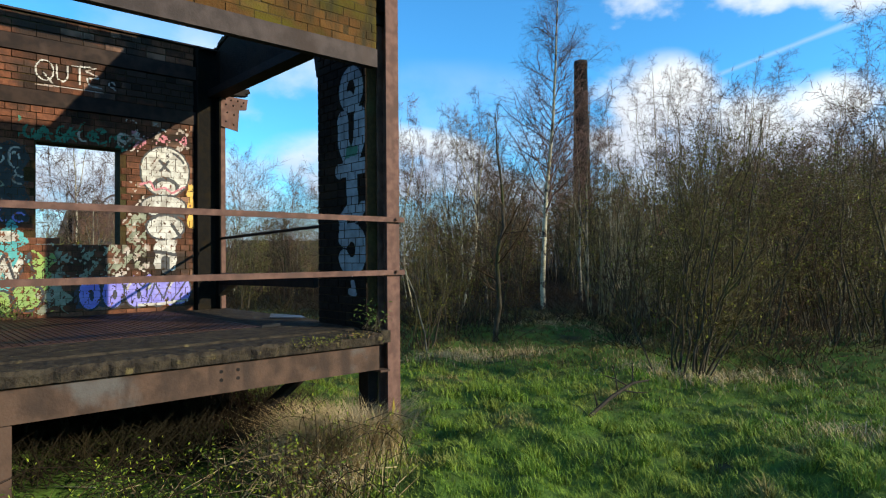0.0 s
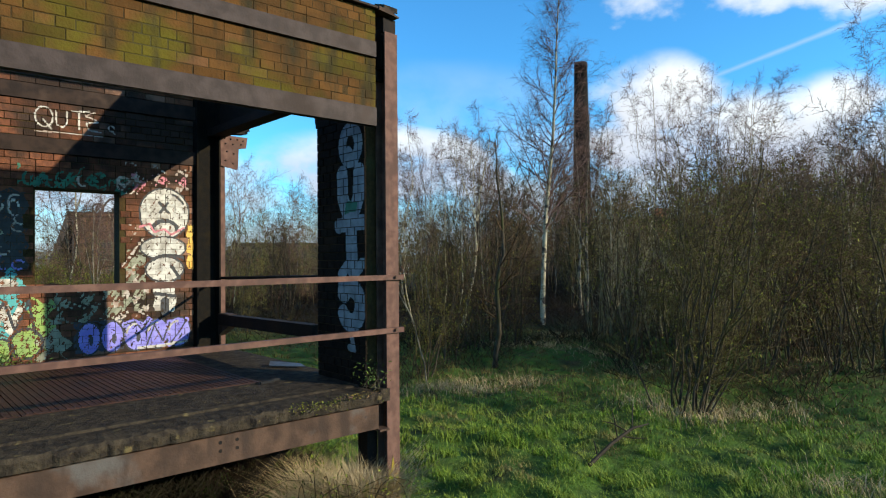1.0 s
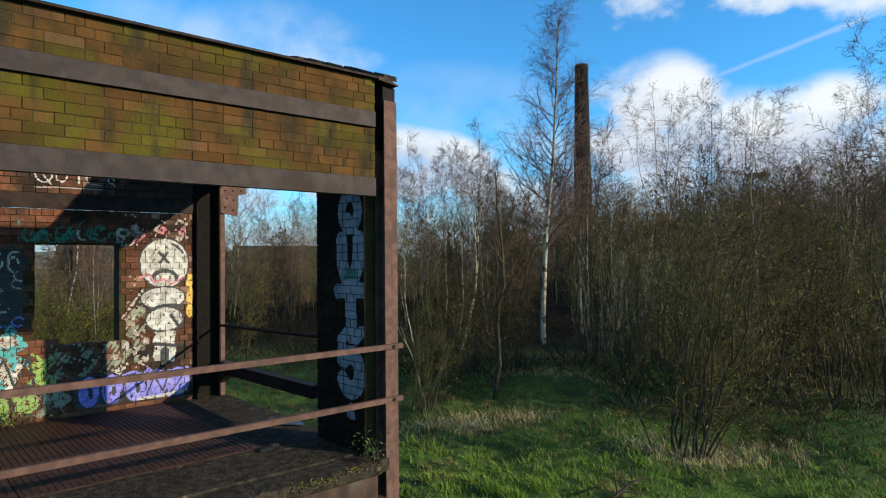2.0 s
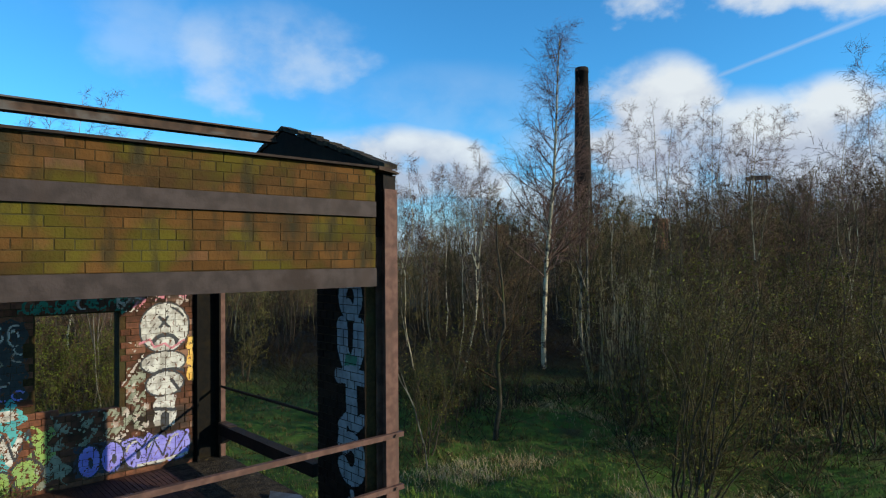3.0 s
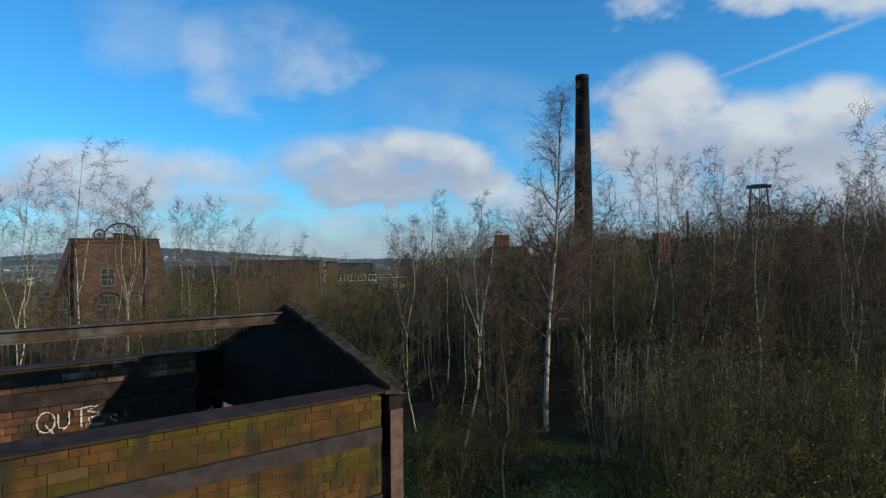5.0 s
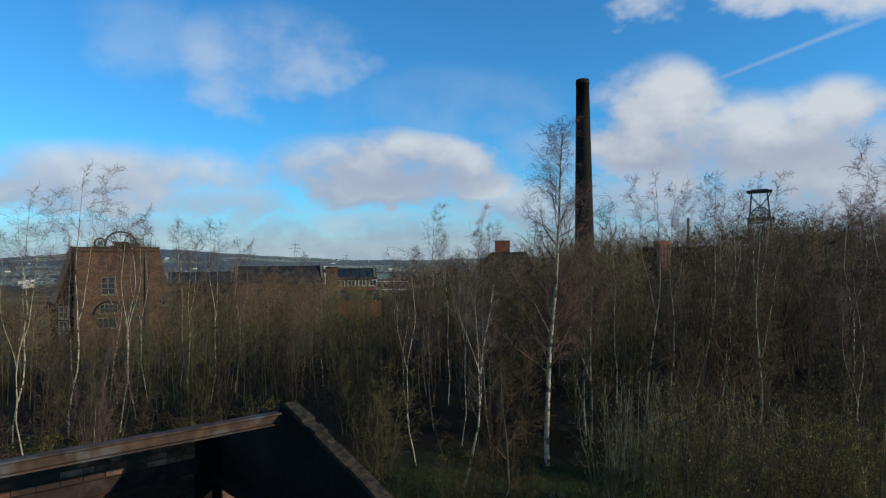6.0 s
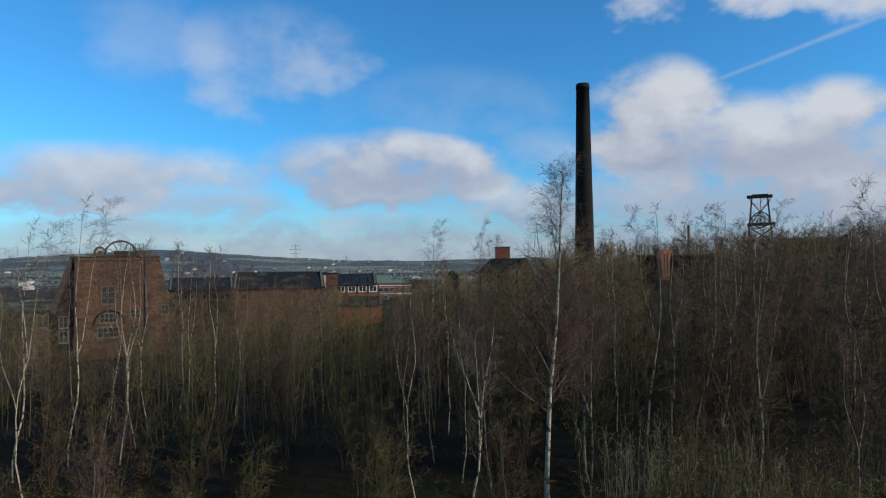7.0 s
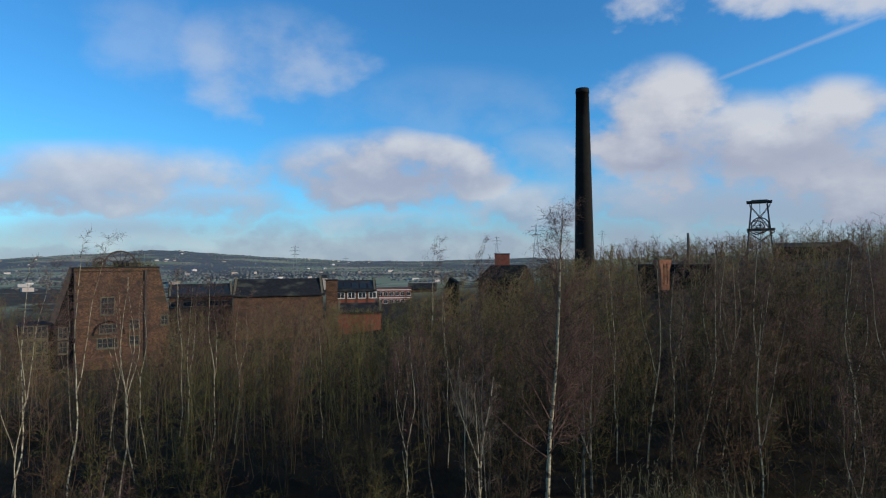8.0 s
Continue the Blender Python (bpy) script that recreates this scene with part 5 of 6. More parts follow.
            part("spoke", Build().tube([(cx, y + 0.15, cz), (cx + (r - 0.15) * math.cos(a), y + 0.15, cz + (r - 0.15) * math.sin(a))], 0.05, 4), M["iron"], w)
    wheel("winding_wheel", X(213), top + 0.35, 2.15, 2.0)
    wheel("small_wheel", X(176), top + 0.75, 0.8, 1.6)
    rb = Build()
    for i in range(5):
        x = X(222) + i * 0.55
        rb.box(x, x + 0.07, 1.0, 1.07, top + 0.28, top + 2.0)
    for z in (0.7, 1.3, 1.9):
        rb.box(X(222), X(222) + 2.3, 1.0, 1.06, top + z, top + z + 0.06)
    part("railing", rb, M["iron"], s, "rusted iron railing")
    part("machine_frame", Build().box(X(200), X(228), 2.6, 4.0, top + 0.2, top + 1.0).box(X(228), X(246), 1.3, 3.0, top + 0.2, top + 0.7), M["iron"], s)
    # birch seedlings and moss on the roof
    rng = np.random.default_rng(3)
    p0 = np.stack([rng.uniform(X(150), X(282), 260), rng.uniform(0.2, 6, 260), np.full(260, top + 0.25)], 1)
    p1 = p0 + np.stack([rng.normal(size=260) * 0.25, rng.normal(size=260) * 0.2, np.abs(rng.normal(size=260)) * 0.55 * (1 + 1.3 * (p0[:, 0] > X(228)))], 1)
    tagged(part("roof_growth", raw_mesh("roof_growth", *spikes(p0, p1, np.full(260, 0.03)), M["twig_willow"]), None, s), kind="stuff")


winding_house()

s1, h1, ze1, zr1 = long_shed(300, 412, 506, 526, 135, 12, "far_brick", "long low brick works building with a glazed slate roof", roof_mat="slate", skylights=7)
for i in range(5):
    window(s1, -h1 + 2 * h1 * (i + 0.5) / 5, ze1 - 1.5, 1.9, 1.0, 0, (2, 0), "stone_trim", 0.10)
long_shed(414, 573, 497, 524, 124, 14, "far_brick", "brick workshop with a steep dark slate roof and coped gables")
s3, h3, ze3, zr3 = long_shed(578, 664, 499, 516, 138, 12, "far_brick_red", "red brick works building with white windows and skylights", skylights=6)
for i in range(4):
    window(s3, -h3 + 3.2 + 2.45 * i, ze3 - 0.95, 1.5, 1.2, 0, (1, 0), "white_paint", 0.16)
    part("pilaster", Build().box(-h3 + 4.3 + 2.45 * i, -h3 + 4.6 + 2.45 * i, -0.12, -0.001, 0, ze3 - 0.1), M["far_brick"], s3)
tw = site("brick_tower", "square brick stair tower beside the works", "building", 586, 135, -8)
part("wall", Build().box(span(576, 586, 135), span(597, 586, 135), 0, 3, 0, level(586, 497, 135) + 8), M["far_brick"], tw)
part("coping", Build().box(-1.5, 1.5, -0.1, 3.1, level(586, 497, 135) + 8.001, level(586, 497, 135) + 8.2), M["soot_shade_brick"], tw)
long_shed(598, 674, 540, 554, 128, 8, "far_brick_red", "low red brick annexe with a dark slate roof", base=-9)

office = site("office_block", "two-storey red and white office block with a flat roof", "building", 697, 205, -9)
ow = span(727, 697, 205)
oz = level(697, 512, 205) + 9
part("wall", Build().box(-ow, ow, 0, 10, 0, oz), M["far_brick_red"], office)
for k, z in enumerate((oz - 0.25, oz - 3.0, oz - 5.6)):
    part("white_band", Build().box(-ow, ow, -0.12, -0.001, z - 0.2, z + 0.15), M["white_paint"], office, "white painted band")
part("flat_roof", Build().box(-ow - 0.2, ow + 0.2, -0.3, 10.2, oz + 0.001, oz + 0.2), M["far_brick_red"], office)
for k in range(2):
    for i in range(6):
        window(office, -ow + 2 * ow * (i + 0.5) / 6, oz - 1.65 - 2.65 * k, 1.35, 1.2, 0, (1, 0), "white_paint", 0.08, False)

for p0, p1, q0, q1, d, m in ((722, 772, 503, 512, 260, "far_brick"), (567, 579, 488, 492, 330, "house_white"), (800, 820, 500, 512, 300, "far_brick_red")):
    far_house, hh, _, _ = long_shed(p0, p1, q0, q1, d, 10, m, "small far brick building by the works", base=-16)

eng = site("engine_house", "brick engine house with a dark gabled roof", "building", 880, 128, -6)


def E(p):
    return span(p, 880, 128)


zg, zr = level(880, 515, 128) + 6, level(880, 471, 128) + 6
zw = level(880, 497, 128) + 6
part("wall", Build().box(E(845), E(942), 0, 9, 0, zw), M["soot_shade_brick"], eng)
part("gable_wall", Build().extrude([(E(918), 0), (E(918), zw), (E(931), zr), (E(944), zw), (E(944), 0)], "y", -0.25, -0.001), M["far_brick"], eng, "brick gable end with a small arch")
part("roof", Build().extrude([(E(840), zw - 0.1), (E(868), zr + 0.1), (E(931), zr + 0.1), (E(915), zw - 0.1)], "y", -0.6, 9.3), M["slate"], eng)
part("arch_window", Build().box(E(928), E(934), -0.28, -0.251, zw - 1.2, zw + 0.1), M["dark_glass"], eng)
part("rear_roof", Build().extrude([(E(782), zw - 1.6), (E(792), zw + 0.6), (E(806), zw - 0.6), (E(806), 0), (E(782), 0)], "y", 4, 10), M["soot_shade_brick"], eng, "small dark gabled building beside it")
tank = site("roof_tank", "square red water tank on the engine house roof", "tank", 888, 131, -6)
part("tank", Build().box(E(875) - E(888), E(902) - E(888), 0, 3.0, zr - 0.1, level(888, 450, 128) + 6), M["far_brick_red"], tank)
part("tank_lid", Build().box(E(874) - E(888), E(903) - E(888), -0.1, 3.1, level(888, 450, 128) + 6.001, level(888, 450, 128) + 6.15), M["iron"], tank)


def chimney():
    d = 196.0 * math.cos(radians(px(1034)))
    base = -2.0
    c = site("chimney", "tall round sooty brick colliery chimney", "chimney", 1034, d, base)
    top = level(1032, 156.5, d) - base
    r_top, r_440 = 11.2 / 1050 * d, 16.5 / 1050 * d
    h_440 = level(1034, 440, d) - base
    k = (r_440 - r_top) / (top - h_440)
    n = 32
    vs, fs = [], []
    zs = [0, top * 0.2, top * 0.4, top * 0.6, top * 0.8, top - 1.6, top - 1.6, top - 0.5, top - 0.5, top]
    ex = [0, 0, 0, 0, 0, 0, 0.12, 0.12, 0.05, 0.05]
    for z, e in zip(zs, ex):
        r = r_top + k * (top - z) + e
        vs += [(r * math.cos(2 * math.pi * i / n), r * math.sin(2 * math.pi * i / n), z) for i in range(n)]
    m = len(zs)
    for j in range(m - 1):
        fs += [(j * n + i, j * n + (i + 1) % n, (j + 1) * n + (i + 1) % n, (j + 1) * n + i) for i in range(n)]
    r_in = r_top - 0.6
    o = len(vs)
    vs += [(r_in * math.cos(2 * math.pi * i / n), r_in * math.sin(2 * math.pi * i / n), top) for i in range(n)]
    vs += [(r_in * math.cos(2 * math.pi * i / n), r_in * math.sin(2 * math.pi * i / n), top - 12) for i in range(n)]
    fs += [((m - 1) * n + i, (m - 1) * n + (i + 1) % n, o + (i + 1) % n, o + i) for i in range(n)]
    fs += [(o + i, o + (i + 1) % n, o + n + (i + 1) % n, o + n + i) for i in range(n)]
    part("shaft", Build().add(vs, fs), M["soot_shade_brick"], c, "sooty brown brick shaft", True)


chimney()


def headframe():
    d, base = 160.0, 2.0
    s = site("headframe", "rusted steel pit headframe with winding wheels", "headframe", 1345, d, base)

    def X(p):
        return span(p, 1345, d)

    def Z(q):
        return level(1345, q, d) - base
    zt, zm, zb = Z(359), Z(405), 0
    legs = []
    for sy in (0, 5.0):
        for pt, pb in ((1331, 1316), (1359, 1374)):
            leg = part("leg", Build().tube([(X(pb), sy + (2 if sy else -2), zb), (X(pt), sy, zt)], 0.21, 4), M["iron"], s, "rusted lattice leg")
    part("platform", Build().box(X(1322), X(1368), -0.6, 5.6, zt + 0.15, zt + 0.5).box(X(1331), X(1360), -0.4, 5.4, zt + 0.5, zt + 0.75), M["iron"], s)
    part("lower_platform", Build().box(X(1322), X(1372), -1.6, 6.6, zm - 0.5, zm), M["iron"], s)
    for sy in (-0.6, 5.6):
        for a, b, q0, q1 in ((1331, 1365, 402, 362), (1361, 1327, 402, 362), (1326, 1372, 440, 410), (1370, 1322, 440, 410)):
            part("brace", Build().tube([(X(a), sy, Z(q0)), (X(b), sy, Z(q1))], 0.085, 4), M["iron"], s)
    part("middle_post", Build().tube([(X(1346), -0.7, 0), (X(1346), -0.7, zt)], 0.10, 4), M["iron"], s)

    def wheel(cx, cz, r, y):
        w = part("winding_wheel", Build().tube([(cx, y - 0.3, cz), (cx, y + 0.3, cz)], 0.3, 8), M["iron"], s, "spoked winding wheel")
        b = Build()
        k = 24
        for i in range(k):
            a0, a1 = 2 * math.pi * i / k, 2 * math.pi * (i + 1) / k
            b.extrude([(cx + r * math.cos(a0), cz + r * math.sin(a0)), (cx + r * math.cos(a1), cz + r * math.sin(a1)), (cx + (r - 0.28) * math.cos(a1), cz + (r - 0.28) * math.sin(a1)), (cx + (r - 0.28) * math.cos(a0), cz + (r - 0.28) * math.sin(a0))], "y", y - 0.25, y + 0.25)
        part("rim", b, M["iron"], w)
        for i in range(10):
            a = 2 * math.pi * i / 10
            part("spoke", Build().tube([(cx, y, cz), (cx + (r - 0.15) * math.cos(a), y, cz + (r - 0.15) * math.sin(a))], 0.06, 4), M["iron"], w)
    wheel(X(1346), Z(399), 2.25, 1.5)
    wheel(X(1340), Z(402), 2.0, 3.6)


headframe()

hop = site("brick_hopper", "small orange brick tower with a flared top", "tower", 1177, 88, 0, turn=28.0)


zt = level(1177, 460, 88)
b = Build()
for (z0, a0), (z1, a1) in (((zt - 4.5, 0.62), (zt - 1.6, 0.66)), ((zt - 1.6, 0.66), (zt - 0.5, 0.95)), ((zt - 0.5, 0.95), (zt, 0.95))):
    b.add([(-a0, 0, z0), (a0, 0, z0), (a0, 2 * a0, z0), (-a0, 2 * a0, z0), (-a1, 0, z1), (a1, 0, z1), (a1, 2 * a1, z1), (-a1, 2 * a1, z1)], [(0, 3, 2, 1), (4, 5, 6, 7), (0, 1, 5, 4), (1, 2, 6, 5), (2, 3, 7, 6), (3, 0, 4, 7)])
part("tower", b, M["far_brick_orange"], hop)
for x in (-0.25, 0.25):
    part("slot", Build().box(x - 0.05, x + 0.05, -0.03, -0.001, zt - 3.6, zt - 0.6), M["soot_shade_brick"], hop)
part("footing", Build().box(-0.9, 0.9, -0.1, 1.6, 0, zt - 4.501), M["soot_shade_brick"], hop)
shed = site("dark_shed", "long low dark shed among the trees", "shed", 1210, 96, 0)
part("wall", Build().box(span(1125, 1210, 96), span(1262, 1210, 96), 0, 5, 0, level(1210, 470, 96)), M["soot_shade_brick"], shed)
part("roof", Build().box(span(1122, 1210, 96), span(1265, 1210, 96), -0.3, 5.3, level(1210, 470, 96) + 0.001, level(1210, 470, 96) + 0.25), M["iron"], shed)
post = site("post", "tall dark timber post above the trees", "pole", 1218, 110, 0)
part("pole", Build().tube([(0, 0, 0), (0, 0, level(1218, 413, 110))], [0.24, 0.2], 8), M["iron"], post)
screens, hs, zes, zrs = long_shed(1366, 1505, 430, 438, 172, 12, "soot_shade_brick", "long dark brick screens building beside the headframe", base=4)
part("gable_block", Build().extrude([(hs - 5, zes - 3), (hs - 5, zes), (hs - 1.5, zrs + 0.8), (hs + 1.5, zes), (hs + 1.5, zes - 3)], "y", -1.2, -0.001), M["far_brick"], screens)


def pylon(p, q0, q1, d):
    z1, z0 = level(p, q0, d), level(p, q1, d)
    s = site("pylon", "distant lattice electricity pylon", "pylon", p, d, z0 - 6, group="pylons on the hills")
    h = z1 - z0 + 6
    w = h * 0.09
    for sx in (-1, 1):
        for sy in (0, 1):
            part("leg", Build().tube([(sx * w, sy * 2 * w, 0), (sx * w * 0.35, w, h * 0.6), (0, w, h)], [h * 0.009, h * 0.008, h * 0.005], 4), M["pylon_steel"], s)
    for z, a in ((0.66, 0.16), (0.79, 0.20), (0.91, 0.14)):
        part("cross_arm", Build().tube([(-a * h, w, h * z), (0, w, h * (z + 0.025)), (a * h, w, h * z)], h * 0.006, 4), M["pylon_steel"], s)
    lb = Build()
    for i in range(7):
        f0, f1 = i / 7, (i + 1) / 7
        a0, a1 = w * (1 - f0 * 0.9), w * (1 - f1 * 0.9)
        sgn = 1 if i % 2 else -1
        lb.tube([(sgn * a0, 0.2, f0 * h), (-sgn * a1, 0.2, f1 * h)], h * 0.004, 3)
    part("lattice", lb, M["pylon_steel"], s)


for a in ((522, 434, 478, 800), (612, 455, 486, 700), (490, 470, 492, 620), (949, 396, 444, 520), (879, 418, 450, 560), (1066, 408, 434, 640)):
    pylon(*a)


def far_country():
    """Hedgerows, copses and houses of the valley and the hills."""
    rng = np.random.default_rng(21)
    n = 2600
    th = rng.uniform(-40, 14, n)
    d = 800 + 3300 * rng.uniform(0, 1, n) ** 1.1
    # strung along hedge lines
    d = np.where(rng.uniform(0, 1, n) < 0.65, np.round(d / 130) * 130 + rng.normal(size=n) * 10 + 60 * np.sin(th * 0.8), d)
    a = HEAD - np.radians(th)
    x, y = EYE_X + d * np.cos(a), EYE_Y + d * np.sin(a)
    c = np.stack([x, y, height(x, y)], 1)
    k = 3
    off = rng.normal(size=(n, k, 3)) * np.array([8, 8, 0.3])
    r = rng.uniform(1.2, 3.4, (n, k))
    c = (c[:, None] + off).reshape(-1, 3)
    r = r.reshape(-1, 1)
    ang = rng.uniform(0, 6.28, (len(c), 1))
    rows = [[c + np.concatenate([np.cos(ang + 1.2566 * i) * r * w, np.sin(ang + 1.2566 * i) * r * w, np.full_like(r, -2.0) if not up else r * up], 1) for i in range(5)] for w, up in ((1.25, 0), (1.05, 0.55))]
    v = np.stack(rows[0] + rows[1] + [c + np.concatenate([0 * r, 0 * r, r * 0.95], 1)], 1).reshape(-1, 3)
    i = np.arange(5)
    j = (i + 1) % 5
    one = np.concatenate([np.stack([i, j, 5 + j], 1), np.stack([i, 5 + j, 5 + i], 1), np.stack([5 + i, 5 + j, 0 * i + 10], 1)])
    f = (one[None] + (np.arange(len(c)) * 11)[:, None, None]).reshape(-1, 3)
    tagged(new("distant_hedges", raw_mesh("distant_hedges", v, f, M["hedge"])), "hedgerows and copses across the far valley, tinted blue-grey for haze", "woodland", kind="stuff")
    b = Build()
    for i in range(70):
        t = rng.uniform(-39, 8)
        dd = rng.choice([620, 900, 1400, 1900, 2500, 3100, 3600]) + rng.normal() * 60
        x, y = spot(t, dd)
        z = float(height(x, y))
        w, h = rng.uniform(3, 8), rng.uniform(3, 5)
        b.box(x - w, x + w, y - 5, y + 5, z - 2, z + h)
    tagged(new("distant_houses", b.mesh("distant_houses", M["house_white"])), "pale houses scattered over the far valley and hills", "houses", kind="stuff")


far_country()

# ---- grass, brambles and loose things ----
def blades(rng, x, y, h, w, lean=0.45, tuft=None):
    """One bent triangle pair for each blade of grass."""
    n = len(x)
    a = rng.uniform(0, 2 * math.pi, n)
    z = height(x, y) - 0.02
    base = np.stack([x, y, z], 1)
    side = np.stack([np.cos(a), np.sin(a), np.zeros(n)], 1) * (w / 2)[:, None]
    bend = np.stack([-np.sin(a), np.cos(a), np.zeros(n)], 1) * (h * rng.uniform(0.1, lean, n) * rng.choice([-1, 1], n))[:, None]
    mid = base + np.stack([0 * x, 0 * x, h * 0.6], 1) + bend * 0.35
    tip = base + np.stack([0 * x, 0 * x, h], 1) + bend
    v = np.stack([base - side, base + side, mid - side * 0.7, mid + side * 0.7, tip], 1).reshape(-1, 3)
    f = (np.array([[0, 1, 3], [0, 3, 2], [2, 3, 4]])[None] + (np.arange(n) * 5)[:, None, None]).reshape(-1, 3)
    return v, f


def meadow():
    rng = np.random.default_rng(31)
    n = 240000
    th = rng.uniform(-42, 43, n)
    d = 3.3 * (25 / 3.3) ** (rng.uniform(0, 1, n) ** 0.85)
    wide = rng.uniform(0, 1, n) < 0.16                 # the grass all round the viewpoint
    th, d = np.where(wide, rng.uniform(-180, 180, n), th), np.where(wide, 9.0 * rng.uniform(0, 1, n) ** 0.5, d)
    a = HEAD - np.radians(th)
    x, y = EYE_X + d * np.cos(a), EYE_Y + d * np.sin(a)
    lim = np.interp(th, [-60, -36, -30, -22, -12, -6, -3.5, 0, 5, 9.3, 15, 17, 22, 28, 36, 60], [20, 16, 16, 18, 18, 13, 10.5, 13, 15, 18, 18, 15, 13, 13, 17, 25])
    k = (d < lim + rng.normal(size=n) * 0.8) & ~((x < -0.2) & (x > LEFT) & (y > 0.0) & (y < 3.7))
    x, y, d = x[k], y[k], d[k]
    # gathered into tussocks of many sizes
    cell = 0.20 + 0.16 * (np.sin(x * 0.9 + 1.3 * np.sin(y * 0.7)) > 0.2)
    gx, gy = np.floor(x / cell), np.floor(y / cell)
    hash_a, hash_b, hash_c = [np.modf(np.abs(np.sin(gx * p + gy * q) * 43758.5453))[0] for p, q in ((12.9898, 78.233), (39.346, 11.135), (73.156, 52.235))]
    tx, ty = (gx + 0.2 + 0.6 * hash_a) * cell, (gy + 0.2 + 0.6 * hash_b) * cell
    pull = 0.30 * rng.uniform(0.0, 1.5, len(x))
    x, y = x + (tx - x) * pull, y + (ty - y) * pull
    off = np.hypot(x - tx, y - ty) / cell
    h = (0.050 + 0.105 * hash_c ** 2 * np.clip(1.1 - 1.2 * off, 0, 1)) * rng.uniform(0.5, 1.4, len(x))
    w = (0.0040 + 0.00062 * np.maximum(d, 4.0)) * rng.uniform(0.7, 1.3, len(x))
    near = d + rng.normal(size=len(d)) * 1.0 < 9.4
    for name, k, label in (("grass", near, "green tufted meadow grass"), ("rough_grass", ~near, "olive winter grass at the wood's edge")):
        tagged(new(name, raw_mesh(name, *blades(rng, x[k], y[k], h[k], w[k], 1.5), M[name])), label, "grass", kind="stuff")
    # dry tussocks where meadow and scrub meet, and a heap by the column
    cx, cy, cn, cs = [], [], [], []
    spots = [(spot(px(p), q), m, s) for p, q, m, s in ((815, 9.7, 420, 0.30), (845, 9.9, 380, 0.28), (925, 10.3, 420, 0.25), (760, 9.4, 300, 0.3), (960, 14.0, 300, 0.35), (1150, 9.3, 350, 0.35), (1215, 8.7, 420, 0.35), (1265, 9.0, 420, 0.4), (1310, 9.3, 360, 0.4),
                                                      (1110, 12, 300, 0.4), (1380, 10.0, 300, 0.4), (1060, 13.5, 300, 0.4), (1450, 6.6, 160, 0.25), (1545, 6.8, 160, 0.2), (890, 14.4, 300, 0.4), (1000, 16, 300, 0.5), (1440, 13, 300, 0.5))]
    spots += [((-0.55, 0.02), 700, 0.15), ((-0.35, 0.05), 520, 0.11), ((-0.80, -0.08), 260, 0.17), ((-0.20, -0.02), 160, 0.10)]
    for (sx, sy), m, s in spots:
        m = int(m * (4.6 if sx < 0 and sy > -0.2 else 1.1))
        cx.append(sx + rng.normal(size=m) * s)
        cy.append(sy + rng.normal(size=m) * s)
        cs.append(np.full(m, 0.40 if sx < 0 and sy > -0.2 else 0.13) * rng.uniform(0.5, 1.3, m))
    x, y, h = np.concatenate(cx), np.concatenate(cy), np.concatenate(cs)
    dd = np.hypot(x - EYE_X, y - EYE_Y)
    tagged(new("dry_grass", raw_mesh("dry_grass", *blades(rng, x, y, h, 0.0045 + 0.00035 * dd, 1.8), M["dry_grass"])), "straw-coloured dead grass tussocks", "grass", kind="stuff")


def brambles():
    rng = np.random.default_rng(41)
    n = 150
    p = np.stack([rng.uniform(-2.9, -0.5, n), rng.uniform(-0.95, 0.25, n), np.full(n, -0.2)], 1)
    a = rng.uniform(0, 2 * math.pi, n)
    ln = rng.uniform(0.4, 1.1, n)
    top = rng.uniform(0.12, 0.48, n)
    pts = [p + np.stack([np.cos(a) * ln * t, np.sin(a) * ln * t * 0.7, 4 * top * t * (1 - t * 0.85)], 1) for t in np.linspace(0, 1, 6)]
    P = np.stack(pts, 1)
    P[:, :, 2] = np.minimum(P[:, :, 2], 0.55)
    R = np.full(P.shape[:2], 0.0038) * np.linspace(1, 0.5, 6)[None]
    bush_thing = thing("bramble_thicket", "tangled green and brown brambles under the deck", "bramble")
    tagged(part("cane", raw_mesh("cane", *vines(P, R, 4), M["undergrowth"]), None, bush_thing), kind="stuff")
    q = P[rng.integers(0, n, 5000), rng.integers(1, 6, 5000)] + rng.normal(size=(5000, 3)) * np.array([0.06, 0.06, 0.04])
    q[:, 2] = np.maximum(q[:, 2], -0.12)
    tagged(part("leaves", raw_mesh("leaves", *leaf_quads(rng, q, 0.013), M["bramble"]), None, bush_thing), kind="stuff")
    m = 210
    p0 = np.stack([rng.uniform(-2.9, -0.5, m), rng.uniform(-0.95, 0.3, m), rng.uniform(-0.18, 0.08, m)], 1)
    a = rng.uniform(0, 2 * math.pi, m)
    ln = rng.uniform(0.15, 0.55, m)
    p1 = p0 + np.stack([np.cos(a) * ln, np.sin(a) * ln, rng.uniform(-0.03, 0.22, m)], 1)
    tagged(part("dry_stalk", raw_mesh("dry_stalk", *spikes(p0, p1, np.full(m, 0.0042)), M["dry_grass"]), None, bush_thing, "pale dead stalks"), kind="stuff")
    # low thicket further under; its near-black stems also stand in for the shade there
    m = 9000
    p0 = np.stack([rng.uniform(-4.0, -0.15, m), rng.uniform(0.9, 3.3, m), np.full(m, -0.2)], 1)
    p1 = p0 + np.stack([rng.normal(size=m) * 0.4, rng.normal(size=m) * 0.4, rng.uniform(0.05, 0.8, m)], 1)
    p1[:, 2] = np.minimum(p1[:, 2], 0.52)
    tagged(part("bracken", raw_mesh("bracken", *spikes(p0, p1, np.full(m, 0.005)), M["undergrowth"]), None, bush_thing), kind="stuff")


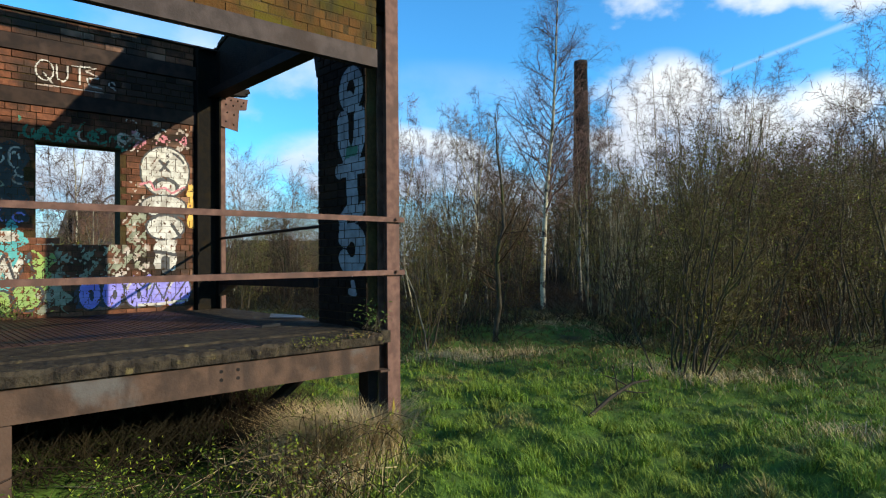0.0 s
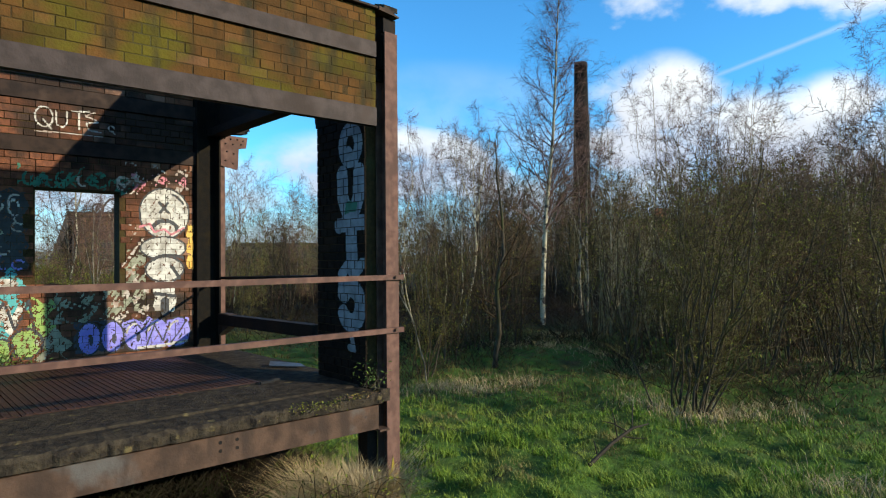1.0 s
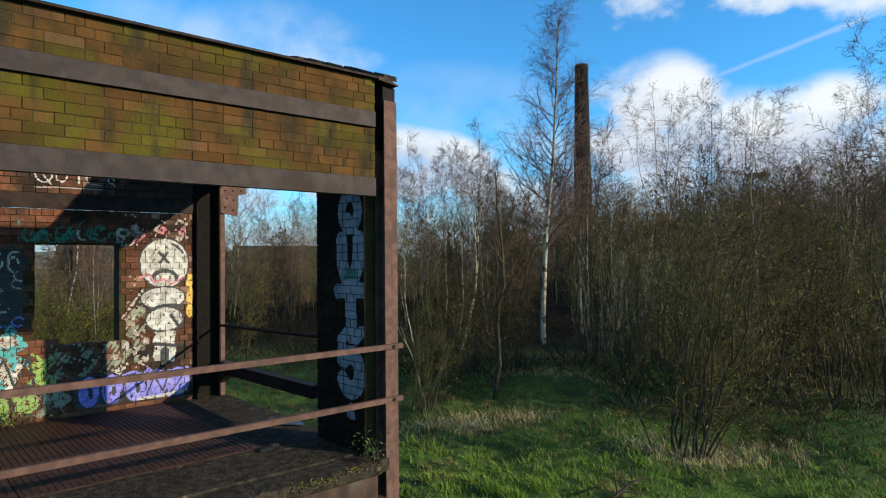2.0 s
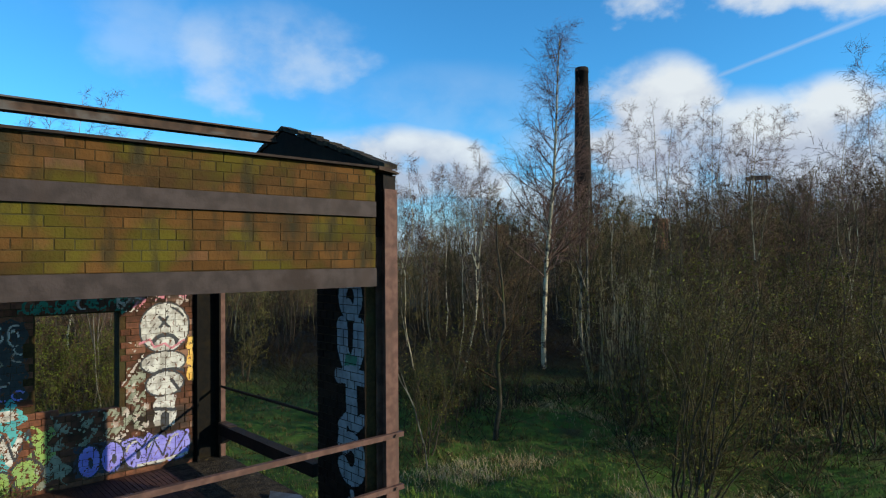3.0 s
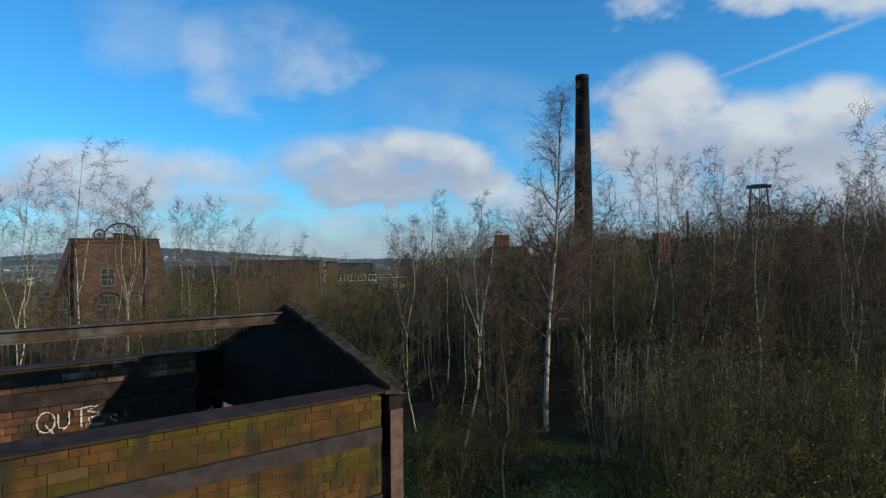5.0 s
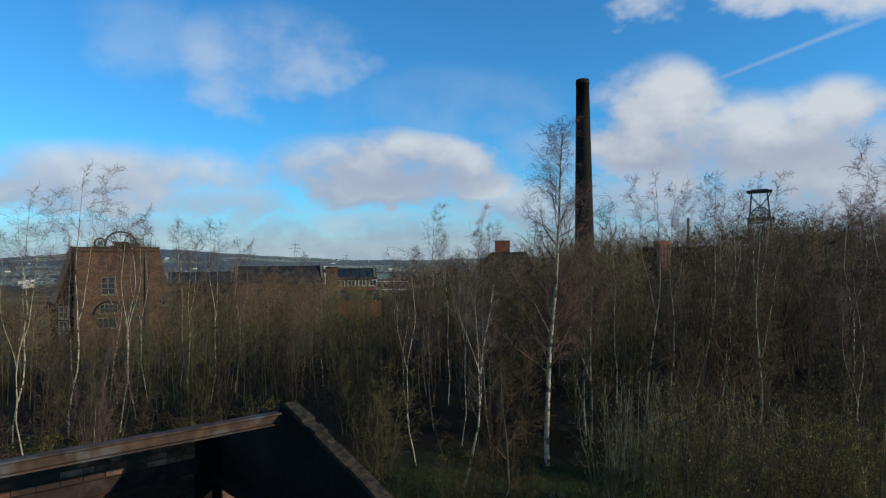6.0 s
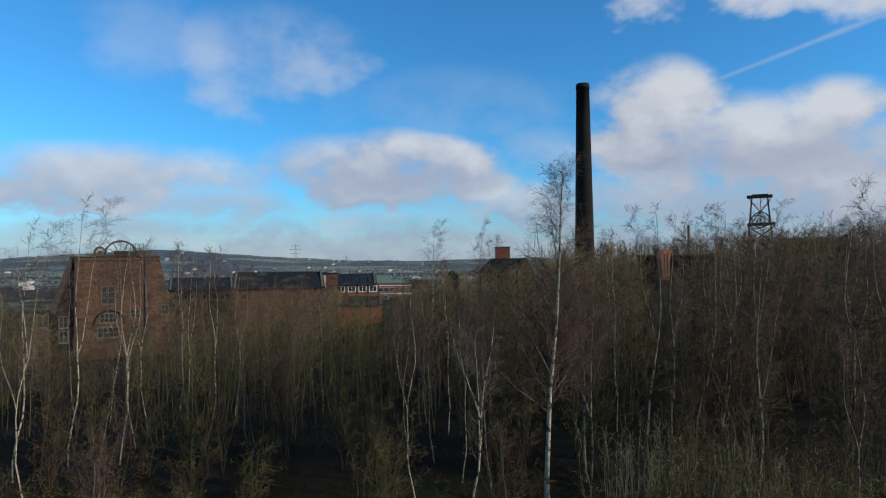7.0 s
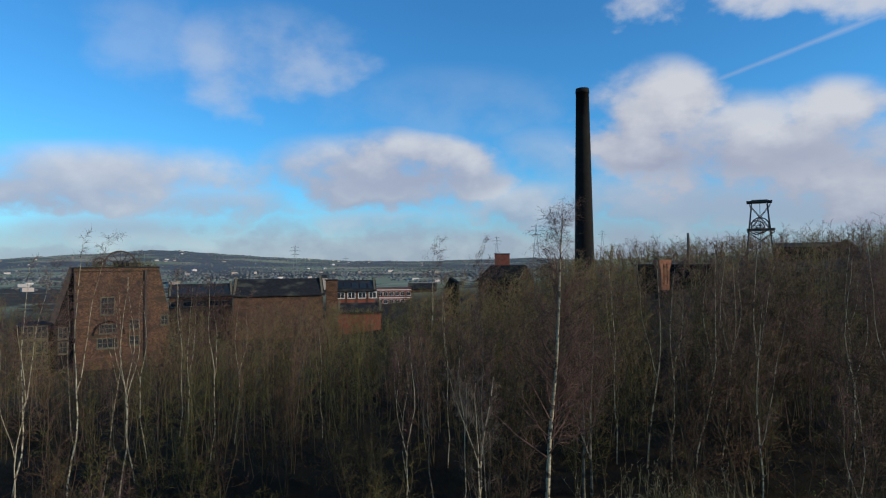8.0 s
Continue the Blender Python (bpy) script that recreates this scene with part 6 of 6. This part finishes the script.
def sprigs():
    rng = np.random.default_rng(51)
    for name, label, c, s, n, size, mt in (("ivy", "small ivy plant rooted at the pier's foot", (-0.15, 0.05, 1.02), (0.05, 0.10, 0.07), 150, 0.016, "ivy"),
                                           ("moss_clump", "clump of moss and seedlings on the concrete edge", (-0.72, -0.03, 0.88), (0.13, 0.03, 0.025), 260, 0.010, "leaf"),
                                           ("moss_clump", "strip of moss along the concrete edge", (-0.35, -0.02, 0.89), (0.14, 0.03, 0.012), 160, 0.009, "lichen"),
                                           ("weed", "green weed growing at the wall's foot", (-2.24, 3.48, 0.98), (0.13, 0.08, 0.07), 260, 0.022, "ivy")):
        t = thing(name, label, "plant")
        pts = np.array(c) + rng.normal(size=(n, 3)) * np.array(s)
        tagged(part("leaves", raw_mesh("leaves", *leaf_quads(rng, pts, size), M[mt]), None, t), kind="stuff")
        m = 14
        p0 = np.array(c) + rng.normal(size=(m, 3)) * np.array(s) * np.array([0.6, 0.6, 0]) - np.array([0, 0, s[2] * 1.6])
        p1 = np.array(c) + rng.normal(size=(m, 3)) * np.array(s)
        tagged(part("stem_tuft", raw_mesh("stem_tuft", *spikes(p0, p1, np.full(m, 0.003)), M["bark"]), None, t), kind="stuff")


def loose_things():
    rng = np.random.default_rng(61)
    x0, y0 = spot(px(1042), 6.35)
    x1, y1 = spot(px(1148), 7.3)
    z0, z1 = float(height(x0, y0)), float(height(x1, y1))
    fb = thing("fallen_branch", "dark fallen branch lying in the grass", "branch")
    part("limb", Build().tube([(x0, y0, z0 + 0.05), (x0 * 0.65 + x1 * 0.35, y0 * 0.65 + y1 * 0.35, z0 + 0.19), (x0 * 0.3 + x1 * 0.7, y0 * 0.3 + y1 * 0.7, z0 + 0.28), (x1, y1, z1 + 0.26)], [0.022, 0.02, 0.016, 0.007], 6), M["dead_wood"], fb)
    for k, dx, dy, dz in ((0.45, 0.05, 0.1, 0.28), (0.5, 0.32, -0.16, -0.06), (0.7, 0.2, 0.1, 0.2), (0.12, 0.02, 0.06, 0.14), (0.6, -0.2, 0.2, 0.12)):
        c = (x0 + (x1 - x0) * k, y0 + (y1 - y0) * k, z0 + 0.10 + 0.28 * k)
        part("twig", Build().tube([c, (c[0] + dx * 0.5, c[1] + dy * 0.5, c[2] + dz * 0.7), (c[0] + dx, c[1] + dy, c[2] + dz)], [0.009, 0.007, 0.003], 5), M["dead_wood"], fb)
    # sheet laid on the deck in place of a puddle's sky reflection
    sh = thing("bent_sheet", "grey sheet standing in for a puddle that reflects the sky", "sheet")
    part("sheet", Build().add([(-0.24, 1.68, 0.905), (0.0, 1.36, 0.905), (0.03, 1.50, 0.915), (-0.16, 1.80, 0.93), (-0.24, 1.68, 0.912), (0.0, 1.36, 0.912), (0.03, 1.50, 0.922), (-0.16, 1.80, 0.937)],
                              [(0, 3, 2, 1), (4, 5, 6, 7), (0, 1, 5, 4), (1, 2, 6, 5), (2, 3, 7, 6), (3, 0, 4, 7)]), M["sheet"], sh)
    for x, y, s in ((-0.66, 0.93, 0.07), (-0.55, 0.98, 0.05)):
        ch = thing("slate_chip", "broken dark slate chip on the deck", "debris", "chips on the deck")
        part("chip", Build().extrude([(x - s, y - s * 0.4), (x + s * 0.8, y - s * 0.5), (x + s, y + s * 0.3), (x - s * 0.3, y + s * 0.6)], "z", 0.904, 0.925), M["slate"], ch)
    col = [o for o in shell.children if o.name == "corner_column"][0]
    part("lichen", Build().extrude([(-0.008, -0.25), (0.118, -0.25), (0.117, 0.10), (0.09, 0.22), (0.07, 0.14), (0.045, 0.30), (0.02, 0.16), (-0.006, 0.20)], "y", -0.0035, -0.0004), M["lichen"], col, "yellow lichen on the column's foot")


meadow()
brambles()
sprigs()
loose_things()

# ---- graffiti ----
def dist_line(x, z, pts):
    """Distance of points from a bent line."""
    best = np.full(x.shape, 9.0)
    for (ax, az), (bx, bz) in zip(pts[:-1], pts[1:]):
        dx, dz = bx - ax, bz - az
        t = np.clip(((x - ax) * dx + (z - az) * dz) / (dx * dx + dz * dz + 1e-12), 0, 1)
        best = np.minimum(best, np.hypot(x - ax - t * dx, z - az - t * dz))
    return best


def arc(cx, cz, rx, rz, a0, a1, n=14):
    return [(cx + rx * math.cos(radians(a0 + (a1 - a0) * i / n)), cz + rz * math.sin(radians(a0 + (a1 - a0) * i / n))) for i in range(n + 1)]


def ell(cx, cz, rx, rz):
    return lambda x, z: ((x - cx) / rx) ** 2 + ((z - cz) / rz) ** 2 < 1


def line(w, *pts):
    return lambda x, z: dist_line(x, z, pts) < w


def rect(x0, x1, z0, z1, rag=0.02):
    return lambda x, z: (x > x0 + rag * np.sin(z * 37)) & (x < x1 + rag * np.sin(z * 29 + 1)) & (z > z0 + rag * np.sin(x * 23)) & (z < z1 + rag * np.sin(x * 31 + 2))


def mottle(x, z, k):
    """An uneven field for worn and speckled paint."""
    return (np.sin(23 * x + 9 * z + 3 * np.sin(7 * z + k)) + np.sin(31 * z - 17 * x + 2.5 * np.sin(11 * x + 2 * k)) + 0.8 * np.sin(53 * x + 41 * z + 2 * np.sin(37 * z - k)) + 0.6 * np.sin(97 * x - 71 * z + k)) * 0.8


def paint(cells, layers, wall, place, labels, over=0.0):
    """Sprays the layers, last on top, onto the faces of the bricks in cells; every colour becomes one thin skin on the bricks."""
    step = 0.0095
    quads = {}
    hh = 0.0345 + over                       # half height of the sprayed face
    for c, l, z, y in cells:
        l = l + 0.006 + 2 * over
        nx = max(2, round((l - 0.008) / step))
        xs = c - l / 2 + 0.004 + (l - 0.008) * (np.arange(nx) + 0.5) / nx
        zs = z - hh + 2 * hh * (np.arange(7) + 0.5) / 7
        X, Z = np.meshgrid(xs, zs)
        idx = np.full(X.shape, -1)
        for i, (colour, fn) in enumerate(layers):
            idx[fn(X, Z)] = i
        cols = [[layers[i][0] if i >= 0 else None for i in row] for row in idx]
        w = (l - 0.008) / nx
        for r in range(7):
            a = 0
            while a < nx:
                e = a
                while e + 1 < nx and cols[r][e + 1] == cols[r][a]:
                    e += 1
                if cols[r][a]:
                    x0, x1 = c - l / 2 + 0.004 + a * w, c - l / 2 + 0.004 + (e + 1) * w
                    quads.setdefault(cols[r][a], []).append((x0, x1, z - hh + 2 * hh * r / 7, z - hh + 2 * hh * (r + 1) / 7, y))
                a = e + 1
    for colour, qs in quads.items():
        b = Build()
        for x0, x1, z0, z1, y in qs:
            b.v += [place(x0, y, z0), place(x1, y, z0), place(x1, y, z1), place(x0, y, z1)]
            o = len(b.v) - 4
            b.f.append((o, o + 1, o + 2, o + 3))
        me = bpy.data.meshes.new("graffiti")
        me.from_pydata(b.v, [], b.f)
        me.materials.append(M["paint_" + colour])
        tagged(part("graffiti", me, None, wall, labels.get(colour, "")), kind="stuff")


def rear_graffiti():
    L = []
    rng = random.Random(12)
    # dark panel beside the window and scribbles on it
    L.append(("black", rect(-2.75, -2.10, 1.92, 2.78)))
    for i in range(46):
        cx, cz = rng.uniform(-2.7, -2.14), rng.uniform(1.98, 2.72)
        L.append((("pale", "violet", "sage", "white", "black")[i % 5], line(0.009, *arc(cx, cz, rng.uniform(0.03, 0.10), rng.uniform(0.03, 0.09), rng.uniform(0, 180), rng.uniform(200, 420), 8))))
    # green over the window
    L.append(("green", lambda x, z: (x > -2.18) & (x < -1.02) & (np.abs(z - 2.93 + 0.04 * np.sin(9 * x)) < 0.085 + 0.03 * np.sin(31 * x)) & (mottle(x, z, 7) > 0.35)))
    for i in range(12):
        cx = rng.uniform(-2.1, -1.1)
        L.append(("green" if i % 3 else "pale", line(0.011, *arc(cx, 2.93 + rng.uniform(-0.03, 0.04), rng.uniform(0.03, 0.07), rng.uniform(0.04, 0.08), rng.uniform(0, 180), rng.uniform(200, 380), 8))))
    # teal and lime piece
    L.append(("teal", rect(-2.75, -2.12, 1.42, 1.90, 0.06)))
    L.append(("teal", rect(-2.75, -2.22, 1.02, 1.50, 0.05)))
    L.append(("white", ell(-2.30, 1.78, 0.13, 0.06)))
    L.append(("white", line(0.045, (-2.40, 1.32), (-2.30, 1.55), (-2.24, 1.30), (-2.14, 1.52))))
    L.append(("lime", ell(-2.10, 1.14, 0.15, 0.16)))
    L.append(("lime", ell(-2.33, 1.08, 0.12, 0.13)))
    L.append(("lime", rect(-2.05, -1.86, 1.22, 1.60, 0.04)))
    L.append(("sage", rect(-1.98, -1.72, 0.98, 1.24, 0.05)))
    for pts in (arc(-2.10, 1.14, 0.15, 0.16, 0, 360), arc(-2.33, 1.08, 0.12, 0.13, 0, 360), [(-2.44, 1.30), (-2.30, 1.60), (-2.20, 1.28), (-2.08, 1.60), (-2.02, 1.24)]):
        L.append(("black", line(0.014, *pts)))
    # faded bricks under the window
    L.append(("sage", lambda x, z: (x > -1.88) & (x < -1.16) & (z > 1.32) & (z < 1.72) & (mottle(x, z, 0) > 0.6)))
    L.append(("sage", lambda x, z: (x > -1.16) & (x < -0.90) & (z > 1.42) & (z < 2.15) & (mottle(x, z, 8) > 0.1)))
    L.append(("pale", lambda x, z: (x > -1.25) & (x < -0.86) & (z > 1.20) & (z < 2.45) & (mottle(x, z, 1) > 0.95 + 0.5 * (z > 1.9))))
    L.append(("pale", lambda x, z: (x > -1.12) & (x < -0.36) & (z > 2.80) & (z < 3.18) & (mottle(x, z, 2) > 1.1)))
    L.append(("pink", lambda x, z: (x > -1.10) & (x < -0.42) & (z > 2.84) & (z < 3.05) & (mottle(x, z, 3) > 1.0)))
    L.append(("navy", lambda x, z: (x > -1.66) & (x < -1.14) & (z > 0.98) & (z < 1.34) & (mottle(x, z, 4) > -0.4)))
    # violet letters along the foot
    for cx, rx in ((-1.50, 0.11), (-1.26, 0.11), (-1.00, 0.13), (-0.76, 0.12), (-0.52, 0.14)):
        L.append(("black", ell(cx, 1.14, rx + 0.02, 0.19)))
        L.append(("violet", ell(cx, 1.14, rx, 0.17)))
        L.append(("black" if cx > -1.1 else "navy", ell(cx + 0.02, 1.12, 0.025, 0.06)))
    for pts in ([(-1.13, 1.27), (-1.02, 1.30), (-0.94, 1.20), (-0.86, 1.31)], [(-0.88, 1.02), (-0.80, 1.24), (-0.70, 1.05), (-0.62, 1.26)], [(-0.62, 1.0), (-0.52, 1.12), (-0.42, 1.28)]):
        L.append(("violet", line(0.035, *pts)))
        L.append(("navy", line(0.010, *pts)))
    for cx in (-1.02, -0.78, -0.54):
        L.append(("white", line(0.012, *arc(cx, 1.15, 0.09, 0.12, 80, 170))))
    L.append(("white", line(0.016, (-0.98, 0.985), (-0.70, 0.99), (-0.42, 1.02))))
    # white figure of stacked rounded shapes
    L.append(("orange", rect(-0.41, -0.335, 1.92, 2.46, 0.012)))
    L.append(("black", ell(-0.675, 2.59, 0.300, 0.315)))
    L.append(("white", ell(-0.675, 2.59, 0.280, 0.295)))
    L.append(("black", ell(-0.69, 2.17, 0.275, 0.145)))
    L.append(("white", ell(-0.69, 2.17, 0.255, 0.125)))
    L.append(("black", ell(-0.675, 1.91, 0.235, 0.165)))
    L.append(("white", ell(-0.675, 1.91, 0.210, 0.140)))
    L.append(("white", rect(-0.80, -0.55, 1.40, 1.76, 0.012)))
    for w, pts in ((0.016, [(-0.74, 2.72), (-0.63, 2.60)]), (0.016, [(-0.64, 2.72), (-0.73, 2.60)]), (0.024, arc(-0.675, 2.40, 0.14, 0.10, 0, 180)), (0.02, arc(-0.62, 2.02, 0.18, 0.06, 20, 170)),
                   (0.02, [(-0.60, 1.95), (-0.50, 1.80)]), (0.022, [(-0.79, 1.62), (-0.56, 1.58)]), (0.05, [(-0.675, 1.40), (-0.675, 1.52)]), (0.014, arc(-0.675, 2.59, 0.25, 0.25, 30, 70))):
        L.append(("black", line(w, *pts)))
    L.append(("pink", line(0.012, (-0.96, 2.42), (-0.85, 2.46), (-0.80, 2.36), (-0.68, 2.40), (-0.6, 2.33), (-0.45, 2.42))))
    # the tag on the upper band
    for pts in (arc(-1.94, 3.60, 0.085, 0.11, 0, 360), [(-1.95, 3.57), (-1.87, 3.47)], [(-1.83, 3.68), (-1.82, 3.53), (-1.76, 3.50), (-1.72, 3.56), (-1.72, 3.68)], [(-1.68, 3.69), (-1.50, 3.71)], [(-1.60, 3.70), (-1.60, 3.50)],
                [(-1.44, 3.71), (-1.54, 3.66), (-1.42, 3.62)], [(-1.40, 3.60), (-1.53, 3.58), (-1.50, 3.50), (-1.38, 3.49)], [(-2.02, 3.43), (-1.70, 3.45), (-1.36, 3.44)], arc(-1.27, 3.55, 0.03, 0.03, 0, 300), [(-1.27, 3.52), (-1.23, 3.49)]):
        L.append(("pale" if len(pts) == 3 else "white", line(0.0078, *pts)))
    L.append((None, lambda x, z: (mottle(x * 2.2, z * 2.2, 6) > 0.9) & (z < 1.9) & (x < -1.85)))
    L.append((None, lambda x, z: (mottle(x * 2.2, z * 2.2, 5) > 1.45) & (z < 3.2)))      # chipped away
    paint(rear_cells, L, rear, lambda x, y, z: skew((x, y - 0.0045, z)),
          {"white": "white spray-painted tag and figure", "violet": "violet spray-painted letters", "teal": "teal spray paint", "lime": "lime green spray paint"}, 0.0015)


def pier_graffiti():
    L = []
    for w, pts in ((0.062, arc(0.37, 3.06, 0.125, 0.15, 0, 360)), (0.05, [(0.40, 3.0), (0.30, 2.90)]), (0.085, [(0.50, 2.80), (0.49, 2.58), (0.44, 2.48), (0.37, 2.45), (0.30, 2.48), (0.25, 2.58), (0.24, 2.80)]), (0.07, [(0.56, 2.33), (0.18, 2.35)]),
                   (0.085, [(0.37, 2.36), (0.35, 1.94)]), (0.055, [(0.20, 1.98), (0.30, 1.90), (0.42, 1.96), (0.52, 1.88)]), (0.06, [(0.50, 1.86), (0.52, 1.70)]), (0.085, arc(0.37, 1.60, 0.14, 0.16, 40, 330))):
        L.append(("blue_grey", line(w, *pts)))
    L.append(("green", rect(0.28, 0.46, 2.44, 2.54, 0.01)))
    L.append(("blue_grey", line(0.03, (0.36, 1.30), (0.33, 1.20), (0.40, 1.22))))
    pier = [o for o in shell.children if o.name.startswith("pier")][0]
    paint(pier_cells, L, pier, lambda x, y, z: skew((y - 0.0045, x, z)), {"blue_grey": "blue-grey spray-painted letters"})


rear_graffiti()
pier_graffiti()
